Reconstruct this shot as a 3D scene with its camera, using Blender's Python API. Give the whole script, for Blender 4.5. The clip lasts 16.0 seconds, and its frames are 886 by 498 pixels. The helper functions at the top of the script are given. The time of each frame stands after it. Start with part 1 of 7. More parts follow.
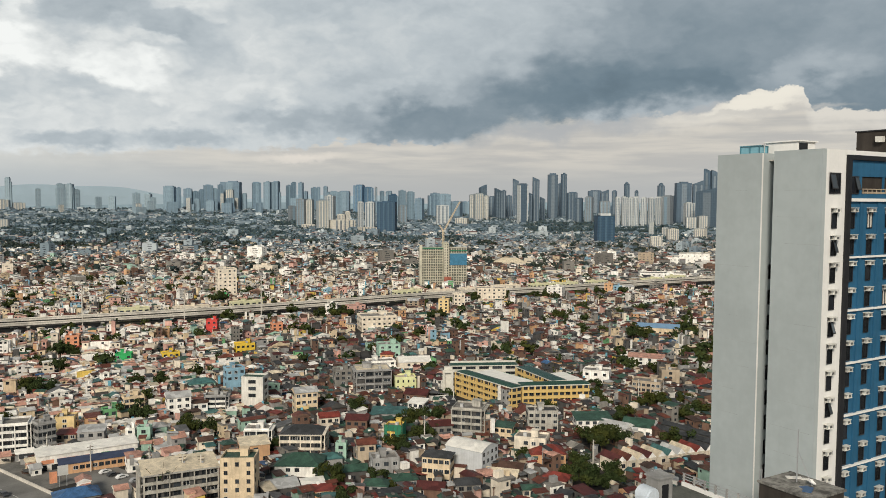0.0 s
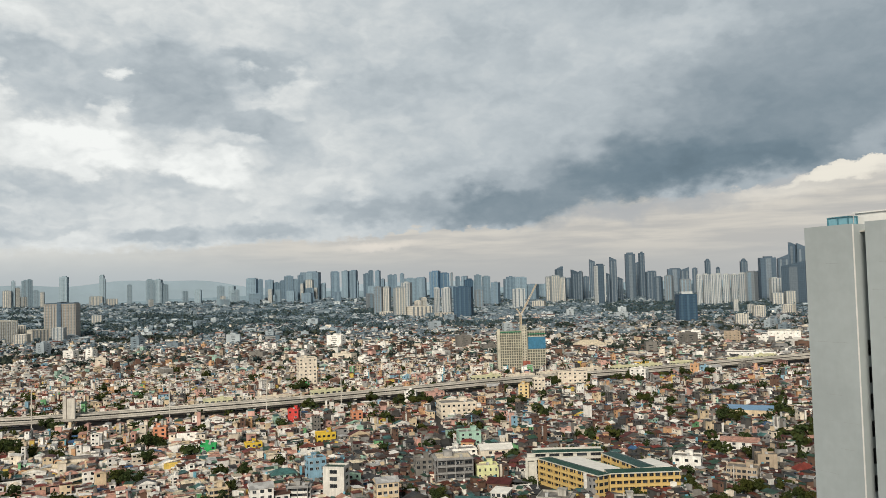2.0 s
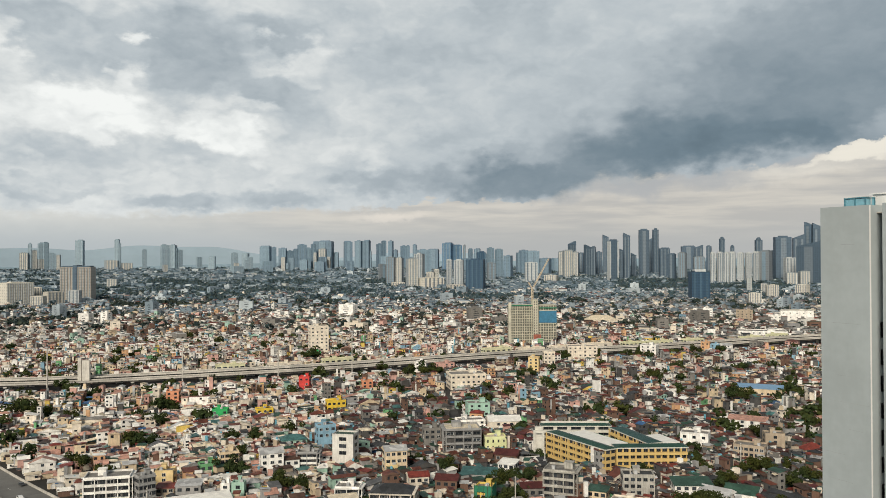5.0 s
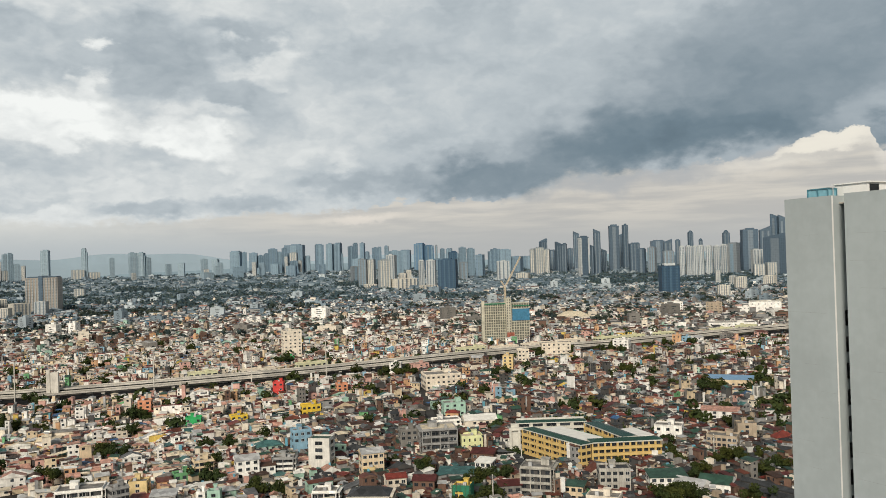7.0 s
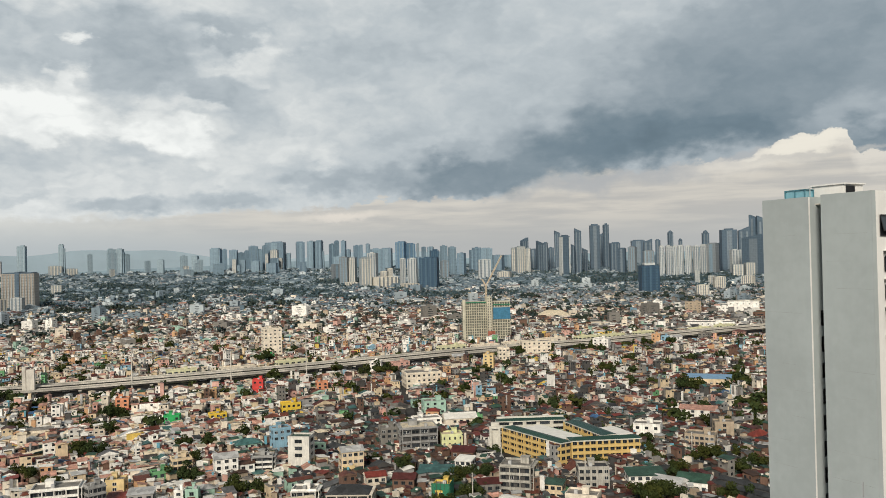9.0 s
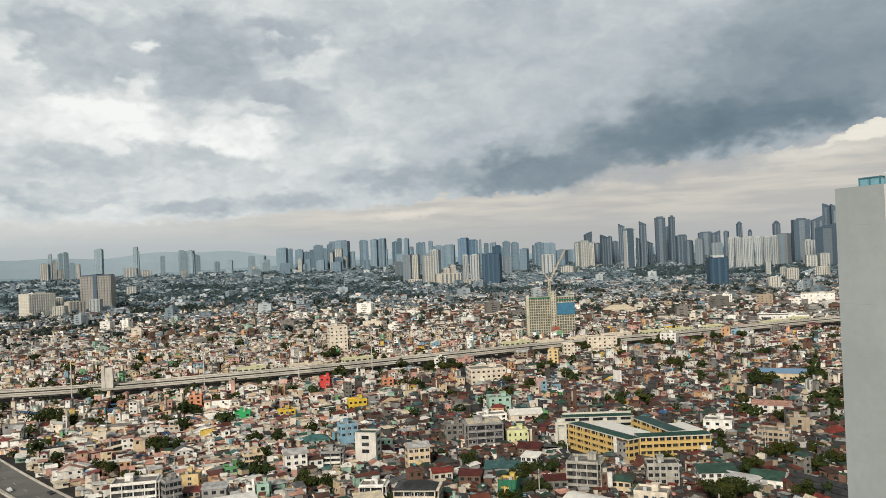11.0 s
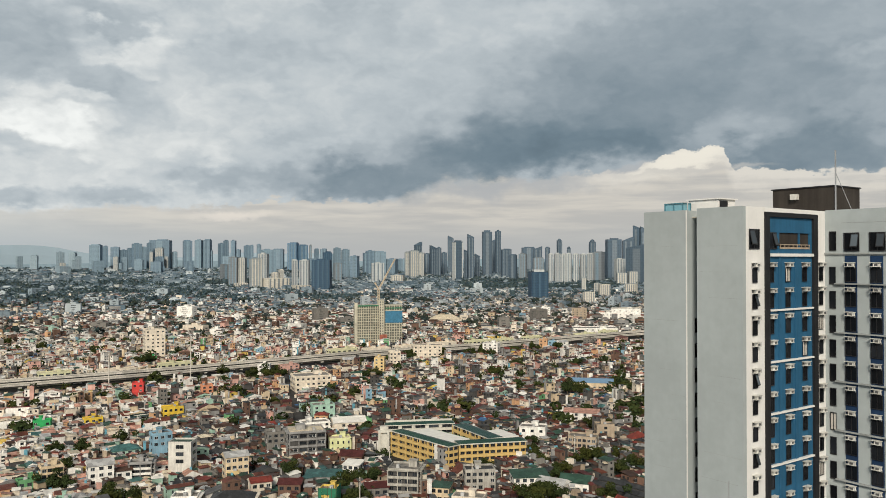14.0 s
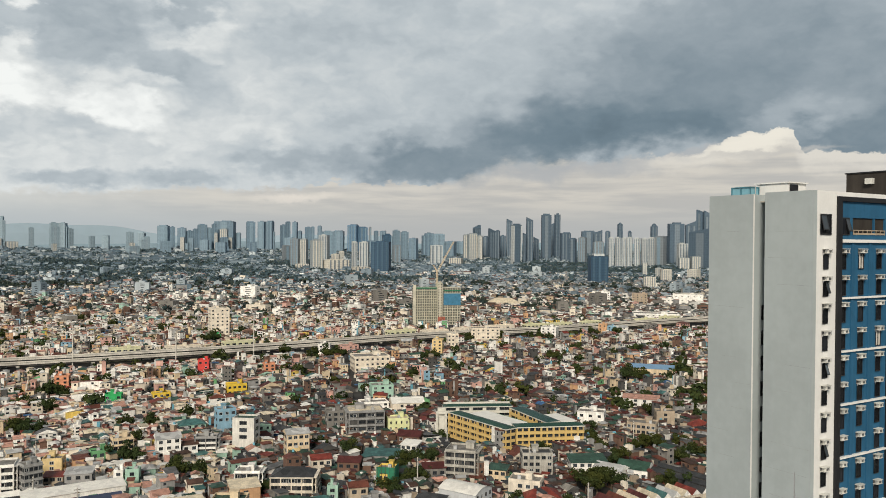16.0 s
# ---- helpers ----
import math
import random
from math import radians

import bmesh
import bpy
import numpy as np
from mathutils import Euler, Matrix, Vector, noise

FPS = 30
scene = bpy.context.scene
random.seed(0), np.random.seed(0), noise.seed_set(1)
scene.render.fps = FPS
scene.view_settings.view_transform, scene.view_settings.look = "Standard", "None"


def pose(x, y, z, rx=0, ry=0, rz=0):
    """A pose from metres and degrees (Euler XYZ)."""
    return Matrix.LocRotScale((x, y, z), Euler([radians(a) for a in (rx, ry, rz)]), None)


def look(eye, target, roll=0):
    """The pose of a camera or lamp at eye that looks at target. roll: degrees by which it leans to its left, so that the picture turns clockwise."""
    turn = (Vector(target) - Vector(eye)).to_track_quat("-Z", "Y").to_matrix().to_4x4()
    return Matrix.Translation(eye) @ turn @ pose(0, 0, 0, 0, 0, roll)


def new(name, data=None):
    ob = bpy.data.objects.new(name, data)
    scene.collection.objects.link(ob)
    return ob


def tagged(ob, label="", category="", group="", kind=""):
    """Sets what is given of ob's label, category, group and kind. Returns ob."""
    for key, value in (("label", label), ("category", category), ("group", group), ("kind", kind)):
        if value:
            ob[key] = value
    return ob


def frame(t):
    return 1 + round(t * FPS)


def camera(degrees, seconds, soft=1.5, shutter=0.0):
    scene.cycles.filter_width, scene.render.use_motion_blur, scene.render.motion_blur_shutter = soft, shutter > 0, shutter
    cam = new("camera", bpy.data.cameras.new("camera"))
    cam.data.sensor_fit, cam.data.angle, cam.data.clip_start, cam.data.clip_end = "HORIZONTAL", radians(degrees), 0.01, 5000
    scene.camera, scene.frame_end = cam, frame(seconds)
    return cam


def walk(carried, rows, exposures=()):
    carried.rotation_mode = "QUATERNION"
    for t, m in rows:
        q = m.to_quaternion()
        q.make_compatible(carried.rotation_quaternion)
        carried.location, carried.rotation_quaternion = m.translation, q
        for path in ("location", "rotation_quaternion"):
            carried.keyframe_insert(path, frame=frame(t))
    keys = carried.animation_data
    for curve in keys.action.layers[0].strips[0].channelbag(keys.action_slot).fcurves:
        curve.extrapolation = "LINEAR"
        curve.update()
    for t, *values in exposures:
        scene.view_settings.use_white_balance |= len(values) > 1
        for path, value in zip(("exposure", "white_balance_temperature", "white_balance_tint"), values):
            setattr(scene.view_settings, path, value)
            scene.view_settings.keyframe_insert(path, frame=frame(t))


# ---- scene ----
# ---- camera: a hand-held telephone on a high balcony, 100 m above the streets ----
cam = camera(58.25, 16.0, soft=0.9)
EYE = (0.0, 0.0, 100.0)
ROWS = [  # seconds, yaw, pitch, roll, sway of the arm to the side in metres
    (0.0, -2.233, -3.408, -0.348, -0.28),
    (0.5, -2.497, -1.257, 0.204, -0.53),
    (1.0, -0.314, 0.031, 0.756, -0.54),
    (1.5, 1.901, 1.838, 1.319, -0.53),
    (2.0, 3.217, 2.723, 1.487, -0.53),
    (2.5, 4.003, 2.826, 1.272, -0.51),
    (3.0, 4.358, 2.497, 1.080, -0.50),
    (3.5, 4.250, 1.379, 0.142, -0.51),
    (4.0, 4.177, 0.639, 0.103, -0.47),
    (6.5, 3.333, 0.864, 0.963, -0.40),
    (7.0, 2.106, 0.703, 1.667, -0.34),
    (7.5, 1.460, 0.833, 2.328, -0.33),
    (8.0, 0.971, 0.662, 2.480, -0.33),
    (8.5, 1.160, 0.337, 1.730, -0.30),
    (9.0, 0.768, 0.552, 1.312, -0.25),
    (9.5, 2.826, 0.286, 1.780, -0.14),
    (12.0, 5.661, 0.722, 2.126, -0.03),
    (12.5, 5.044, 1.399, 1.060, 0.01),
    (13.0, 2.080, 1.716, 0.318, 0.01),
    (13.5, -2.643, 1.265, 0.352, -0.01),
    (14.0, -6.883, 0.722, -0.005, -0.03),
    (14.5, -9.202, 0.349, -0.805, -0.07),
    (15.0, -7.849, -0.098, -0.946, -0.11),
    (15.5, -5.160, -0.377, -0.571, -0.18),
    (16.0, -2.667, -0.529, -0.504, -0.22),
]
walk(cam, [(t, pose(EYE[0] + sway, EYE[1], EYE[2], 90 + pitch, roll, yaw)) for t, yaw, pitch, roll, sway in ROWS])

# ---- sky and sun ----
class Nodes:
    """Short hand for wiring a node tree."""

    def __init__(self, tree):
        self.tree = tree

    def add(self, kind, **sets):
        n = self.tree.nodes.new(kind)
        for k, v in sets.items():
            if k == "operation":
                n.operation = v
            elif k == "data_type":
                n.data_type = v
            elif k == "blend_type":
                n.blend_type = v
            elif k == "interpolation_type":
                n.interpolation_type = v
        return n

    def put(self, sock, v):
        if isinstance(v, bpy.types.NodeSocket):
            self.tree.links.new(v, sock)
        elif v is not None:
            sock.default_value = v

    def math(self, op, a, b=None, c=None):
        n = self.add("ShaderNodeMath", operation=op)
        for i, v in enumerate((a, b, c)):
            self.put(n.inputs[i], v)
        return n.outputs[0]

    def vec(self, op, a, b=None):
        n = self.add("ShaderNodeVectorMath", operation=op)
        self.put(n.inputs[0], a)
        if b is not None:
            self.put(n.inputs[1], b)
        return n.outputs[0]

    def step(self, v, lo, hi, a=0.0, b=1.0):
        n = self.add("ShaderNodeMapRange", interpolation_type="SMOOTHSTEP")
        for i, w in enumerate((v, lo, hi, a, b)):
            self.put(n.inputs[i], w)
        return n.outputs[0]

    def mix(self, f, a, b, kind="MIX"):
        n = self.add("ShaderNodeMix", data_type="RGBA", blend_type=kind)
        self.put(n.inputs[0], f)
        self.put(n.inputs[6], a if not isinstance(a, tuple) else (*a[:3], 1))
        self.put(n.inputs[7], b if not isinstance(b, tuple) else (*b[:3], 1))
        return n.outputs[2]

    def noise(self, vector, scale, detail=4.0, rough=0.55, distort=0.0):
        n = self.add("ShaderNodeTexNoise")
        if vector is not None:
            self.put(n.inputs["Vector"], vector)
        for k, v in (("Scale", scale), ("Detail", detail), ("Roughness", rough), ("Distortion", distort)):
            n.inputs[k].default_value = v
        return n.outputs[0]


world = bpy.data.worlds.new("overcast_sky")
scene.world = world
world.use_nodes = True
N = Nodes(world.node_tree)
world.node_tree.nodes.clear()
way = N.add("ShaderNodeTexCoord").outputs["Generated"]
sep = N.add("ShaderNodeSeparateXYZ")
N.put(sep.inputs[0], way)
wx, wy, wz = sep.outputs
az = N.math("MULTIPLY", N.math("ARCTAN2", wx, wy), 57.2958)
el = N.math("MULTIPLY", N.math("ARCSINE", wz), 57.2958)
# the field of view of the clouds: azimuth and elevation in degrees, drifted by two sizes of turbulence
def sheet(a, e):
    c = N.add("ShaderNodeCombineXYZ")
    N.put(c.inputs[0], N.math("DIVIDE", az, a))
    N.put(c.inputs[1], N.math("DIVIDE", el, e))
    return c.outputs[0]


def along(stops):
    """A value that follows the azimuth through (degrees, value) stops, values 0 to 1."""
    n = N.add("ShaderNodeValToRGB")
    N.put(n.inputs[0], N.math("DIVIDE", N.math("ADD", az, 45.0), 90.0))
    r = n.color_ramp
    while len(r.elements) < len(stops):
        r.elements.new(0.5)
    for k, (a, v) in zip(r.elements, stops):
        k.position, k.color = (a + 45.0) / 90.0, (v, v, v, 1)
    return n.outputs[0]


def drift(a, e, amp_a, amp_e, detail):
    n = N.add("ShaderNodeTexNoise")
    N.put(n.inputs["Vector"], sheet(a, e))
    n.inputs["Scale"].default_value, n.inputs["Detail"].default_value, n.inputs["Roughness"].default_value = 1.0, detail, 0.58
    return N.vec("MULTIPLY", N.vec("SUBTRACT", n.outputs["Color"], (0.5, 0.5, 0.5)), (amp_a, amp_e, 0.0))


n_big = N.noise(sheet(16.0, 8.0), 1.0, 3.0, 0.5, 0.2)
n_mid = N.noise(sheet(6.0, 3.2), 1.0, 8.0, 0.56, 0.3)
n_fin = N.noise(sheet(2.2, 1.2), 1.0, 6.0, 0.6, 0.4)
n_wisp = N.noise(sheet(8.0, 0.8), 1.0, 5.0, 0.55, 0.2)
PLACE = sheet(1.0, 1.0)
SWEPT = N.vec("ADD", N.vec("ADD", PLACE, drift(5.5, 3.2, 9.0, 5.0, 3.0)), drift(1.8, 1.1, 3.8, 2.4, 5.0))
CRISP = N.vec("ADD", PLACE, drift(1.6, 0.9, 2.8, 1.5, 6.0))


def lobe(a, e, ra, re, tilt=0.0, hard=0.7, strength=1.0, where=None):
    """Cover, 0 to strength, of a soft cloud lobe round (azimuth, elevation) with half-axes ra and re, its long axis tilted."""
    m = N.add("ShaderNodeMapping")
    m.vector_type = "TEXTURE"
    N.put(m.inputs[0], where or SWEPT)
    m.inputs["Location"].default_value = (a, e, 0)
    m.inputs["Rotation"].default_value = (0, 0, radians(tilt))
    m.inputs["Scale"].default_value = (ra, re, 1)
    d = N.add("ShaderNodeVectorMath", operation="LENGTH")
    N.put(d.inputs[0], m.outputs[0])
    return N.step(d.outputs["Value"], 1.0 + hard, max(0.0, 1.0 - hard), 0.0, strength)


def toned(light, lobe_cover, value):
    n = N.add("ShaderNodeMix", data_type="FLOAT")
    N.put(n.inputs[0], lobe_cover)
    N.put(n.inputs[2], light)
    n.inputs[3].default_value = value
    return n.outputs[0]


light = along([(-35, 0.74), (-20, 0.70), (-8, 0.61), (2, 0.54), (12, 0.48), (22, 0.41), (40, 0.38)])
# grey and white cloud to the north-west, high to low
light = toned(light, lobe(-19.3, 17.4, 3.2, 1.0, 0, 0.6, 0.8), 0.68)
light = toned(light, lobe(-29.6, 14.3, 5.6, 2.0, 0, 0.5, 0.9), 0.52)
light = toned(light, lobe(-15.7, 15.3, 3.6, 0.9, 0, 0.7, 0.9), 0.44)
light = toned(light, lobe(-21.9, 14.3, 3.4, 2.6, 0, 0.6, 0.9), 0.45)
light = toned(light, lobe(-16.6, 11.5, 3.6, 1.4, -22, 0.55, 0.95), 0.48)
light = toned(light, lobe(-7.3, 14.4, 4.8, 1.9, 0, 0.7, 0.8), 0.52)
light = toned(light, lobe(-14.4, 14.0, 2.5, 0.9, 8, 0.6, 0.9), 0.80)
light = toned(light, lobe(-33.0, 13.2, 1.2, 1.3, 0, 0.5, 0.9), 0.84)
light = toned(light, lobe(-28.6, 10.2, 5.6, 1.5, -2, 0.35), 0.95)
light = toned(light, lobe(-25.8, 12.9, 0.9, 0.7, 30, 0.6, 0.8), 0.84)
light = toned(light, lobe(-25.2, 14.65, 0.7, 0.35, 0, 0.6, 0.9, CRISP), 0.90)
light = toned(light, lobe(-27.6, 7.4, 6.5, 1.0, 0, 0.5, 0.95), 0.56)
light = toned(light, lobe(-20.3, 8.9, 3.4, 1.15, -14, 0.4), 0.93)
light = toned(light, lobe(-18.4, 10.5, 2.2, 0.45, -6, 0.6, 0.7), 0.82)
light = toned(light, lobe(-7.4, 12.0, 2.3, 0.5, 0, 0.7, 0.8), 0.68)
light = toned(light, lobe(-12.6, 8.0, 3.8, 1.0, 0, 0.5, 0.9), 0.72)
light = toned(light, lobe(-9.6, 7.2, 1.3, 0.7, 0, 0.6, 0.8), 0.78)
light = toned(light, lobe(-29.0, 5.9, 5.5, 0.7, 0, 0.6, 0.8), 0.60)
light = toned(light, lobe(-31.0, 4.7, 5.0, 0.5, 0, 0.6, 0.8), 0.52)
light = toned(light, lobe(-22.3, 3.9, 3.4, 0.55, 0, 0.5, 0.9, CRISP), 0.44)
light = toned(light, lobe(-15.6, 4.3, 3.4, 0.6, 0, 0.5, 0.9, CRISP), 0.46)
# the dark bank to the north-east with its lighter seams
light = toned(light, lobe(-7.5, 5.6, 5.0, 1.1, 5, 0.7, 0.8), 0.42)
light = toned(light, lobe(0.0, 15.2, 6.0, 2.2, 0, 0.8, 0.7), 0.52)
light = toned(light, lobe(22.5, 12.4, 10.0, 3.2, 0, 0.7, 0.75), 0.28)
light = toned(light, lobe(12.5, 8.4, 10.0, 2.0, 7, 0.7, 0.95), 0.21)
light = toned(light, lobe(1.0, 5.5, 5.0, 1.4, 4, 0.6, 0.9), 0.245)
light = toned(light, lobe(16.5, 7.6, 6.0, 1.3, 6, 0.7, 0.9), 0.185)
light = toned(light, lobe(31.5, 7.4, 5.5, 1.8, 0, 0.5, 0.9), 0.235)
light = toned(light, lobe(9.0, 15.6, 5.0, 2.0, 10, 0.8, 0.8), 0.58)
light = toned(light, lobe(14.0, 17.3, 5.5, 1.1, 0, 0.8, 0.7), 0.58)
light = toned(light, lobe(2.2, 7.6, 2.3, 0.55, 0, 0.7, 0.8), 0.43)
light = toned(light, lobe(-3.6, 8.9, 1.6, 0.9, 0, 0.7, 0.8), 0.50)
light = toned(light, lobe(24.3, 14.2, 2.2, 0.8, 0, 0.8, 0.7), 0.38)
light = toned(light, lobe(35.8, 12.6, 2.2, 1.0, 20, 0.7, 0.8), 0.44)
light = toned(light, lobe(26.0, 8.4, 3.6, 0.8, 6, 0.7, 0.9), 0.42)
def heads(a, e):
    """Rounded cloud heads with soft creases between them, 0 to 1."""
    vo = N.add("ShaderNodeTexVoronoi")
    vo.feature = "SMOOTH_F1"
    vo.inputs["Smoothness"].default_value = 0.45
    vo.inputs["Scale"].default_value = 1.0
    N.put(vo.inputs["Vector"], N.vec("MULTIPLY", SWEPT, (1.0 / a, 1.0 / e, 0.0)))
    return N.step(vo.outputs["Distance"], 0.85, 0.1)


grain = N.math("ADD", N.math("ADD", N.math("MULTIPLY", n_mid, 0.55), N.math("MULTIPLY", n_fin, 0.30)), N.math("MULTIPLY", n_big, 0.15))
grain = N.math("ADD", N.math("MULTIPLY", N.math("SUBTRACT", grain, 0.5), 2.0), N.math("ADD", N.math("MULTIPLY", heads(3.4, 2.0), 0.28), N.math("ADD", 0.20, N.math("MULTIPLY", heads(1.3, 0.9), 0.16))))
light = N.math("MULTIPLY", light, N.math("ADD", 1.0, N.math("MULTIPLY", N.math("SUBTRACT", grain, 0.5), along([(-34, 0.54), (-10, 0.44), (8, 0.32), (40, 0.38)]))))
cloud_ramp = N.add("ShaderNodeValToRGB")
N.put(cloud_ramp.inputs[0], light)
for _ in range(4):
    cloud_ramp.color_ramp.elements.new(0.5)
for k, (p, c) in zip(cloud_ramp.color_ramp.elements, ((0.10, (0.088, 0.132, 0.165)), (0.20, (0.165, 0.226, 0.272)), (0.36, (0.328, 0.384, 0.424)), (0.52, (0.490, 0.542, 0.572)), (0.70, (0.685, 0.715, 0.715)), (0.95, (0.905, 0.925, 0.905)))):
    k.position, k.color = p, (*c, 1)
sky = cloud_ramp.outputs[0]
# the crisp underside of the clouds, climbing to the east of north, with the bright gap in it
base = N.math("MULTIPLY", along([(-35, 0.34), (-24, 0.325), (-19, 0.34), (-15.5, 0.375), (-11, 0.365), (-5, 0.425), (2, 0.42), (4.5, 0.50), (7, 0.595), (14, 0.60), (18.5, 0.62), (20.6, 0.645), (22.0, 0.70), (23.4, 0.755), (25.2, 0.775), (26.3, 0.76), (26.9, 0.61), (31, 0.59), (37, 0.575)]), 10.0)
sep2 = N.add("ShaderNodeSeparateXYZ")
N.put(sep2.inputs[0], CRISP)
above = N.math("ADD", N.math("SUBTRACT", sep2.outputs[1], base), N.math("MULTIPLY", N.math("SUBTRACT", N.noise(sheet(0.9, 0.6), 1.0, 5.0, 0.6), 0.5), 0.9))
edge = along([(-35, 0.5), (-12, 0.30), (-6, 0.16), (2, 0.14), (4.2, 0.85), (9, 0.75), (14, 0.45), (18, 0.2), (22, 0.12), (27, 0.12), (40, 0.2)])
under = N.math("MULTIPLY", N.step(N.math("DIVIDE", N.math("SUBTRACT", above, N.math("MULTIPLY", edge, -0.55)), edge), 0.75, -0.75), along([(-35, 0.55), (-22, 0.75), (-8, 0.92), (10, 0.95), (40, 0.96)]))
strip = N.mix(N.step(n_wisp, 0.36, 0.66), (0.50, 0.49, 0.465), (0.65, 0.615, 0.55))
strip = N.mix(N.step(az, -30.0, -12.0, 0.85, 0.0), strip, (0.585, 0.59, 0.555))
glow = N.math("MULTIPLY", N.step(above, -1.9, -0.25), N.step(az, 8.0, 20.0, 0.2, 0.9))
strip = N.mix(N.math("MULTIPLY", glow, N.step(n_wisp, 0.28, 0.52, 0.4, 1.0)), strip, (0.74, 0.705, 0.635))
strip = N.mix(lobe(-8.0, 3.1, 2.4, 0.32, 3, 0.7, 0.7, CRISP), strip, (0.84, 0.77, 0.68))
strip = N.mix(lobe(10.5, 5.3, 7.5, 0.8, 4, 0.8, 0.9, SWEPT), strip, (0.43, 0.445, 0.455))
sky = N.mix(under, sky, strip)
sky = N.mix(N.math("MULTIPLY", lobe(24.0, 6.9, 3.2, 0.8, 14, 0.6, 0.92, CRISP), under), sky, (0.86, 0.82, 0.72))
sky = N.mix(lobe(24.6, 6.05, 3.8, 0.2, 3, 0.6, 0.75, CRISP), sky, (0.56, 0.545, 0.51))
sky = N.mix(lobe(20.2, 6.45, 1.5, 0.25, 12, 0.6, 0.7, CRISP), sky, (0.46, 0.47, 0.475))
# grey-blue air towards the horizon
sky = N.mix(N.step(el, 3.4, 0.7), sky, N.mix(N.step(az, -26.0, 4.0), (0.47, 0.51, 0.525), (0.455, 0.465, 0.46)))
sky = N.mix(N.step(el, -0.3, -3.0), sky, (0.22, 0.22, 0.22))
# high sky behind the clouds
air = N.add("ShaderNodeTexSky")
air.sky_type, air.sun_disc, air.sun_elevation, air.sun_rotation = "NISHITA", False, radians(30), radians(194)
sky = N.mix(N.step(el, 20.0, 36.0, 0.0, 0.92), sky, (0.105, 0.122, 0.14))  # dark cloud added overhead, out of view, to cut the skylight
sky = N.mix(N.step(el, 40.0, 85.0, 0.0, 0.3), sky, N.vec("MULTIPLY", air.outputs[0], (0.08, 0.08, 0.08)))
back = N.add("ShaderNodeBackground")
N.put(back.inputs[0], sky)
back.inputs[1].default_value = 1.0
out = N.add("ShaderNodeOutputWorld")
N.put(out.inputs[0], back.outputs[0])

sun = new("sun", bpy.data.lights.new("sun", "SUN"))
sun.data.energy, sun.data.angle, sun.data.color = 3.6, radians(16), (1.0, 0.915, 0.785)
sun.matrix_world = look((0, 0, 400), (0.20 * 500, 0.83 * 500, 400 - 0.52 * 500))
scene.view_settings.exposure = 0.0

# ---- materials ----
def base_material(name, rough=0.85, metal=0.0, spec=0.3):
    m = bpy.data.materials.new(name)
    m.use_nodes = True
    n = Nodes(m.node_tree)
    b = m.node_tree.nodes["Principled BSDF"]
    b.inputs["Roughness"].default_value = rough
    b.inputs["Metallic"].default_value = metal
    b.inputs["Specular IOR Level"].default_value = spec
    return m, n, b


def weathered(name, colour, rough=0.85, metal=0.0, spec=0.3, grime=0.45, scale=0.35, grain=4.0, streak=0.0, ribs=0.0, vary=0.25, bump=0.0, sheets=0.0):
    """A painted or bare surface with patchy dirt, fine grain, rain streaks, and its own tint from piece to piece."""
    m, n, b = base_material(name, rough, metal, spec)
    pos = n.add("ShaderNodeNewGeometry")
    p = pos.outputs["Position"]
    broad = n.noise(p, scale, 4.0, 0.6)
    fine = n.noise(p, grain, 3.0, 0.6)
    dirt = n.math("ADD", n.math("MULTIPLY", broad, 0.7), n.math("MULTIPLY", fine, 0.3))
    if streak:
        st = n.noise(n.vec("MULTIPLY", p, (1.0, 1.0, 0.06)), 1.6, 3.0, 0.6)
        dirt = n.math("ADD", n.math("MULTIPLY", dirt, 1.0 - streak), n.math("MULTIPLY", st, streak))
    dark = tuple(c * (1 - grime) for c in colour)
    light = tuple(min(0.9, c * (1 + 0.25 * grime)) for c in colour)
    col = n.mix(n.step(dirt, 0.33, 0.67), dark, light)
    each = n.add("ShaderNodeObjectInfo").outputs["Random"]
    isle = n.math("ADD", n.math("MULTIPLY", pos.outputs["Random Per Island"], 0.7), n.math("MULTIPLY", each, 0.3))
    k = n.math("ADD", 1.0 - vary, n.math("MULTIPLY", isle, 2 * vary))
    grey = n.add("ShaderNodeCombineXYZ")
    for i in range(3):
        n.put(grey.inputs[i], k)
    col = n.vec("MULTIPLY", col, grey.outputs[0])
    if sheets:  # replaced sheets and repainted patches, a few metres across
        vo = n.add("ShaderNodeTexVoronoi")
        n.put(vo.inputs["Vector"], n.vec("MULTIPLY", p, (1.0, 1.0, 0.6)))
        vo.inputs["Scale"].default_value = 0.42
        bw = n.add("ShaderNodeSeparateXYZ")
        n.put(bw.inputs[0], vo.outputs["Color"])
        lift = n.math("ADD", 1.0 - sheets, n.math("MULTIPLY", bw.outputs[0], 2 * sheets))
        tint = n.add("ShaderNodeCombineXYZ")
        for i in range(3):
            n.put(tint.inputs[i], lift)
        col = n.vec("MULTIPLY", col, tint.outputs[0])
    n.put(b.inputs["Base Color"], col)
    if ribs or bump:
        bp = n.add("ShaderNodeBump")
        bp.inputs["Strength"].default_value = 0.4
        bp.inputs["Distance"].default_value = 0.05
        h = fine
        if ribs:
            w = n.add("ShaderNodeTexWave")
            tc = n.add("ShaderNodeTexCoord")
            n.put(w.inputs["Vector"], tc.outputs["Object"])
            w.inputs["Scale"].default_value = ribs
            h = w.outputs[0]
        n.put(bp.inputs["Height"], h)
        n.put(b.inputs["Normal"], bp.outputs[0])
    return m


def plain(name, colour, rough=0.6, metal=0.0, spec=0.4):
    return weathered(name, colour, rough, metal, spec, grime=0.2, vary=0.1)


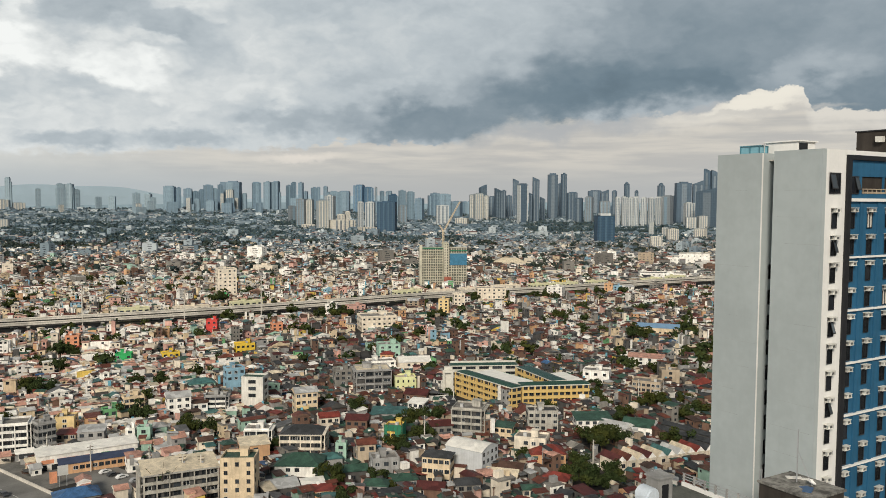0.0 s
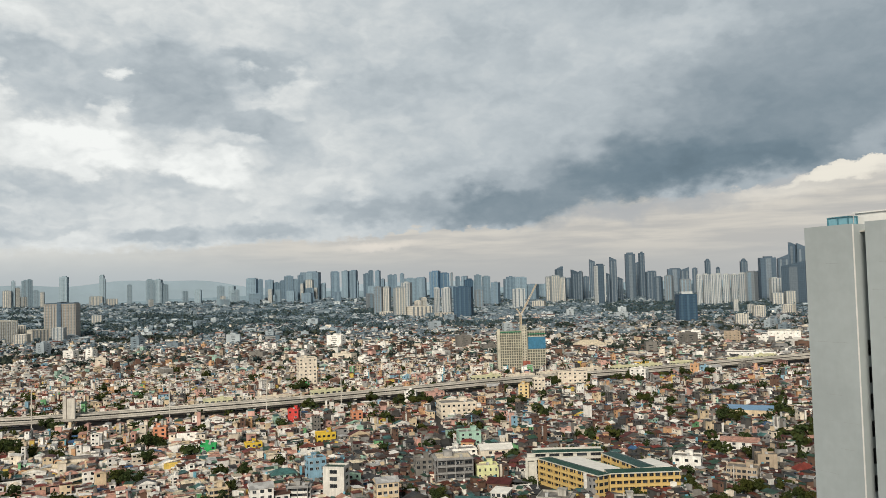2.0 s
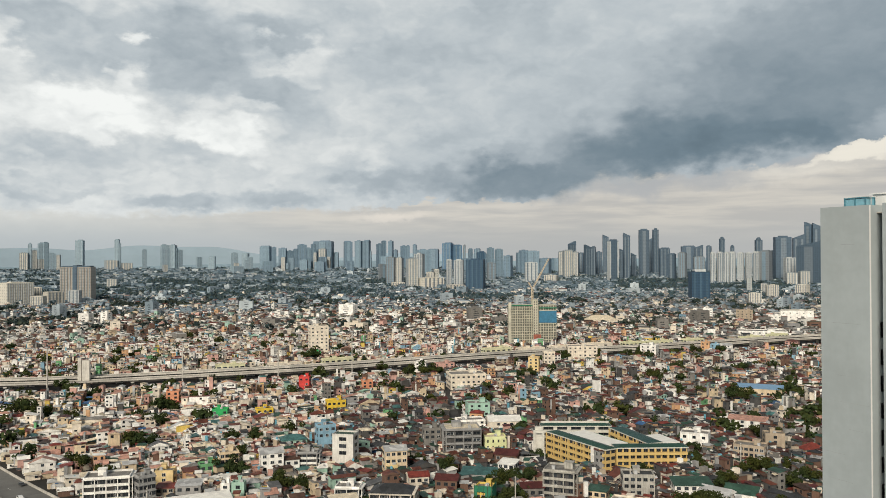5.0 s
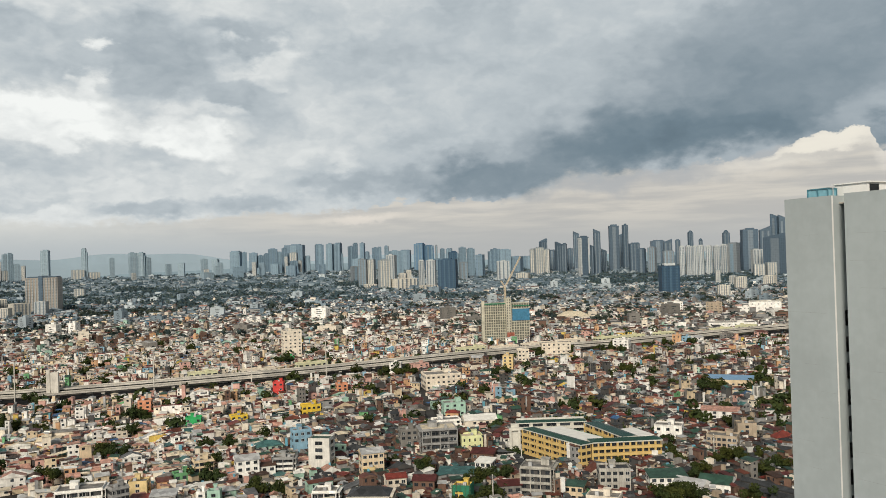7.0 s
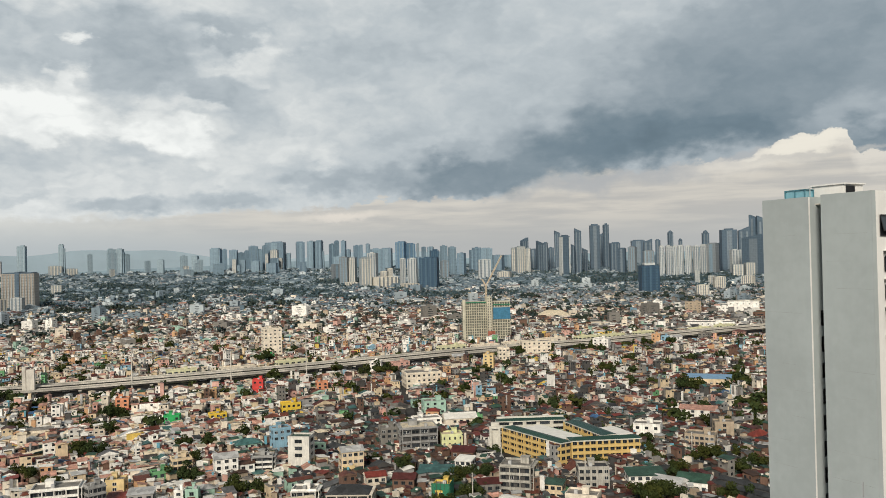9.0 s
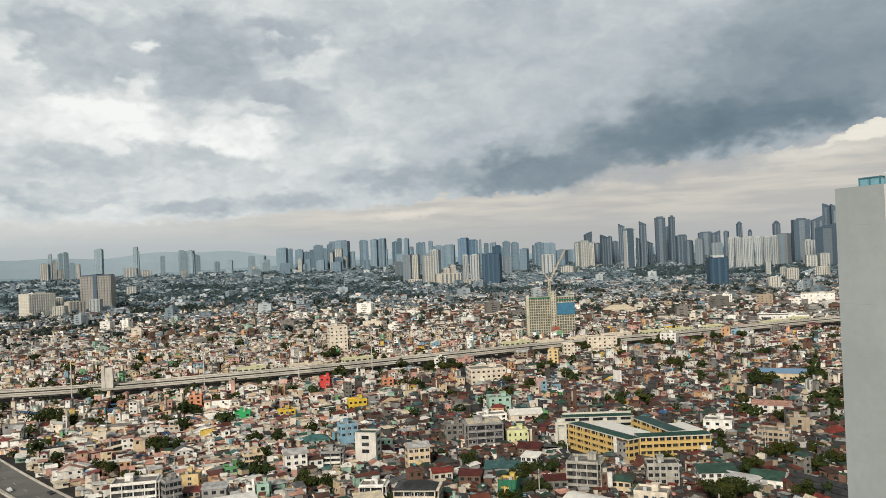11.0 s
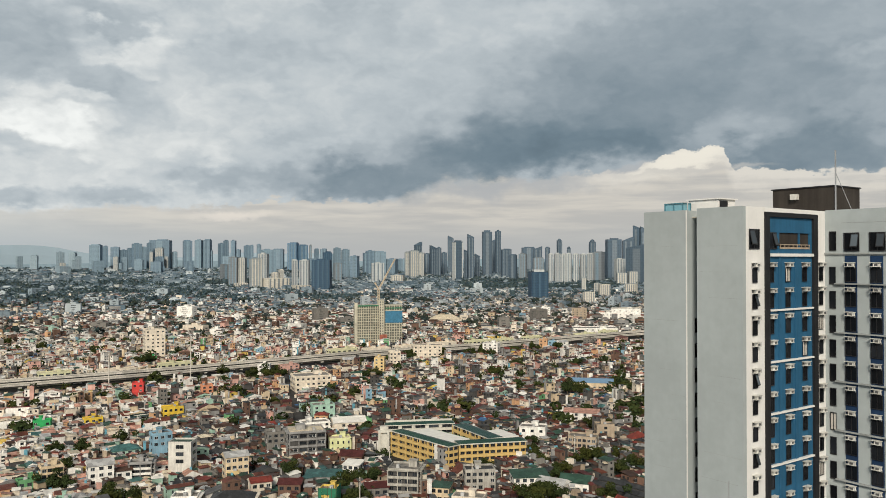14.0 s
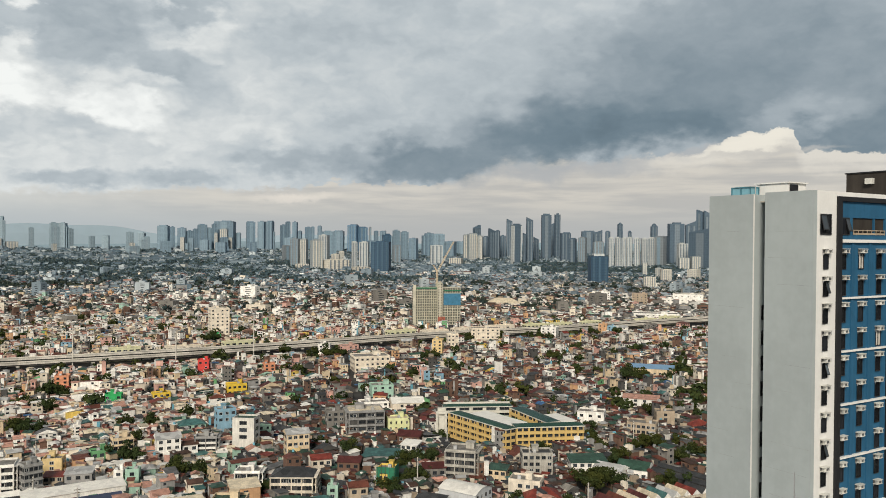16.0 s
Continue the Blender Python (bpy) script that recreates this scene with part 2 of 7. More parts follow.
def glass_dark(name, colour=(0.02, 0.024, 0.028)):
    m, n, b = base_material(name, 0.18, 0.0, 0.28)
    pos = n.add("ShaderNodeNewGeometry")
    each = n.add("ShaderNodeObjectInfo").outputs["Random"]
    r = n.math("FRACT", n.math("ADD", pos.outputs["Random Per Island"], each))
    col = n.mix(n.step(r, 0.55, 1.0), colour, tuple(c * 2.5 for c in colour))
    n.put(b.inputs["Base Color"], col)
    return m


WALLS = [weathered("wall_" + k, c, grime=0.28, streak=0.36, sheets=0.10) for k, c in (
    ("white", (0.85, 0.82, 0.76)), ("offwhite", (0.74, 0.66, 0.54)), ("cream", (0.66, 0.53, 0.36)),
    ("grey", (0.31, 0.306, 0.295)), ("concrete", (0.21, 0.198, 0.178)), ("beige", (0.42, 0.34, 0.25)),
    ("pink", (0.60, 0.36, 0.30)), ("peach", (0.60, 0.36, 0.20)), ("mint", (0.35, 0.52, 0.42)),
    ("blue", (0.25, 0.42, 0.53)), ("yellow", (0.66, 0.48, 0.12)), ("green", (0.16, 0.38, 0.18)),
    ("brown", (0.16, 0.095, 0.068)), ("darkgrey", (0.085, 0.082, 0.078)))]
ROOFS = [weathered("roof_" + k, c, rough=0.6, grime=0.15 if k in ("white", "galvanised") else 0.36, scale=0.5, ribs=2.2, spec=0.35, sheets=0.10 if k in ("white", "cream") else 0.26) for k, c in (
    ("rust", (0.140, 0.046, 0.029)), ("red", (0.205, 0.042, 0.030)), ("brown", (0.085, 0.048, 0.034)),
    ("galvanised", (0.43, 0.43, 0.42)), ("grey", (0.115, 0.116, 0.115)), ("darkgrey", (0.046, 0.048, 0.050)),
    ("green", (0.038, 0.086, 0.061)), ("teal", (0.058, 0.144, 0.138)), ("maroon", (0.092, 0.026, 0.023)),
    ("cream", (0.68, 0.585, 0.43)), ("slab", (0.242, 0.225, 0.198)), ("white", (0.80, 0.775, 0.71)),
    ("blue", (0.046, 0.115, 0.242)), ("dusty red", (0.52, 0.285, 0.215)))]
WALL = {m.name[5:]: m for m in WALLS}
ROOF = {m.name[5:]: m for m in ROOFS}
PANE = glass_dark("window_glass")
FRAME = plain("window_frame_paint", (0.55, 0.55, 0.53), 0.5)
CONCRETE = weathered("bare_concrete", (0.58, 0.545, 0.48), grime=0.4, streak=0.3, scale=0.15)
ASPHALT = weathered("street_asphalt", (0.075, 0.072, 0.068), grime=0.5, scale=0.05)
STEEL = plain("painted_steel", (0.42, 0.43, 0.44), 0.45, 0.3)
BARK = weathered("bark", (0.10, 0.075, 0.05), grime=0.4)


def leaf_material(name, colour, spread=0.45):
    m, n, b = base_material(name, 0.85, 0.0, 0.08)
    pos = n.add("ShaderNodeNewGeometry")
    each = n.add("ShaderNodeObjectInfo").outputs["Random"]
    r = n.math("FRACT", n.math("ADD", pos.outputs["Random Per Island"], each))
    col = n.mix(r, tuple(c * (1 - spread) for c in colour), tuple(c * (1 + spread) for c in colour))
    col = n.mix(n.step(n.noise(pos.outputs["Position"], 0.08, 3.0), 0.4, 0.65), col, (colour[0] * 1.5, colour[1] * 1.15, colour[2] * 0.8))
    n.put(b.inputs["Base Color"], col)
    return m


LEAF = leaf_material("leaves", (0.034, 0.050, 0.018), 0.35)
# leaf colours for far trees, with haze mixed in by distance
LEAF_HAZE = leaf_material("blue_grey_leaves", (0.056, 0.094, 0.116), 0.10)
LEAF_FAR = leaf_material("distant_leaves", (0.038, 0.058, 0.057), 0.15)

# ---- mesh building ----
class Batch:
    """Collects many boxes, roofs and panels as arrays and turns them into one mesh."""

    def __init__(self, mats):
        self.mats, self.v, self.q, self.t, self.qm, self.tm, self.n = mats, [], [], [], [], [], 0

    def put(self, verts, quads, qmat, tris=None, tmat=None):
        """verts (N, k, 3); quads (N or 1, f, 4) indices into k; materials (N, f)."""
        verts = np.asarray(verts, float)
        cnt, k = verts.shape[:2]
        off = self.n + np.arange(cnt)[:, None, None] * k
        self.v.append(verts.reshape(-1, 3))
        if quads is not None:
            quads = np.asarray(quads)[None]
            self.q.append((quads + off).reshape(-1, 4))
            self.qm.append(np.broadcast_to(np.asarray(qmat), (cnt, quads.shape[1])).reshape(-1))
        if tris is not None:
            tris = np.asarray(tris)[None]
            self.t.append((tris + off).reshape(-1, 3))
            self.tm.append(np.broadcast_to(np.asarray(tmat), (cnt, tris.shape[1])).reshape(-1))
        self.n += cnt * k

    def mesh(self, name):
        me = bpy.data.meshes.new(name)
        v = np.concatenate(self.v)
        q = np.concatenate(self.q) if self.q else np.zeros((0, 4), int)
        t = np.concatenate(self.t) if self.t else np.zeros((0, 3), int)
        me.vertices.add(len(v))
        me.vertices.foreach_set("co", v.ravel())
        me.loops.add(q.size + t.size)
        me.loops.foreach_set("vertex_index", np.concatenate([q.ravel(), t.ravel()]).astype(np.int32))
        me.polygons.add(len(q) + len(t))
        starts = np.concatenate([np.arange(len(q)) * 4, q.size + np.arange(len(t)) * 3])
        me.polygons.foreach_set("loop_start", starts.astype(np.int32))
        mat = np.concatenate([*self.qm, *self.tm]).astype(np.int32) if self.qm or self.tm else np.zeros(0, np.int32)
        for m in self.mats:
            me.materials.append(m)
        me.polygons.foreach_set("material_index", mat)
        me.update(calc_edges=True)
        me.validate()
        me.shade_flat()
        return me


def col(*a):
    """Arrays of one length."""
    return np.broadcast_arrays(*[np.atleast_1d(np.asarray(x, float)) for x in a])


def place(lx, ly, lz, cx, cy, rot):
    """Local corners (N, k) turned by rot (N,) and set at (cx, cy)."""
    c, s = np.cos(rot)[:, None], np.sin(rot)[:, None]
    return np.stack([cx[:, None] + lx * c - ly * s, cy[:, None] + lx * s + ly * c, lz], -1)


BOX_Q = [(0, 1, 5, 4), (1, 2, 6, 5), (2, 3, 7, 6), (3, 0, 4, 7), (4, 5, 6, 7), (3, 2, 1, 0)]


def boxes(b, cx, cy, z0, z1, w, d, rot, mat, faces=6):
    cx, cy, z0, z1, w, d, rot = col(cx, cy, z0, z1, w, d, rot)
    sx, sy = np.array([-1, 1, 1, -1] * 2) * 0.5, np.array([-1, -1, 1, 1] * 2) * 0.5
    lz = np.where(np.arange(8)[None] < 4, z0[:, None], z1[:, None])
    b.put(place(sx[None] * w[:, None], sy[None] * d[:, None], lz, cx, cy, rot), BOX_Q[:faces], np.asarray(mat).reshape(-1, 1))


def gables(b, cx, cy, z, rise, w, d, rot, inset, mat, endmat):
    """Pitched roofs, ridge along the width; inset 0 is a gable, 1 a full hip."""
    cx, cy, z, rise, w, d, rot, inset = col(cx, cy, z, rise, w, d, rot, inset)
    w2, d2 = w[:, None] / 2, d[:, None] / 2
    r = np.maximum(w / 2 - inset * d / 2, 0.05)[:, None]
    lx = np.concatenate([-w2, w2, w2, -w2, -r, r], 1)
    ly = np.concatenate([-d2, -d2, d2, d2, 0 * r, 0 * r], 1)
    zz, zt = z[:, None], (z + rise)[:, None]
    lz = np.concatenate([zz, zz, zz, zz, zt, zt], 1)
    mat, endmat = np.asarray(mat).reshape(-1, 1), np.asarray(endmat).reshape(-1, 1)
    b.put(place(lx, ly, lz, cx, cy, rot), [(0, 1, 5, 4), (2, 3, 4, 5), (3, 2, 1, 0)], mat, [(1, 2, 5), (3, 0, 4)], endmat)


def sheds(b, cx, cy, z, rise, w, d, rot, mat):
    """Single-pitch roof slabs, 0.15 m thick."""
    cx, cy, z, rise, w, d, rot = col(cx, cy, z, rise, w, d, rot)
    sx, sy = np.array([-1, 1, 1, -1] * 2) * 0.5, np.array([-1, -1, 1, 1] * 2) * 0.5
    lz = z[:, None] + np.where(np.arange(8)[None] < 4, 0.0, 0.15) + rise[:, None] * (sy[None] + 0.5)
    b.put(place(sx[None] * w[:, None], sy[None] * d[:, None], lz, cx, cy, rot), BOX_Q, np.asarray(mat).reshape(-1, 1))


def panels(b, cx, cy, w, d, rot, side, u, z0, z1, half, mat, proud=0.05):
    """Upright panels (panes, doors) on a side of a box: 0 front (-y), 1 right, 2 back, 3 left; u is along the wall."""
    cx, cy, w, d, rot, u, z0, z1, half = col(cx, cy, w, d, rot, u, z0, z1, half)
    sgn = np.array([-1, 1, 1, -1])
    zz = np.stack([z0, z0, z1, z1], 1)
    along = u[:, None] + np.array([-1, 1, 1, -1])[None] * half[:, None]
    off = (d if side in (0, 2) else w)[:, None] / 2 + proud
    if side == 0:
        lx, ly = along, -off + 0 * along
    elif side == 2:
        lx, ly = -along, off + 0 * along
    elif side == 1:
        lx, ly = off + 0 * along, along
    else:
        lx, ly = -off + 0 * along, -along
    b.put(place(lx, ly, zz, cx, cy, rot), [(0, 1, 2, 3)], np.asarray(mat).reshape(-1, 1))


def thing(name, label, category, x=0.0, y=0.0, z=0.0, rot=0.0, group="", kind=""):
    e = new(name)
    e.empty_display_size = 0.5
    e.matrix_basis = pose(x, y, z, 0, 0, rot)
    return tagged(e, label, category, group, kind)


def part(name, me, parent, label="", m=None):
    o = new(name, me)
    o.parent = parent
    if m is not None:
        o.matrix_basis = m
    if label:
        o["label"] = label
    return o


def one(mats, fn):
    """A mesh from one Batch filled by fn."""
    b = Batch(mats)
    fn(b)
    return b


def box_mesh(name, mat, *sizes):
    """Boxes (cx, cy, z0, z1, w, d[, turn]) joined into one mesh."""
    b = Batch([mat])
    for s in sizes:
        boxes(b, s[0], s[1], s[2], s[3], s[4], s[5], radians(s[6]) if len(s) > 6 else 0.0, 0)
    return b.mesh(name)


def sweep(name, mat, path, width, z0, z1, side=0.0):
    """A slab that follows a plan path (x, y), offset sideways."""
    p = np.array(path, float)
    t = np.gradient(p, axis=0)
    t /= np.linalg.norm(t, axis=1)[:, None]
    nrm = np.stack([-t[:, 1], t[:, 0]], 1)
    l, r = p + nrm * (side + width / 2), p + nrm * (side - width / 2)
    b = Batch([mat])
    for i in range(len(p) - 1):
        v = [(*l[i], z0), (*r[i], z0), (*r[i + 1], z0), (*l[i + 1], z0), (*l[i], z1), (*r[i], z1), (*r[i + 1], z1), (*l[i + 1], z1)]
        b.put(np.array([v]), BOX_Q, 0)
    return b.mesh(name)


RESERVED_TALL = []  # landmarks that must stay in view
RESERVED = []  # plan circles already built on: x, y, radius


def reserve(x, y, r):
    RESERVED.append((x, y, r))


def reserve_line(path, r):
    for (x0, y0), (x1, y1) in zip(path[:-1], path[1:]):
        n = max(1, int(math.hypot(x1 - x0, y1 - y0) / r))
        for i in range(n):
            reserve(x0 + (x1 - x0) * i / n, y0 + (y1 - y0) * i / n, r)


def smooth_path(pts, n=12):
    """A rounded path through plan points."""
    p = [Vector((*q, 0)) for q in pts]
    p = [2 * p[0] - p[1], *p, 2 * p[-1] - p[-2]]
    res = []
    for i in range(1, len(p) - 2):
        for k in range(n):
            t = k / n
            a, b, c, d = p[i - 1], p[i], p[i + 1], p[i + 2]
            q = 0.5 * ((2 * b) + (c - a) * t + (2 * a - 5 * b + 4 * c - d) * t * t + (3 * b - a - 3 * c + d) * t ** 3)
            res.append((q.x, q.y))
    res.append((p[-2].x, p[-2].y))
    return res


def window_mesh(name, glass, frame=FRAME, bars=1, sill=True):
    """A unit window (1 x 1 on the wall plane y = 0, facing -y) in one piece: frame, mullion, recessed panes, sill."""
    xs = [-0.5, -0.44, 0.44, 0.5] if bars == 0 else [-0.5, -0.44, -0.025, 0.025, 0.44, 0.5]
    zs = [-0.5, -0.45, 0.45, 0.5]
    out, deep = -0.10, -0.03
    b = Batch([frame, glass])
    v, q, mt = [], [], []
    nx, nz = len(xs), len(zs)
    for z in zs:
        for x in xs:
            v.append((x, out - (0.12 if sill and z < -0.49 else 0.0), z))
    for k in range(nz - 1):
        for i in range(nx - 1):
            a = k * nx + i
            if k == 1 and i % 2 == 1:
                n = len(v)
                v += [(xs[i], deep, zs[1]), (xs[i + 1], deep, zs[1]), (xs[i + 1], deep, zs[2]), (xs[i], deep, zs[2])]
                ring = (a, a + 1, a + 1 + nx, a + nx)
                for e in range(4):
                    q.append((ring[e], ring[(e + 1) % 4], n + (e + 1) % 4, n + e))
                    mt.append(0)
                q.append((n, n + 1, n + 2, n + 3))
                mt.append(1)
            else:
                q.append((a, a + 1, a + 1 + nx, a + nx))
                mt.append(0)
    n = len(v)
    v += [(-0.5, 0.0, -0.5), (0.5, 0.0, -0.5), (0.5, 0.0, 0.5), (-0.5, 0.0, 0.5)]
    c0, c1, c2, c3 = 0, nx - 1, nz * nx - 1, (nz - 1) * nx
    q += [(n, n + 1, c1, c0), (n + 2, n + 3, c3, c2)]
    mt += [0, 0]
    b.put(np.array([v]), q, np.array([mt]))
    return b.mesh(name)


WIN = window_mesh("window", PANE)
WIN_DARK = window_mesh("window", PANE, plain("dark_frame", (0.06, 0.06, 0.06), 0.5), 1, False)


def side_pose(w, d, side, u, z, sw=1.0, sh=1.0, proud=0.0):
    """Pose of a unit window on a side of a box of w x d."""
    turn = (0, 90, 180, -90)[side]
    off = (d if side in (0, 2) else w) / 2 + proud
    return pose(0, 0, 0, 0, 0, turn) @ pose(u, -off, z) @ Matrix.Diagonal((sw, 1, sh, 1))


def building(name, label, x, y, w, d, h, rot, wall, roof="flat", rmat="slab", floors=3, cols=4, ww=1.7, wh=1.4, ledge=False, win=None, category="building", clutter=2, group="", band=None, blank=(), balcony=False):
    """A block with walls, roof, parapet, windows one by one, floor ledges and rooftop clutter."""
    rnd = random.Random(int(x * 7 + y * 13))
    e = thing(name, label, category, x, y, 0, rot, group)
    wm = WALL[wall] if isinstance(wall, str) else wall
    rm = ROOF[rmat] if isinstance(rmat, str) else rmat
    reserve(x, y, (w + d) * 0.21 + 0.6)
    if max(w, d) > 1.7 * min(w, d):
        for k in (-0.36, 0.36):
            a = radians(rot + (0 if w > d else 90))
            reserve(x + math.cos(a) * k * max(w, d), y + math.sin(a) * k * max(w, d), min(w, d) * 0.6)
    if 330 < math.hypot(x, y) < 1000:
        RESERVED_TALL.append((x, y, max(w, d) * 0.5))
    b = Batch([wm])
    boxes(b, 0, 0, 0, h, w, d, 0, 0)
    part("wall", b.mesh("wall"), e)
    if roof == "flat":
        b = Batch([rm])
        boxes(b, 0, 0, h, h + 0.12, w - 0.5, d - 0.5, 0, 0)
        part("roof", b.mesh("roof"), e)
        t, p = 0.25, 0.9
        part("parapet", box_mesh("parapet", wm, (0, -d / 2 + t / 2, h, h + p, w, t), (0, d / 2 - t / 2, h, h + p, w, t), (-w / 2 + t / 2, 0, h, h + p, t, d - 2 * t), (w / 2 - t / 2, 0, h, h + p, t, d - 2 * t)), e)
        if clutter:
            s = min(w, d) * 0.3
            cx, cy = rnd.uniform(-0.25, 0.25) * w, rnd.uniform(0.0, 0.25) * d
            part("stair_head", box_mesh("stair_head", wm, (cx, cy, h + 0.12, h + 2.6, s, s), (cx, cy, h + 2.6, h + 2.75, s + 0.5, s + 0.5)), e)
        if clutter > 1:
            me = box_mesh("water_tank", ROOF["galvanised"], (rnd.uniform(-0.3, 0.3) * w, -0.2 * d, h + 0.12, h + 1.7, 1.3, 1.3))
            part("water_tank", me, e)
    elif roof in ("gable", "hip"):
        b = Batch([rm, wm])
        o = 0.5
        rise = min(w, d) * 0.24
        if w >= d:
            gables(b, 0, 0, h, rise, w + 2 * o, d + 2 * o, 0, 0.0 if roof == "gable" else 0.9, 0, 1 if roof == "gable" else 0)
        else:
            gables(b, 0, 0, h, rise, d + 2 * o, w + 2 * o, radians(90), 0.0 if roof == "gable" else 0.9, 0, 1 if roof == "gable" else 0)
        part("roof", b.mesh("roof"), e)
    elif roof == "arch":  # low barrel roof along the width, with closed ends
        arc = [(-d / 2 - 0.4 + (d + 0.8) * i / 8, h + d * 0.15 * math.sin(math.pi * i / 8)) for i in range(9)]
        b = Batch([rm, wm])
        v = [(sx * (w / 2 + 0.3), y_, z_) for sx in (-1, 1) for y_, z_ in arc]
        b.put(np.array([v]), [(i, i + 9, i + 10, i + 1) for i in range(8)], 0)
        for sx, k in ((-1, 0), (1, 9)):
            cap = [(sx * w / 2, 0.0, h)] + [(sx * w / 2, y_, z_ - 0.05) for y_, z_ in arc]
            b.put(np.array([cap]), None, None, [(0, i + 1, i + 2) for i in range(8)], 1)
        part("roof", b.mesh("roof"), e)
    elif roof == "shed":
        b = Batch([rm])
        sheds(b, 0, 0, h, min(w, d) * 0.14, w + 0.8, d + 0.8, 0, 0)
        part("roof", b.mesh("roof"), e)
    fh = h / floors
    seen = -(x * math.cos(radians(rot)) + y * math.sin(radians(rot))) > 0
    for s in (0, 1 if seen else 3):
        if s in blank:
            continue
        length = w if s in (0, 2) else d
        if balcony:
            turned = pose(0, 0, 0, 0, 0, (0, 90, 180, -90)[s])
            off = (d if s in (0, 2) else w) / 2
            bays = max(2, round(length / 4.2))
            for f in range(1, floors):
                rail = [(0, -off - 0.5, f * fh - 0.12, f * fh + 0.06, length, 1.0), (0, -off - 0.94, f * fh + 0.06, f * fh + 0.95, length, 0.12)]
                part("balcony", box_mesh("balcony", WALL[band] if band else wm, *rail), e, "", turned)
            column = box_mesh("column", wm, (0, -off - 0.98, 0, h, 0.35, 0.3))
            for i in range(bays + 1):
                part("column", column, e, "", turned @ pose((i / bays - 0.5) * (length - 0.4), 0, 0))
            part("canopy", box_mesh("canopy", wm, (0, -off - 0.6, h, h + 0.18, length + 0.4, 1.4)), e, "", turned)
            # thin dark sheet on the wall paints the shade inside the balconies
            part("recess", box_mesh("recess", WALL["darkgrey"], (0, -off - 0.006, 0.3, h - 0.25, length - 0.5, 0.012)), e, "", turned)
        n = max(1, round(cols * length / w)) if s in (1, 3) else cols
        for f in range(floors):
            for c in range(n):
                if rnd.random() < 0.08:
                    continue
                u = (c + 0.5) / n * length - length / 2
                ratio = min(ww, length / n * 0.8)
                part("window", win or (WIN if rnd.random() < 0.25 else WIN_DARK), e, "", side_pose(w, d, s, u, (f + 0.55) * fh, ratio, min(wh, fh * 0.6)))
    if ledge:
        for f in range(1, floors + 1):
            bm = Batch([WALL[band] if band else wm])
            boxes(bm, 0, 0, f * fh - 0.25, f * fh - 0.02, w + 0.7, d + 0.7, 0, 0)
            part("floor_ledge", bm.mesh("floor_ledge"), e)
    return e

NEAR_HOUSES = 225

# ---- ground and far distance ----
def land(d):
    """Height of the land: flat, raised gently far out so the horizon fits the camera's view."""
    u = np.clip((np.asarray(d, float) - 2900) / 1900, 0, 1)
    return 45 * u * u * (3 - 2 * u)


rings = np.concatenate([[0.0], np.geomspace(60, 4940, 44)])
spokes = np.radians(np.arange(0, 360, 4))
verts = np.array([(r * math.sin(a), r * math.cos(a), float(land(r))) for r in rings for a in spokes])
ns = len(spokes)
quads = [(i * ns + k, (i + 1) * ns + k, (i + 1) * ns + (k + 1) % ns, i * ns + (k + 1) % ns) for i in range(len(rings) - 1) for k in range(ns)]
b = Batch([weathered("city_ground", (0.034, 0.032, 0.029), grime=0.5, scale=0.03)])
b.put(verts[None], quads, 0)
tagged(new("ground", b.mesh("ground")), "grey asphalt and earth of the streets between the houses", "ground", "", "structure")


def hill_range(name, label, dist, a0, a1, height, seed, mat):
    """A long low ridge along the horizon."""
    n = 120
    a = np.radians(np.linspace(a0, a1, n))
    u = np.linspace(0, 1, n)
    h = 0.72 + 0.14 * np.sin(u * 9 + seed) + 0.08 * np.sin(u * 23 + 2 * seed) + 0.03 * np.sin(u * 61 + seed)
    h *= height * np.minimum(1.0, np.minimum(u, 1 - u) * 7 + 0.25)
    bb = Batch([mat])
    for i in range(n - 1):
        v = []
        for k in (i, i + 1):
            for r, z in ((dist - 30, 0.0), (dist - 12, h[k] * 0.7), (dist, h[k]), (dist + 10, 0.0)):
                v.append((r * math.sin(a[k]), r * math.cos(a[k]), z))
        bb.put(np.array([v]), [(0, 4, 5, 1), (1, 5, 6, 2), (2, 6, 7, 3)], 0)
    tagged(new(name, bb.mesh(name)), label, "hills", "", "structure")


# the blue of distance haze is put into both colours
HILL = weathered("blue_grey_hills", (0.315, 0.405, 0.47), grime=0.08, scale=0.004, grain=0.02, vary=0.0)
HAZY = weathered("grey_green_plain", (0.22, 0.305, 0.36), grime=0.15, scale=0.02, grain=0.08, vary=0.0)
hill_range("backdrop", "low hills behind the city tinted blue-grey for haze", 4920, -52, 4, 205, 4, HILL)
# a ridge that fills the strip below the horizon in the camera's view
hill_range("backdrop", "low ridge standing in for the hazy plain past the city", 4870, -55, 55, 112, 9, HAZY)

# ---- elevated expressway ----
EXPRESSWAY = smooth_path([(-900, 470), (-560, 510), (-370, 543), (-292, 567), (-168, 626), (-90, 672), (6, 731), (95, 775), (156, 802), (270, 868), (350, 910), (520, 1000), (800, 1130)], 6)
EXPRESSWAY = [(x * 1.064, y * 1.064) for x, y in EXPRESSWAY]
reserve_line(EXPRESSWAY, 21)
ew = thing("elevated_expressway", "pale concrete elevated expressway on piers crossing the city", "expressway", kind="structure")
CARRIAGEWAY = weathered("worn_carriageway", (0.35, 0.325, 0.275), grime=0.3, scale=0.08)
# girder colour carries the shadow below the decks
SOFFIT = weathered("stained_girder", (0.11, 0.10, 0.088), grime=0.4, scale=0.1)
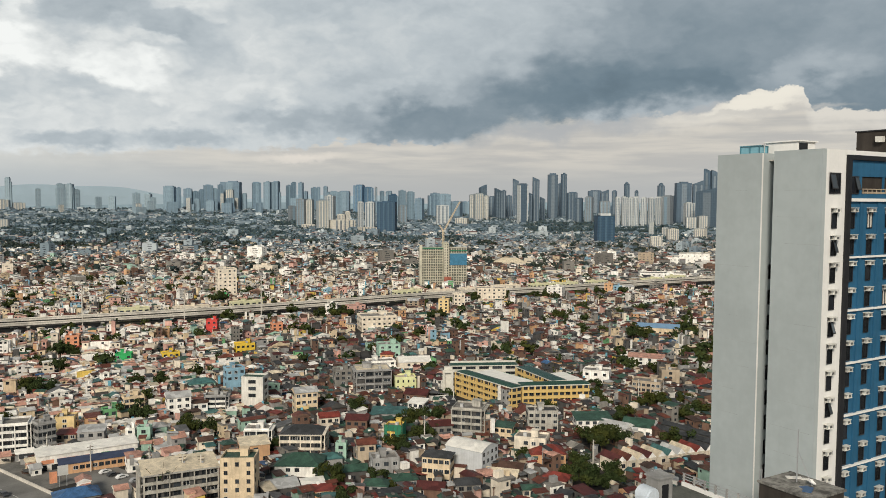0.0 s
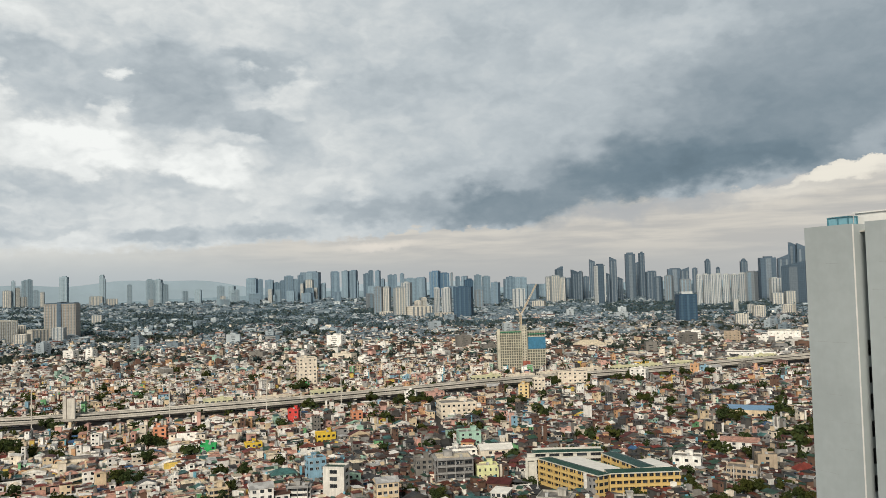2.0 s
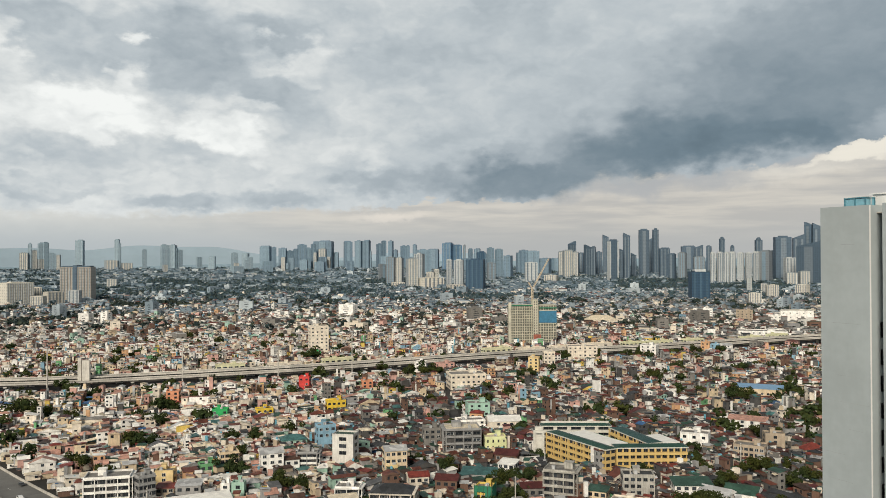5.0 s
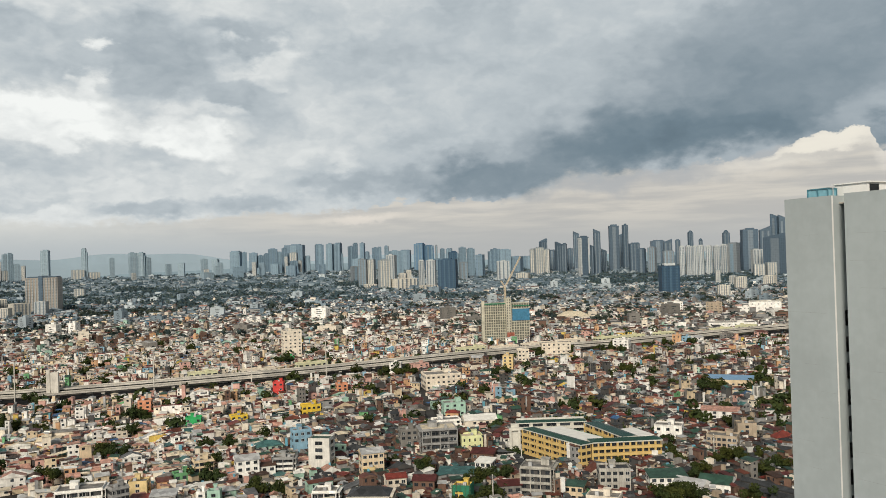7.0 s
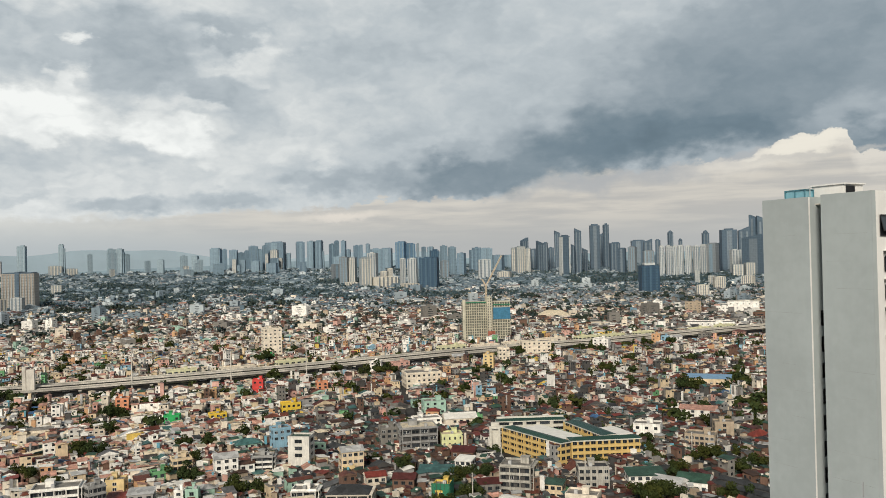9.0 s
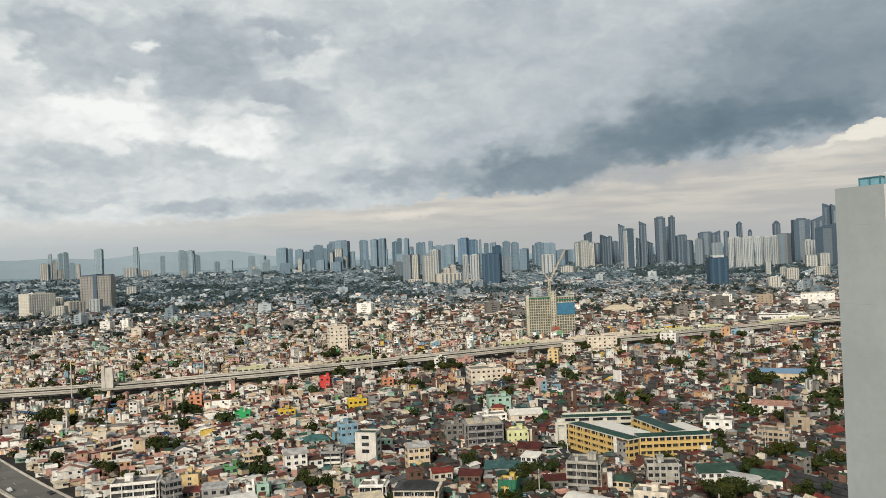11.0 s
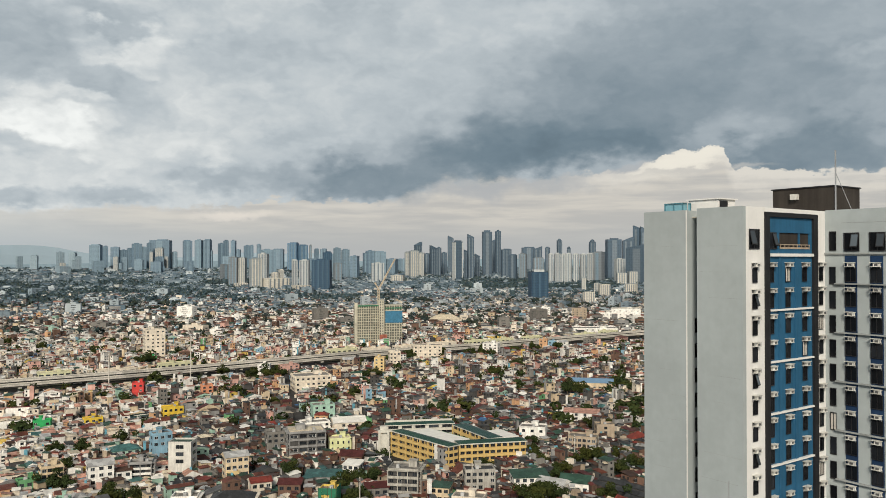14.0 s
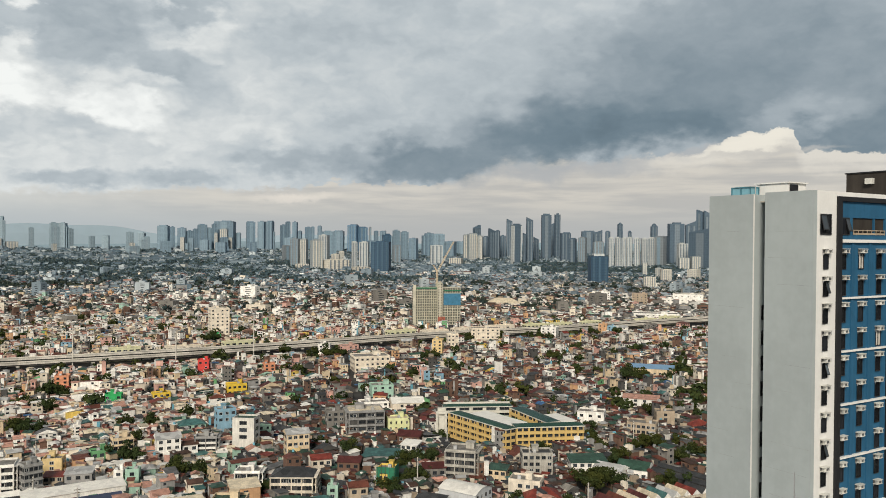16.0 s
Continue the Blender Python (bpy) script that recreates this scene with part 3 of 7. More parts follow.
for s, z in ((-6.2, 6.4), (6.2, 8.2)):  # two carriageways, the farther one higher, with an open joint between them
    part("deck", sweep("deck", CARRIAGEWAY, EXPRESSWAY, 9.0, z - 0.5, z, s), ew)
    for edge_s in (s - 4.6, s + 4.6):
        part("parapet", sweep("parapet", CONCRETE, EXPRESSWAY, 0.3, z - 0.55, z + 0.75, edge_s), ew, "pale concrete parapet")
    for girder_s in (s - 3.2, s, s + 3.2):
        part("girder", sweep("girder", SOFFIT, EXPRESSWAY, 0.9, z - 1.6, z - 0.5, girder_s), ew, "girder coloured dark for the shade under the deck")
pier_b = Batch([CONCRETE])
boxes(pier_b, 0, 0, 0, 3.8, 2.2, 2.2, 0, 0)
boxes(pier_b, 0, 0, 3.8, 4.8, 2.4, 20.0, 0, 0)
boxes(pier_b, 0, 6.2, 4.8, 6.6, 2.0, 7.6, 0, 0)
pier = pier_b.mesh("pier")
acc = 0.0
for (x0, y0), (x1, y1) in zip(EXPRESSWAY[:-1], EXPRESSWAY[1:]):
    seg = math.hypot(x1 - x0, y1 - y0)
    acc += seg
    if acc > 32:
        acc = 0
        part("pier", pier, ew, "", pose(x1, y1, 0, 0, 0, math.degrees(math.atan2(y1 - y0, x1 - x0))))


# tall lamp masts along the expressway
for mx, my, mt in ((-253.5, 618.3, 34.3), (-182.0, 640.0, 28.6), (-126.9, 672.0, 38.0), (-340.0, 575.0, 34.0), (-420.0, 560.0, 33.0)):
    lm = thing("lamp_mast", "tall pale steel lamp mast beside the expressway", "lamp mast", mx, my, 0, 0, "expressway masts")
    part("pole", box_mesh("pole", CONCRETE, (0, 0, 0, mt, 0.7, 0.7)), lm)
    part("lamp_ring", box_mesh("lamp_ring", STEEL, (0, 0, mt, mt + 0.7, 2.4, 2.4)), lm)
pyl = thing("pylon", "broad weathered concrete pylon beside the expressway", "pylon", -326.0, 596.0, 0, 12)
part("shaft", box_mesh("shaft", CONCRETE, (0, 0, 0, 24.0, 2.6, 2.6), (4.6, 0, 0, 22.0, 5.6, 3.0)), pyl)
part("cap", box_mesh("cap", CONCRETE, (2.4, 0, 24.0, 24.8, 3.4, 3.2)), pyl)

# ---- avenue with railway tracks ----
AVENUE = smooth_path([(-470, 570), (-360, 465), (-290, 400), (-228, 345), (-163, 292), (-112, 250), (-40, 190)], 5)
reserve_line(AVENUE, 13)
reserve_line([(x - 11, y - 12) for x, y in AVENUE], 9)
AVENUE_MAT = weathered("worn_avenue", (0.20, 0.195, 0.18), grime=0.35, scale=0.08)
tagged(new("road", sweep("road", AVENUE_MAT, AVENUE, 17, -0.5, 0.12)), "wide pale concrete avenue beside the railway", "road", "", "structure")
for s_ in (8.7, -8.7):
    tagged(new("kerb", sweep("kerb", CONCRETE, AVENUE, 0.4, -0.4, 0.3, s_)), "pale concrete kerb of the avenue", "kerb", "", "structure")
TRACKBED = weathered("track_ballast", (0.12, 0.105, 0.09), grime=0.5, scale=0.6)
RUST_RAIL = plain("worn_rail", (0.16, 0.12, 0.10), 0.4, 0.6)
rw = thing("railway", "dark ballasted railway tracks beside the avenue", "railway", kind="structure")
part("trackbed", sweep("trackbed", TRACKBED, AVENUE, 11, -0.5, 0.35, -15.0), rw)
for s_ in (-18.4, -17.0, -13.0, -11.6):
    part("rail", sweep("rail", RUST_RAIL, AVENUE, 0.16, 0.35, 0.55, s_), rw)
part("fence_wall", sweep("fence_wall", CONCRETE, AVENUE, 0.3, 0, 2.0, -21.0), rw)
part("fence_wall", sweep("fence_wall", CONCRETE, AVENUE, 0.3, 0, 1.4, -9.3), rw)
tagged(new("pavement", box_mesh("pavement", AVENUE_MAT, (-103, 279, -0.3, 0.09, 46, 17, -42))), "grey concrete forecourt beside the avenue", "pavement", "", "structure")
reserve_line([(-118, 288), (-86, 268)], 10)
FORECOURT = weathered("worn_forecourt", (0.17, 0.165, 0.15), grime=0.4, scale=0.2, grain=1.5)
tagged(new("pavement", box_mesh("pavement", FORECOURT, (-144, 299, -0.3, 0.07, 62, 22, -44))), "worn concrete forecourt in front of the shops", "pavement", "", "structure")
# a narrow side street running away between the houses
SIDE_STREET = smooth_path([(-14, 395), (-21, 445), (-28, 497), (-40, 589), (-53, 687), (-62, 735)], 4)
reserve_line(SIDE_STREET, 2.6)
tagged(new("road", sweep("road", ASPHALT, SIDE_STREET, 5.0, -0.4, 0.06)), "narrow grey side street between the houses", "road", "", "structure")
# ---- the white and blue residential tower; local x along the white-blue front, y along the blank side wall ----
TOWER_PALE = weathered("tower_grey_render", (0.385, 0.425, 0.428), grime=0.12, scale=0.10, grain=0.8, streak=0.1, vary=0.0)
TOWER_WHITE = weathered("tower_white_paint", (0.78, 0.77, 0.74), grime=0.10, scale=0.2, streak=0.3, vary=0.0)
TOWER_BLUE = weathered("tower_blue_paint", (0.023, 0.113, 0.215), rough=0.7, grime=0.25, scale=0.3, streak=0.4, vary=0.0)
TOWER_NAVY = weathered("tower_navy_paint", (0.010, 0.034, 0.088), rough=0.7, grime=0.3, streak=0.3, vary=0.0)
TOWER_DARK = weathered("tower_charcoal_paint", (0.017, 0.018, 0.021), rough=0.7, grime=0.3, vary=0.0)
BROWN_BOX = weathered("dark_brown_cladding", (0.045, 0.038, 0.032), rough=0.8, grime=0.4, streak=0.5, vary=0.0)
SEAM = weathered("render_joint", (0.34, 0.36, 0.355), grime=0.3, vary=0.0)
TANK_BLUE = weathered("blue_tank_plastic", (0.16, 0.40, 0.50), rough=0.5, grime=0.2)
TOP, STOREY = 105.5, 2.88
tower = thing("residential_tower", "tall white tower with blue panelled bay and blank grey side", "tower", 42.345, 81.302, 0, 29)
tower.matrix_basis = tower.matrix_basis @ Matrix.Diagonal((1, 1, 1.0024, 1))
reserve(52, 88, 24)
reserve(70, 84, 24)
# body: two slabs with a slot between them, core, and the wing
part("side_wall", box_mesh("side_wall", TOWER_PALE, (0.30, 2.92, 0, TOP, 0.6, 5.84)), tower, "blank grey rendered wall")
part("side_wall", box_mesh("side_wall", TOWER_PALE, (0.30, 10.40, 0, TOP - 0.1, 0.6, 6.1)), tower, "blank grey rendered wall")
part("slot_wall", box_mesh("slot_wall", TOWER_PALE, (2.90, 6.59, 0, TOP - 0.3, 0.2, 1.50)), tower)
part("slot_return", box_mesh("slot_return", TOWER_PALE, (1.70, 7.56, 0, TOP - 0.12, 2.19, 0.4), (1.70, 5.63, 0, TOP - 0.2, 2.19, 0.36)), tower)
core_b = Batch([TOWER_WHITE])
boxes(core_b, 9.9, 6.9, 0, TOP - 1.0, 13.8, 13.0, 0, 0)
boxes(core_b, 1.8, 2.85, 0, TOP - 1.0, 2.39, 5.1, 0, 0)
boxes(core_b, 1.8, 10.58, 0, TOP - 1.0, 2.39, 5.6, 0, 0)
part("core", core_b.mesh("core"), tower)
part("front_wall", box_mesh("front_wall", TOWER_WHITE, (2.34, 0.15, 0, TOP, 3.48, 0.3), (15.83, 0.15, 0, TOP, 1.98, 0.3), (9.4, 0.15, 104.95, TOP, 10.88, 0.3)), tower, "white painted front wall")
part("frame_pier", box_mesh("frame_pier", TOWER_DARK, (4.46, 0.0, 0, 105.0, 0.76, 0.5)), tower, "charcoal painted frame")
part("frame_pier", box_mesh("frame_pier", TOWER_DARK, (14.40, 0.0, 0, 105.0, 0.88, 0.5)), tower, "charcoal painted frame")
part("frame_head", box_mesh("frame_head", TOWER_DARK, (9.4, 0.0, 104.5, 105.0, 9.12, 0.5)), tower, "charcoal painted frame")
# blue bay with the open balcony at the top
part("blue_bay", box_mesh("blue_bay", TOWER_BLUE, (9.4, 0.20, 0, 100.9, 9.1, 0.3), (9.4, 0.20, 102.75, 104.49, 9.1, 0.3), (6.0, 0.20, 100.9, 102.75, 2.3, 0.3), (13.7, 0.20, 100.9, 102.75, 0.5, 0.3)), tower, "blue painted facade panel")
# dark panel close behind the front stands in for the shaded inside
part("balcony_back", box_mesh("balcony_back", BROWN_BOX, (10.3, 0.26, 100.7, 103.0, 6.3, 0.05)), tower)
part("balcony_rail", box_mesh("balcony_rail", WALL["beige"], (10.3, 0.0, 101.35, 101.45, 6.2, 0.08), (10.3, 0.02, 100.92, 101.12, 6.2, 0.04), *[(7.3 + i * 0.86, 0.0, 100.9, 101.4, 0.06, 0.06) for i in range(8)]), tower, "beige balcony rail")
part("balcony_post", box_mesh("balcony_post", TOWER_BLUE, (11.3, 0.12, 100.9, 102.75, 0.18, 0.2)), tower)
for k in range(17):
    z, t_ = (100.22, 0.17) if k == 0 else (99.80 - k * 2 * STOREY, 0.10)
    if z > 3:
        part("white_band", box_mesh("white_band", TOWER_WHITE, (9.4, -0.02, z - t_, z + t_, 8.9, 0.5)), tower, "white floor band")
for x in (7.1, 10.4):
    part("pilaster", box_mesh("pilaster", TOWER_BLUE, (x, 0.0, 0, 100.2, 0.5, 0.2)), tower)

TW_FRAME = plain("tower_window_frame", (0.02, 0.02, 0.022), 0.4)
TW_PANE = glass_dark("tower_window_glass", (0.007, 0.008, 0.010))
TW_PANE.node_tree.nodes["Principled BSDF"].inputs["Specular IOR Level"].default_value = 0.18
TWIN = window_mesh("window", TW_PANE, TW_FRAME, 1, False)
TWIN_1 = window_mesh("window", TW_PANE, TW_FRAME, 0, False)
CURTAIN = plain("pale_curtain", (0.55, 0.52, 0.47), 0.8)
TWIN_C = window_mesh("window", CURTAIN, TW_FRAME, 1, False)
sash_b = Batch([TW_FRAME, glass_dark("pale_sash_glass", (0.045, 0.055, 0.064))])
boxes(sash_b, 0, -0.02, -1.0, 0.0, 0.9, 0.03, 0, 1)
for sx in (-0.45, 0.45):
    boxes(sash_b, sx, -0.02, -1.0, 0.0, 0.07, 0.06, 0, 0)
for sz in (-1.0, -0.06):
    boxes(sash_b, 0, -0.02, sz, sz + 0.06, 0.9, 0.06, 0, 0)
SASH = sash_b.mesh("open_sash")
SLOT_SASH = box_mesh("slot_sash", TW_FRAME, (0, 0, -1.55, 0, 0.36, 0.05))
TW_GLAZING = box_mesh("pane", TW_PANE, (-0.233, -0.042, -0.445, 0.445, 0.41, 0.008), (0.233, -0.042, -0.445, 0.445, 0.41, 0.008))
TW_GLAZING_1 = box_mesh("pane", TW_PANE, (0, -0.042, -0.445, 0.445, 0.87, 0.008))
AC_WHITE = weathered("cooler_casing", (0.66, 0.65, 0.60), rough=0.5, grime=0.3)
AC_GRILL = plain("cooler_grille", (0.10, 0.10, 0.10), 0.6)
ac_b = Batch([AC_WHITE, AC_GRILL, STEEL])
boxes(ac_b, 0, -0.26, 0.50, 0.57, 1.12, 0.56, 0, 0)
boxes(ac_b, 0, -0.26, 0.08, 0.13, 1.06, 0.54, 0, 0)
boxes(ac_b, 0.14, -0.24, 0.13, 0.44, 0.62, 0.44, 0, 0)
boxes(ac_b, 0.14, -0.465, 0.16, 0.41, 0.40, 0.02, 0, 1)
# dark back sheet paints the shaded gap round the unit
boxes(ac_b, 0, -0.01, 0.13, 0.50, 1.0, 0.03, 0, 1)
for sx in (-0.5, 0.5):
    boxes(ac_b, sx, -0.10, -0.10, 0.08, 0.05, 0.06, 0, 2)
    boxes(ac_b, sx, -0.46, 0.13, 0.50, 0.04, 0.04, 0, 2)
AC = ac_b.mesh("air_conditioner")
trnd = random.Random(3)


def tower_window(x, z, w, h, ac=True, side="front", sash=False, y=0.0):
    """A window with its cooler box above, on the front (x) or on the wing wall (y)."""
    m = pose(x, y, z) if side == "front" else pose(x, y, z, 0, 0, -90)
    me = TWIN_C if trnd.random() < 0.06 else (TWIN if w > 1.0 else TWIN_1)
    o = part("window", me, tower, "", m @ Matrix.Diagonal((w, 1, h, 1)))
    if z > 68 and me is not TWIN_C:
        part("pane", TW_GLAZING if me is TWIN else TW_GLAZING_1, o)
    if sash:
        part("open_sash", SASH, o, "", pose(trnd.choice((-0.2, 0.2)), -0.05, 0.42, -28) @ Matrix.Diagonal((0.5, 1, 0.8, 1)))
    if ac and z > 56:
        part("air_conditioner", AC, tower, "", m @ pose(0, -0.02, h / 2 - 0.02))


LEVELS = [98.0 - k * STOREY for k in range(33)]
tower_window(2.05, 101.95, 2.0, 2.2, ac=False, sash=True, y=-0.02)
tower_window(5.75, 101.8, 1.4, 1.9, ac=False, sash=True, y=0.04)
for k, z in enumerate(LEVELS):
    tower_window(2.12, z, 0.95, 1.65, sash=k % 3 == 1, y=-0.02)
    for x in (5.38, 8.7, 12.2):
        tower_window(x, z, 1.0, 1.7, y=0.03)
    tower_window(15.7, z, 0.9, 1.7, y=-0.02)
    if k > 1 and z > 56:
        part("slot_window", TWIN_1, tower, "", pose(1.85, 7.36, z - 0.2) @ Matrix.Diagonal((0.62, 1, 1.7, 1)))
        part("slot_sash", SLOT_SASH, tower, "", pose(1.85, 7.27, z + 0.62, -8 - 4 * (k * 7 % 3)))
# the bright line of sun at the slot's mouth, done in white paint
part("edge_trim", box_mesh("edge_trim", TOWER_WHITE, (0.12, 7.354, 0, TOP - 0.12, 0.24, 0.012)), tower, "white strip for the sunlit edge of the slot")
# render joints on the blank walls, cracked along part of their length
for k in range(33):
    z = TOP - 4.3 - k * STOREY
    for mid, half in ((2.92, 2.9), (10.40, 3.0)):
        long = trnd.uniform(0.25, 0.9) * half
        off = trnd.uniform(-1, 1) * (half - long)
        if z > 55 and trnd.random() < 0.7:
            part("render_joint", box_mesh("render_joint", SEAM, (-0.003, mid + off, z, z + 0.025, 0.01, 2 * long)), tower)
# wing
part("wing_wall", box_mesh("wing_wall", TOWER_PALE, (17.03, -9.0, 0, TOP + 0.1, 0.4, 18.0)), tower, "pale grey wing wall")
wing_b = Batch([TOWER_WHITE])
boxes(wing_b, 24.2, -5.4, 0, TOP - 1.0, 13.9, 37.0, 0, 0)
part("wing_body", wing_b.mesh("wing_body"), tower)
part("wing_parapet", box_mesh("wing_parapet", TOWER_PALE, (31.0, -5.4, TOP - 1.0, TOP, 0.3, 37.0), (24.2, -23.8, TOP - 1.0, TOP, 13.6, 0.3), (16.5, 13.35, TOP - 1.0, TOP, 29.0, 0.3)), tower)
BANDS = (-3.12, -6.06, -9.0, -11.94, -14.88)
for yb in BANDS:
    part("navy_strip", box_mesh("navy_strip", TOWER_NAVY, (16.83, yb, 0, 100.15, 0.12, 1.42)), tower, "navy blue facade strip")
    tower_window(16.81, 101.75, 1.85, 2.2, ac=False, side="wing", sash=True, y=yb - 0.12)
    for k, z in enumerate(LEVELS):
        tower_window(16.75, z - 0.05, 1.34, 1.75, side="wing", y=yb)
tower_window(16.81, 101.9, 0.85, 2.3, ac=False, side="wing", y=-1.0)
for z in LEVELS:
    tower_window(16.81, z - 0.2, 0.78, 2.1, ac=False, side="wing", y=-0.96)
for k in range(17):
    z = 96.85 - k * 2 * STOREY
    if z > 3:
        part("wing_ledge", box_mesh("wing_ledge", SEAM, (16.62, -9.6, z - 0.07, z + 0.08, 0.4, 16.6)), tower, "grey floor ledge")
part("wing_ledge", box_mesh("wing_ledge", SEAM, (16.72, -9.0, 100.30, 100.5, 0.25, 18.0)), tower, "grey floor ledge")
part("white_fin", box_mesh("white_fin", TOWER_WHITE, (16.74, -11.9, 101.7, 106.6, 0.24, 2.4)), tower, "white upper wall panel")
# roof
part("roof", box_mesh("roof", CONCRETE, (9.0, 6.9, TOP - 1.0, TOP - 0.85, 15.6, 12.6)), tower)
stair = part("roof_room", box_mesh("roof_room", TOWER_WHITE, (4.3, 6.9, TOP - 0.85, TOP + 1.15, 3.2, 4.0), (4.3, 6.9, TOP + 1.15, TOP + 1.28, 3.6, 4.5)), tower, "low white roof room")
part("doorway", box_mesh("doorway", TOWER_DARK, (3.7, 4.87, TOP - 0.4, TOP + 1.0, 1.5, 0.06)), stair)
rail_b = Batch([FRAME])
for i in range(5):
    boxes(rail_b, 1.2, 8.0 + i * 0.7, TOP, TOP + 0.9, 0.06, 0.06, 0, 0)
boxes(rail_b, 1.2, 9.4, TOP + 0.86, TOP + 0.92, 0.06, 2.9, 0, 0)
part("roof_rail", rail_b.mesh("roof_rail"), tower)
part("render_joint", box_mesh("render_joint", SEAM, (16.825, -6.0, 104.0, 104.05, 0.03, 8.0)), tower)
tx, ty = 1.6, 10.0
TANK_GLASS = plain("pale_blue_glazing", (0.20, 0.42, 0.50), 0.25)
TANK_RIB = plain("teal_frame_paint", (0.07, 0.20, 0.25), 0.5)
frame_b = Batch([TANK_RIB])
for fx in (-0.63, 0.63):
    for fy in (-0.98, 0.0, 0.98):
        boxes(frame_b, fx, fy, 0, 2.1, 0.1, 0.1, 0, 0)
    boxes(frame_b, fx, 0, 2.0, 2.12, 0.12, 2.06, 0, 0)
for fy in (-0.98, 0.98):
    boxes(frame_b, 0, fy, 2.0, 2.12, 1.3, 0.1, 0, 0)
roof_tank = tagged(new("water_tank", box_mesh("water_tank", TANK_GLASS, (0, 0, 0, 2.0, 1.2, 1.9))), "pale blue framed tank box on the tower roof", "water tank")
roof_tank.matrix_basis = pose(42.49 + tx * 0.8746 - ty * 0.4848, 81.04 + tx * 0.4848 + ty * 0.8746, TOP - 0.85 + 0.0, 0, 0, 29) @ Matrix.Diagonal((1.15, 1.3, 0.92, 1))
part("frame", frame_b.mesh("frame"), roof_tank, "dark teal frame")
# lift house
lift = part("lift_house", box_mesh("lift_house", BROWN_BOX, (24.0, 5.1, TOP - 1.0, 108.8, 6.4, 8.2)), tower, "dark brown lift house")
part("coping", box_mesh("coping", TOWER_DARK, (24.0, 5.1, 108.8, 108.95, 6.7, 8.5)), lift)
part("vent_box", box_mesh("vent_box", AC_WHITE, (20.5, 6.0, 107.4, 108.1, 0.6, 0.9)), lift, "pale vent box")
mast_b = Batch([STEEL])
boxes(mast_b, 20.7, 0.7, TOP - 0.9, 113.2, 0.14, 0.14, 0, 0)
part("mast", mast_b.mesh("mast"), tower, "thin steel antenna mast")


def strut(name, mat, a, b, r=0.05, parent=None):
    """A thin straight bar between two points."""
    a, b = Vector(a), Vector(b)
    q = (b - a).to_track_quat("Z", "Y").to_matrix().to_4x4()
    bb = Batch([mat])
    boxes(bb, 0, 0, 0, (b - a).length, 2 * r, 2 * r, 0, 0)
    me = bb.mesh(name)
    me.transform(Matrix.Translation(a) @ q)
    return part(name, me, parent)


strut("stay", STEEL, (20.7, 0.7, 110.5), (23.0, -0.6, TOP - 0.8), 0.03, tower)

wt = bmesh.new()
bmesh.ops.create_cone(wt, cap_ends=True, segments=20, radius1=0.85, radius2=0.85, depth=3.2, matrix=Matrix.Rotation(radians(90), 4, "X"))
bmesh.ops.bevel(wt, geom=[e for e in wt.edges if len(e.link_faces) == 2 and e.calc_face_angle() > 1.0], offset=0.25, segments=2, affect="EDGES")
wing_tank = bpy.data.meshes.new("water_tank")
wt.to_mesh(wing_tank)
wt.free()
wing_tank.materials.append(plain("blue_tank_paint", (0.03, 0.14, 0.24), 0.4))
tagged(new("water_tank", wing_tank), "round blue water tank lying on the wing roof", "water tank").matrix_basis = pose(42.49 + 20.6 * 0.8746 + 9.6 * 0.4848, 81.04 + 20.6 * 0.4848 - 9.6 * 0.8746, 104.75 + 0.85, 0, 0, 29)

# ---- the lower neighbour's roof at the tower's foot; local axes as for the tower ----
ROOF_DECK = weathered("stained_roof_deck", (0.12, 0.125, 0.11), grime=0.5, scale=0.3)
annex = thing("lower_tower", "lower tower with stained flat roof and metal railing", "tower", 33.75, 75.0, 0, 29)
reserve(30, 70, 16)
an_b = Batch([TOWER_PALE])
boxes(an_b, -7.0, -2.0, 0, 69.4, 14.5, 23.0, 0, 0)
boxes(an_b, 2.55, -2.8, 0, 69.4, 5.2, 5.8, 0, 0)
part("wall", an_b.mesh("wall"), annex)
part("roof_deck", box_mesh("roof_deck", ROOF_DECK, (-7.0, -2.0, 69.4, 69.6, 14.3, 22.8)), annex, "dark stained roof deck")
house = part("lift_house", box_mesh("lift_house", BROWN_BOX, (2.55, -2.8, 69.4, 72.8, 5.0, 5.6)), annex, "dark brown lift house")
part("roof_slab", box_mesh("roof_slab", weathered("stained_slab", (0.27, 0.26, 0.235), grime=0.75, scale=0.9, grain=3.5), (2.45, -2.85, 72.8, 73.0, 5.2, 6.0)), house, "stained concrete roof slab")
part("blue_sheet", box_mesh("blue_sheet", plain("crumpled_blue_plastic", (0.05, 0.11, 0.22), 0.5), (1.7, -4.1, 73.004, 73.09, 1.5, 0.8, 25), (2.1, -3.5, 73.004, 73.06, 0.9, 0.5, -15)), house, "crumpled blue sheet")
part("wall_lamp", box_mesh("wall_lamp", WALL["yellow"], (0.0, -2.6, 71.4, 71.8, 0.10, 0.35)), house)
dish_b = bmesh.new()
bmesh.ops.create_uvsphere(dish_b, u_segments=14, v_segments=8, radius=0.45)
bmesh.ops.delete(dish_b, geom=[v for v in dish_b.verts if v.co.z > 0.12], context="VERTS")
for v in dish_b.verts:
    v.co.z *= 0.5
dish_me = bpy.data.meshes.new("dish")
dish_b.to_mesh(dish_me)
dish_b.free()
dish_me.materials.append(TOWER_WHITE)
part("dish", dish_me, house, "white satellite dish", pose(3.05, -3.6, 73.45, 25, 20, 0))
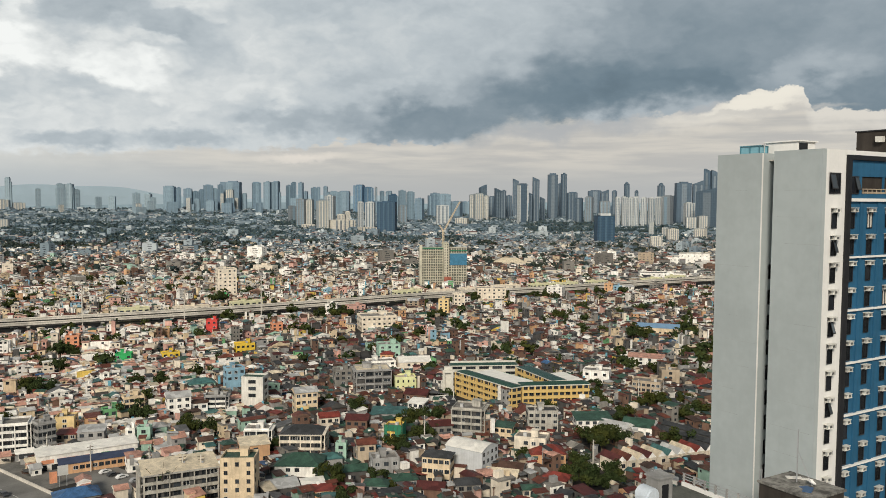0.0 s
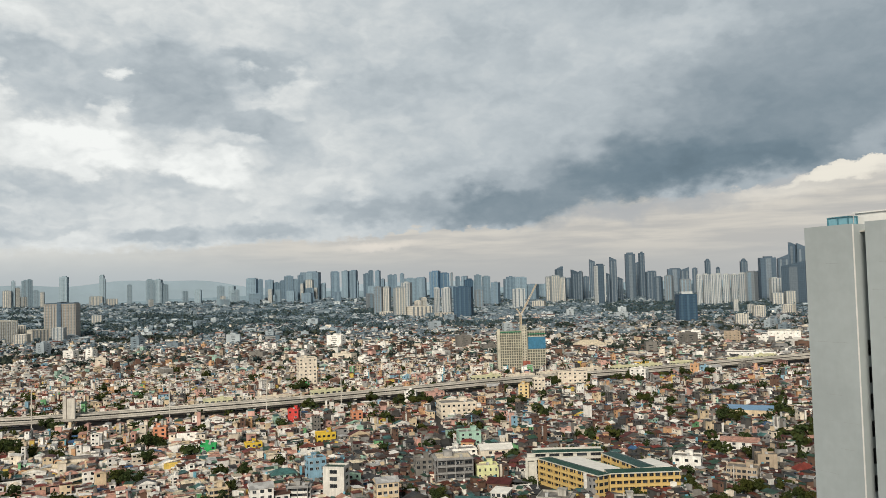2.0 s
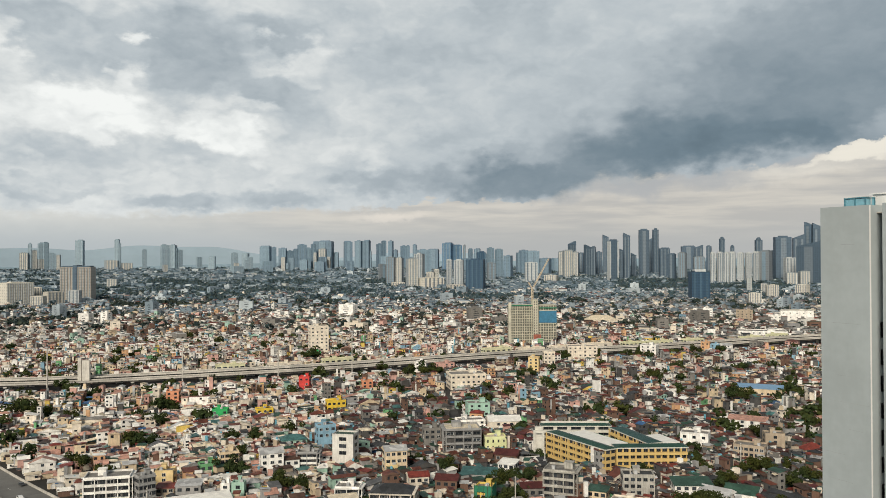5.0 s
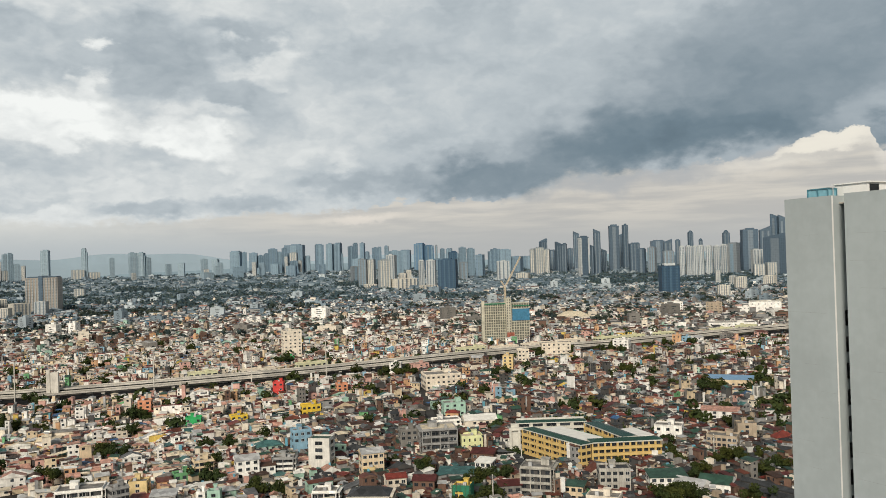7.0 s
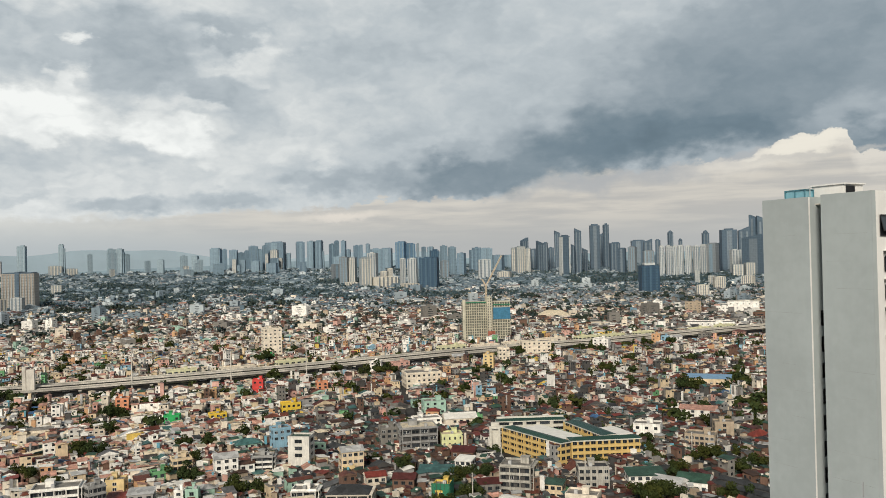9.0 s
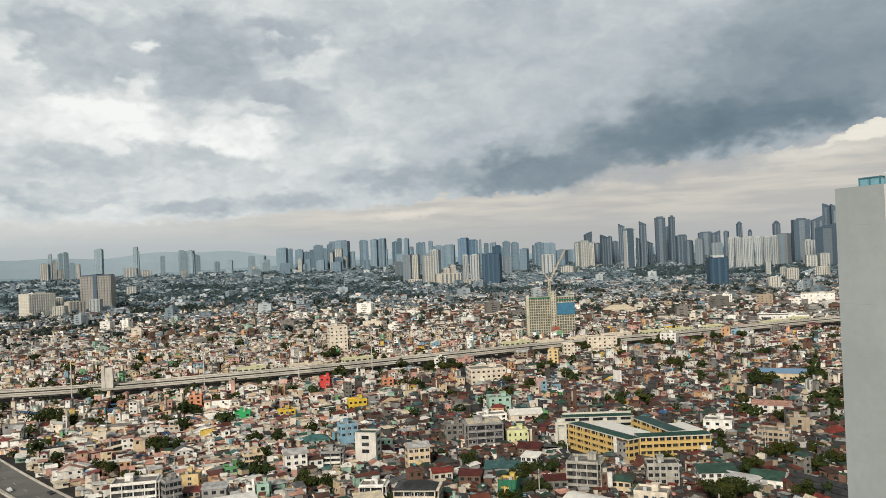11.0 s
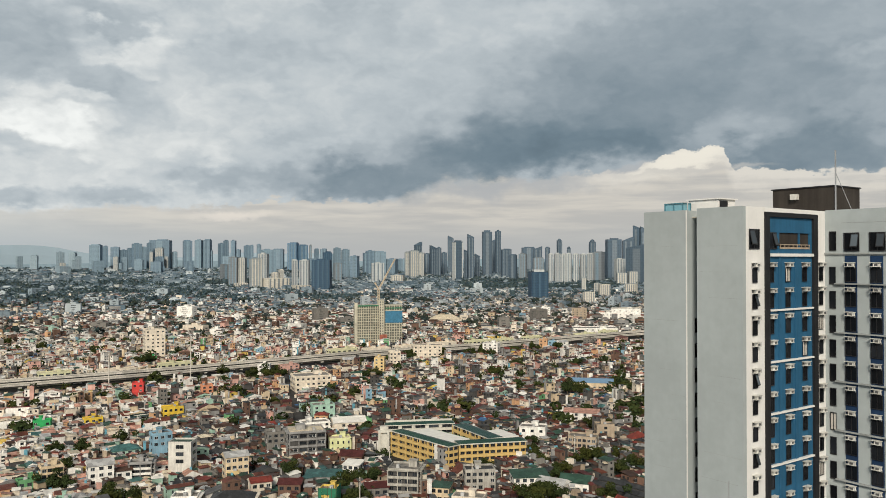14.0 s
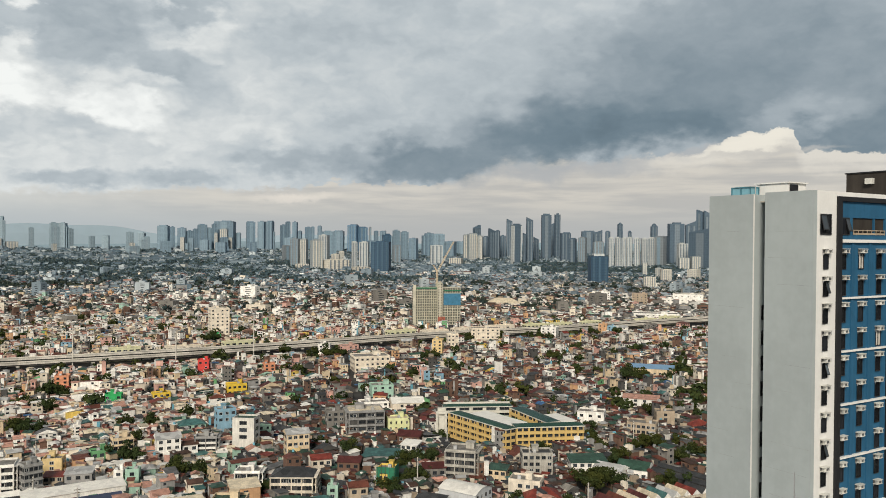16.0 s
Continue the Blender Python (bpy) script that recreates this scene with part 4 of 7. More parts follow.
strut("dish_stem", STEEL, (3.05, -3.6, 73.0), (3.05, -3.6, 73.3), 0.04, house)
strut("mast", STEEL, (2.7, -2.2, 73.0), (2.7, -2.2, 78.2), 0.045, house)
strut("stay", STEEL, (2.7, -2.2, 76.2), (3.2, -3.5, 73.0), 0.03, house)
part("pale_sheet", box_mesh("pale_sheet", WALL["white"], (3.6, -1.3, 73.004, 73.05, 1.5, 0.7, -38), (4.2, -2.3, 73.004, 73.07, 1.1, 0.5, -55)), house, "weathered pale sheet")
strut("ladder_rail", STEEL, (0.1, 0.05, 72.0), (0.1, 0.05, 74.0), 0.03, house)
strut("ladder_rail", STEEL, (0.45, 0.05, 72.0), (0.45, 0.05, 74.0), 0.03, house)
strut("ladder_rail", STEEL, (0.1, 0.05, 74.0), (0.45, 0.05, 74.0), 0.03, house)
part("kerb", box_mesh("kerb", TOWER_WHITE, (-0.2, 4.9, 69.6, 70.0, 0.3, 9.0)), annex)
for i in range(7):
    part("rail_post", box_mesh("rail_post", WALL["grey"], (-0.2, 0.8 + i * 1.4, 70.0, 71.0, 0.18, 0.18)), annex)
for z in (70.35, 70.65, 70.95):
    strut("rail_bar", STEEL, (-0.2, 0.4, z), (-0.2, 9.4, z), 0.035, annex)
stair2 = part("stair_house", box_mesh("stair_house", WALL["grey"], (-5.2, 8.0, 69.6, 71.9, 1.9, 1.8), (-5.2, 8.0, 71.9, 72.1, 2.2, 2.1)), annex, "grey concrete stair house")
part("doorway", box_mesh("doorway", TOWER_DARK, (-5.3, 7.08, 69.6, 71.3, 0.9, 0.06)), stair2)
tank_b = bmesh.new()
bmesh.ops.create_cone(tank_b, cap_ends=True, segments=24, radius1=0.95, radius2=0.95, depth=1.8, matrix=Matrix.Rotation(radians(90), 4, "X"))
bmesh.ops.bevel(tank_b, geom=[e for e in tank_b.edges if len(e.link_faces) == 2 and e.calc_face_angle() > 1.0], offset=0.18, segments=2, affect="EDGES")
tank_me = bpy.data.meshes.new("water_tank")
tank_b.to_mesh(tank_me)
tank_b.free()
tank_me.materials.append(plain("pale_tank", (0.62, 0.68, 0.74), 0.35))
tank = thing("water_tank", "pale blue round water tank on a steel cradle on the roof", "water tank", 33.75 - 8.4 * 0.8746 - 6.6 * 0.4848, 75.0 - 8.4 * 0.4848 + 6.6 * 0.8746, 69.6, 29)
part("vessel", tank_me, tank, "", pose(0, 0, 1.36))
part("cradle", box_mesh("cradle", STEEL, (-0.9, -0.7, 0, 0.9, 0.12, 0.12), (0.9, -0.7, 0, 0.9, 0.12, 0.12), (-0.9, 0.7, 0, 0.9, 0.12, 0.12), (0.9, 0.7, 0, 0.9, 0.12, 0.12), (0, -0.7, 0.4, 0.52, 1.9, 0.12), (0, 0.7, 0.4, 0.52, 1.9, 0.12)), tank)

# ---- the far skyline ----
def storeyed(name, colour):
    """A far facade: one colour with haze mixed in, broken by storeys and window bays sized for the camera's view."""
    m, n, b = base_material(name, 0.55, 0.0, 0.3)
    tc = n.add("ShaderNodeTexCoord").outputs["Object"]
    pos = n.add("ShaderNodeNewGeometry")
    xyz = n.add("ShaderNodeSeparateXYZ")
    n.put(xyz.inputs[0], tc)
    each = n.add("ShaderNodeObjectInfo").outputs["Random"]
    pitch = n.math("ADD", 6.0, n.math("MULTIPLY", each, 5.0))
    floors = n.step(n.math("ABSOLUTE", n.math("SUBTRACT", n.math("FRACT", n.math("DIVIDE", xyz.outputs[2], 6.4)), 0.5)), 0.18, 0.30)
    bays = n.step(n.math("ABSOLUTE", n.math("SUBTRACT", n.math("FRACT", n.math("DIVIDE", n.math("ADD", xyz.outputs[0], n.math("MULTIPLY", xyz.outputs[1], 1.0)), pitch)), 0.5)), 0.2, 0.32)
    wall = n.math("MAXIMUM", floors, bays)
    cells = n.noise(n.vec("MULTIPLY", tc, (0.12, 0.12, 0.16)), 1.0, 2.0, 0.6)
    k = n.math("ADD", n.math("ADD", 0.84, n.math("MULTIPLY", wall, 0.22)), n.math("MULTIPLY", n.math("SUBTRACT", cells, 0.5), 0.5))
    k = n.math("MULTIPLY", k, n.math("ADD", 0.86, n.math("MULTIPLY", each, 0.28)))
    grey = n.add("ShaderNodeCombineXYZ")
    for i in range(3):
        n.put(grey.inputs[i], k)
    n.put(b.inputs["Base Color"], n.vec("MULTIPLY", grey.outputs[0], colour))
    return m


# air haze is painted into these facade colours, strongest in the haze tones
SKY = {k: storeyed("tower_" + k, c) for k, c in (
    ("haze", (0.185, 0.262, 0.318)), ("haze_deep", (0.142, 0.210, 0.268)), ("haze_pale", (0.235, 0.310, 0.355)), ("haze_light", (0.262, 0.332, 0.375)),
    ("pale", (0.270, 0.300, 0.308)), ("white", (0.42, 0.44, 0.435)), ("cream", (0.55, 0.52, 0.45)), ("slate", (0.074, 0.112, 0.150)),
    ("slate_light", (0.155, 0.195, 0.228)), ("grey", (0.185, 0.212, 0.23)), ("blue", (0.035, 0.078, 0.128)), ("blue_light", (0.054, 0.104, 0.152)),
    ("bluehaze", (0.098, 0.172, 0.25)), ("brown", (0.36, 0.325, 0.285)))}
srnd = random.Random(21)
STYLE = {"haze": ("haze", "haze_light", "distant high-rise tinted blue-grey for haze"), "pale": ("pale", "cream", "pale high-rise with vertical balcony strips"),
         "white": ("white", "slate_light", "white apartment high-rise with dark vertical strips"), "cream": ("cream", "grey", "cream low block standing among the high-rises"),
         "slate": ("slate", "slate_light", "dark slate glass high-rise of the business district"), "grey": ("grey", "haze", "grey concrete high-rise in the skyline"),
         "bluehaze": ("bluehaze", "haze", "blue glass high-rise tinted for haze"), "bluetower": ("blue", "blue_light", "deep blue glass office tower"),
         "framed": ("slate", "white", "dark high-rise with pale corner frames"), "dome": ("slate", "slate_light", "slender tower with a rounded top"),
         "bluecrown": ("blue", "blue_light", "blue glass tower under a pale crown"), "condo": ("brown", "pale", "twin brown and cream condominium slabs"),
         "creamslab": ("cream", "white", "wide cream apartment slab with many bays")}


def skyscraper(style, x, y, w, z0, z1):
    """A distant tower: shaft, vertical strips, floor bands, roof plant and crown."""
    main, trim, label = STYLE[style]
    # the farther western towers get the paler haze tint
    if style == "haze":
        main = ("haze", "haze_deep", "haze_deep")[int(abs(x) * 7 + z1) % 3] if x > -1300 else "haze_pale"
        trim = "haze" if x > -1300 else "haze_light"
    rot = -math.degrees(math.atan2(x, y)) + srnd.choice((-22, -12, 8, 15, 24))
    e = thing("skyscraper", label, "skyscraper", x, y, 0, rot, "skyline")
    reserve(x, y, w * 0.6)
    w *= 0.88
    d = w * srnd.uniform(0.55, 0.9)
    h = z1 - z0
    lab = z0 - 3.0
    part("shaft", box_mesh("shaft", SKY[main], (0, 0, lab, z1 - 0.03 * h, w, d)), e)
    if style == "dome":
        bm = bmesh.new()
        bmesh.ops.create_uvsphere(bm, u_segments=12, v_segments=8, radius=w * 0.42)
        me = bpy.data.meshes.new("crown")
        bm.to_mesh(me)
        bm.free()
        me.materials.append(SKY[main])
        part("crown", me, e, "", pose(0, 0, z1 - 0.04 * h) @ Matrix.Diagonal((1, 1, 1.2, 1)))
    elif style == "slate" and srnd.random() < 0.45:  # slanted blade top
        bb = Batch([SKY[main]])
        lo_, hi_ = (0.005 * h, min(0.12 * h, 0.5 * w)) if srnd.random() < 0.5 else (min(0.12 * h, 0.5 * w), 0.005 * h)
        zc = z1 - 0.031 * h
        bb.put(np.array([[(-w / 2, -d / 2, zc), (w / 2, -d / 2, zc), (w / 2, d / 2, zc), (-w / 2, d / 2, zc), (-w / 2, -d / 2, zc + lo_), (w / 2, -d / 2, zc + hi_), (w / 2, d / 2, zc + hi_), (-w / 2, d / 2, zc + lo_)]]), BOX_Q, 0)
        part("crown", bb.mesh("crown"), e)
    else:
        k = srnd.uniform(0.35, 0.75)
        part("roof_plant", box_mesh("roof_plant", SKY[main], (srnd.uniform(-0.1, 0.1) * w, 0, z1 - 0.03 * h, z1, w * k, d * k)), e)
    if style == "bluecrown":
        part("crown", box_mesh("crown", SKY["white"], (0, 0, z1 - 0.02 * h, z1 + 0.06 * h, w * 0.6, d * 0.6)), e)
    n = {"white": 3, "bluecrown": 3, "pale": 4, "condo": 11, "creamslab": 12, "framed": 2, "bluetower": 4, "cream": 5}.get(style, srnd.choice((1, 2, 3)))
    for i in range(n):
        u = ((i + 0.5) / n - 0.5) * w if style != "framed" else (-0.44 + 0.88 * i) * w
        sw = w / n * (0.34 if style != "framed" else 0.26)
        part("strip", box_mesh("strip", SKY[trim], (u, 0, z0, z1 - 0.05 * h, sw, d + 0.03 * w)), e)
    if style == "condo":
        # slate strip set proud of the shaft, painted as the shaded centre
        part("recess", box_mesh("recess", SKY["slate"], (-0.02 * w, 0, z0, z1 + 0.02 * h, 0.13 * w, d + 0.06 * w), (0, 0, z1 - 0.03 * h, z1, 0.9 * w, d * 1.02)), e, "dark strip standing in for the shaded gap between the slabs")
    return e


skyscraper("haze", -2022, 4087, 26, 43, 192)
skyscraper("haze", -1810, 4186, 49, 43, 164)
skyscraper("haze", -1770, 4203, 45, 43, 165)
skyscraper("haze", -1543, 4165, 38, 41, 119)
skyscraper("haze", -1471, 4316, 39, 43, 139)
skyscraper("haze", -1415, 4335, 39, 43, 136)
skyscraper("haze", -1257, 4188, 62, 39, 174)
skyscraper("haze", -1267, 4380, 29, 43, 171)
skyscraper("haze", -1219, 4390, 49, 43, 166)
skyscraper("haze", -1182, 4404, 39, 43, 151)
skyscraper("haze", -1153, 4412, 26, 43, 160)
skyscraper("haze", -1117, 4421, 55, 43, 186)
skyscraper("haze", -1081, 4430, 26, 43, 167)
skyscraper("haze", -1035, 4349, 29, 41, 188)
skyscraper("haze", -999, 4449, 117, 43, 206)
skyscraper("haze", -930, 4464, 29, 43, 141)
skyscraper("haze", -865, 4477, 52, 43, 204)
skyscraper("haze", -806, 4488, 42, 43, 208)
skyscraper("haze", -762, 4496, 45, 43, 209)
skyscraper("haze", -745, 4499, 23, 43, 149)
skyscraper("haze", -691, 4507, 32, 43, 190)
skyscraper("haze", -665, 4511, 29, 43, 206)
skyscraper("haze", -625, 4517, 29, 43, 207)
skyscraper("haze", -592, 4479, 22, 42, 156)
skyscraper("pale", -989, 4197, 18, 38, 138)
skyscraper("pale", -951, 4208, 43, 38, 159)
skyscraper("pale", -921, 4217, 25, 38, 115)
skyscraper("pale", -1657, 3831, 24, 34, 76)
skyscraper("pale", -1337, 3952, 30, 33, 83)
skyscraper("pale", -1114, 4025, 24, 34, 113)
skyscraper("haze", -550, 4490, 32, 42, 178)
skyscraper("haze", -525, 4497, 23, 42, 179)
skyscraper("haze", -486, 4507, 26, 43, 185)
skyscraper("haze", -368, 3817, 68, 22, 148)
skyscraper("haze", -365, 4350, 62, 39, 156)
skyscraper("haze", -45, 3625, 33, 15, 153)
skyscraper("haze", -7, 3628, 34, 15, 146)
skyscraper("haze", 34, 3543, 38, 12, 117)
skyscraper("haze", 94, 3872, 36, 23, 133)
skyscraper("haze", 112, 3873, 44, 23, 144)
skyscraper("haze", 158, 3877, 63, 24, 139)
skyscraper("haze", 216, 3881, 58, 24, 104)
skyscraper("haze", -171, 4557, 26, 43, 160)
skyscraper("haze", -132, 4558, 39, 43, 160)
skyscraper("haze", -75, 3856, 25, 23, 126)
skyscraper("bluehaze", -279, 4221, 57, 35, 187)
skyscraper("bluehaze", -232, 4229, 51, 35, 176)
skyscraper("grey", -504, 3386, 36, 8, 80)
skyscraper("grey", -411, 2983, 36, 0, 110)
skyscraper("grey", -39, 3359, 36, 7, 85)
skyscraper("grey", -205, 4555, 16, 43, 182)
skyscraper("pale", -381, 2988, 30, 0, 108)
skyscraper("pale", -292, 2618, 41, 0, 104)
skyscraper("pale", 281, 3648, 39, 16, 135)
skyscraper("pale", 301, 3604, 44, 14, 140)
skyscraper("pale", 337, 3605, 28, 15, 132)
skyscraper("white", -301, 2945, 38, 0, 123)
skyscraper("white", -176, 2735, 19, 0, 99)
skyscraper("white", -143, 2739, 35, 0, 99)
skyscraper("white", 124, 3240, 55, 4, 87)
skyscraper("cream", -229, 2626, 84, 0, 39)
skyscraper("cream", -240, 2727, 29, 0, 56)
skyscraper("cream", -229, 2839, 20, 0, 64)
skyscraper("cream", 203, 3200, 55, 3, 35)
skyscraper("cream", -351, 2713, 49, 0, 21)
skyscraper("cream", -143, 2541, 60, 0, 18)
skyscraper("bluetower", -77, 2459, 63, 0, 101)
skyscraper("bluetower", -61, 2505, 30, 0, 124)
skyscraper("slate", 325, 3650, 34, 16, 169)
skyscraper("slate", 385, 3839, 27, 23, 129)
skyscraper("slate", 403, 3698, 40, 18, 152)
skyscraper("slate", 427, 3698, 24, 18, 157)
skyscraper("slate", 470, 3841, 27, 23, 135)
skyscraper("slate", 501, 3842, 30, 23, 206)
skyscraper("slate", 508, 3391, 17, 9, 137)
skyscraper("slate", 536, 3434, 32, 10, 201)
skyscraper("slate", 594, 3609, 26, 16, 116)
skyscraper("slate", 664, 3746, 51, 21, 237)
skyscraper("slate", 733, 3943, 28, 28, 194)
skyscraper("slate", 735, 3840, 28, 25, 243)
skyscraper("slate", 729, 3607, 50, 17, 148)
skyscraper("slate", 716, 3390, 34, 10, 121)
skyscraper("slate", 964, 4175, 76, 37, 165)
skyscraper("slate", 933, 3832, 45, 26, 152)
skyscraper("slate", 1007, 3932, 26, 30, 162)
skyscraper("framed", 466, 3347, 43, 7, 179)
skyscraper("grey", 759, 3389, 37, 10, 126)
skyscraper("grey", 889, 3645, 53, 19, 108)
skyscraper("grey", 1027, 3169, 43, 6, 131)
skyscraper("dome", 1068, 3928, 26, 30, 199)
skyscraper("dome", 1116, 3925, 20, 31, 160)
skyscraper("dome", 1236, 3915, 35, 31, 191)
skyscraper("white", 805, 3089, 20, 3, 124)
skyscraper("white", 832, 3089, 25, 3, 125)
skyscraper("white", 857, 3089, 21, 3, 123)
skyscraper("white", 879, 3089, 21, 3, 125)
skyscraper("white", 908, 3088, 25, 3, 123)
skyscraper("white", 937, 3088, 25, 4, 123)
skyscraper("white", 967, 3087, 28, 4, 125)
skyscraper("slate", 1130, 3285, 69, 10, 189)
skyscraper("slate", 1344, 3698, 56, 25, 193)
skyscraper("slate", 1387, 3693, 34, 26, 254)
skyscraper("slate", 1429, 3687, 59, 26, 238)
skyscraper("slate", 1123, 2957, 99, 2, 147)
skyscraper("slate", 1125, 3368, 25, 12, 135)
skyscraper("white", 1101, 3123, 42, 5, 104)
skyscraper("pale", 1018, 2869, 41, 1, 50)
skyscraper("pale", 1061, 2870, 39, 1, 55)
skyscraper("pale", 699, 2300, 14, 0, 46)
skyscraper("pale", 687, 2128, 19, 0, 35)
skyscraper("bluecrown", 466, 1910, 48, 0, 70)
skyscraper("cream", 786, 2137, 32, 0, 31)
skyscraper("cream", 454, 1260, 42, 0, 21)
skyscraper("cream", 537, 1729, 28, 0, 27)
skyscraper("cream", 656, 1978, 30, 0, 36)
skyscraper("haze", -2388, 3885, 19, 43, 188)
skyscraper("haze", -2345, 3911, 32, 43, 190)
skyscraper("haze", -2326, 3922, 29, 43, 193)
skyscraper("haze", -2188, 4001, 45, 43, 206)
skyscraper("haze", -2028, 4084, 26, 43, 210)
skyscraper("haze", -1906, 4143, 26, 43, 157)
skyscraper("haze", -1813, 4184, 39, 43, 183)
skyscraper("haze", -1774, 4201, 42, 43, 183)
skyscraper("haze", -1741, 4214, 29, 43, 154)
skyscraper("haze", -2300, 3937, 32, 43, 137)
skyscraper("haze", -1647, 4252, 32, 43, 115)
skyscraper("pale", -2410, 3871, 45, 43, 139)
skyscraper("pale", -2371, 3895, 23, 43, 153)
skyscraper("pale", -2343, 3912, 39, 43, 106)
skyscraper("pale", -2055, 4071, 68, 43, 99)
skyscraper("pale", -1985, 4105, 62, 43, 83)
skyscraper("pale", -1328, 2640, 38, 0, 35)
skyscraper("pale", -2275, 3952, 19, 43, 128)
skyscraper("condo", -987, 1797, 76, 0, 86)
skyscraper("creamslab", -1049, 1653, 65, 0, 53)
skyscraper("cream", -1050, 1728, 29, 0, 39)
skyscraper("cream", -966, 1602, 29, 0, 25)
skyscraper("cream", -975, 1675, 41, 0, 31)
skyscraper("white", -933, 1686, 27, 0, 34)

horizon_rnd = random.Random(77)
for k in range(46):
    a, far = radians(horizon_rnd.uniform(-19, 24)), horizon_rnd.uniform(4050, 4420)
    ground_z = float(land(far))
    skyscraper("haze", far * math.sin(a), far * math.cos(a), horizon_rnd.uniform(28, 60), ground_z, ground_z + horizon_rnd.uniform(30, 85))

# ---- buildings that stand out among the houses ----
PALE_YELLOW = weathered("pale_yellow_paint", (0.72, 0.55, 0.28), grime=0.25)
LIGHT_BLUE = weathered("light_blue_sheet_roof", (0.20, 0.34, 0.50), rough=0.6, grime=0.2)
PALE_BLUE_GREY = weathered("pale_blue_grey_render", (0.56, 0.58, 0.59), grime=0.2, streak=0.3)
PALE_LIME = weathered("pale_lime_paint", (0.64, 0.66, 0.36), grime=0.2)
WORN_PALE = weathered("worn_pale_concrete", (0.44, 0.42, 0.37), grime=0.5, scale=0.4, streak=0.4)
RED = weathered("bright_red_paint", (0.62, 0.07, 0.06), grime=0.3)
ORANGE = weathered("salmon_orange_paint", (0.68, 0.30, 0.17), grime=0.3)
GREEN = weathered("bright_green_paint", (0.04, 0.38, 0.12), grime=0.3)
YELLOW = weathered("bright_yellow_paint", (0.72, 0.50, 0.06), grime=0.3)
building("apartment_building", "cream apartment block with small windows along one side", -56.0, 257.0, 10.9, 8.7, 16.8, 0, "cream", "flat", "green", 6, 3, ww=1.2, clutter=1)
building("apartment_building", "weathered concrete apartment block with open balconies and beige roof", -75.8, 257.4, 23.1, 11.6, 13.5, 24, WORN_PALE, "shed", "cream", 5, 8, ww=2.2, balcony=True)
shop = building("long_shed", "long white shop building with low roof beside the road", -123.9, 303.7, 35.2, 7.7, 5.6, 30, "white", "shed", "white", 1, 6, ww=2.4, clutter=0)
for k, (u, sw, tint) in enumerate(((-14.0, 4.2, ORANGE), (-9.2, 2.6, RED), (-5.6, 3.6, ORANGE), (-1.0, 2.4, "pink"), (6.0, 3.0, "green"))):
    part("sign_panel", box_mesh("sign_panel", WALL[tint] if isinstance(tint, str) else tint, (u, -3.92, 2.6, 4.0, sw, 0.08)), shop, "coloured sign panel")
for u in (-15.5, -11.5, -7.5, -3.5):
    part("shop_door", box_mesh("shop_door", PANE, (u, -3.9, 0, 2.1, 2.4, 0.08)), shop)
NAVY_ROOF = weathered("navy_sheet_roof", (0.045, 0.06, 0.11), rough=0.6, grime=0.3)
building("shop_row", "row of small shops with navy roofs and orange fronts", -117.3, 296.4, 26.0, 5.2, 3.8, 28, "peach", "shed", NAVY_ROOF, 1, 12, clutter=0)
building("market_shed", "low shed with a bright blue sheet roof", -110.5, 261.5, 13.5, 9.5, 3.2, 29, "concrete", "hip", "blue", 1, 4, clutter=0)
building("office_building", "white office building with dark ribbon windows", -161.6, 318.0, 17.8, 10.7, 11.2, 17, "white", "flat", "slab", 4, 6, ww=2.6, balcony=True)
building("apartment_building", "grey apartment house with ribbed concrete front", -146.6, 318.2, 6.9, 6.2, 11.3, 45, "grey", "flat", "slab", 4, 4, ledge=True, blank=(1,))
building("house", "house with a plain yellow front wall", -148.2, 342.8, 7.7, 7.0, 6.9, 9, PALE_YELLOW, "flat", "slab", 3, 1)
building("house", "low house with a red sheet roof", -140.8, 326.2, 7.5, 5.2, 4.6, 9, "beige", "shed", "red", 2, 3)
building("warehouse", "light grey sheet-clad shed", -129.9, 323.9, 10.0, 7.0, 6.7, 12, "grey", "shed", "galvanised", 2, 3, clutter=0)
building("house", "house with a moss-green painted flat roof", -134.9, 359.1, 8.9, 5.4, 5.8, 31, "green", "flat", "green", 2, 3)
building("apartment_building", "cream three-storey apartment house", -127.8, 365.2, 8.7, 7.0, 10.0, 29, "cream", "flat", "slab", 4, 4, ledge=True)
building("house", "tall white house with red trim", -106.4, 361.8, 10.3, 8.3, 11.3, 24, "white", "gable", "galvanised", 4, 3)
building("house", "small white house under a brown pitched roof", -97.9, 365.7, 6.8, 5.4, 7.3, 23, "white", "gable", "brown", 2, 2)
building("covered_court", "covered court under a teal rounded roof", -110.3, 415.4, 13.3, 9.3, 5.3, 25, "mint", "hip", "teal", 2, 4, clutter=0)
building("apartment_building", "pale blue apartment building with plain walls", -92.7, 414.3, 9.5, 7.6, 12.7, 27, "blue", "flat", "slab", 4, 3)
CHALKY = weathered("chalky_white_render", (0.63, 0.61, 0.555), grime=0.3, streak=0.4)
building("apartment_building", "plain white apartment tower with one line of windows", -74.6, 377.2, 10.4, 8.3, 16.3, -8, CHALKY, "flat", "green", 5, 1, ww=3.6, wh=1.7, clutter=0)
building("apartment_building", "blue-grey apartment house with white balcony bands", -91.1, 370.3, 9.6, 6.7, 9.2, 6, "grey", "flat", "slab", 4, 4, balcony=True, band="white")
building("apartment_building", "white three-storey house with deep balconies", -61.5, 317.6, 9.9, 7.9, 8.7, -1, "white", "flat", "slab", 3, 4, ww=2.2, balcony=True)
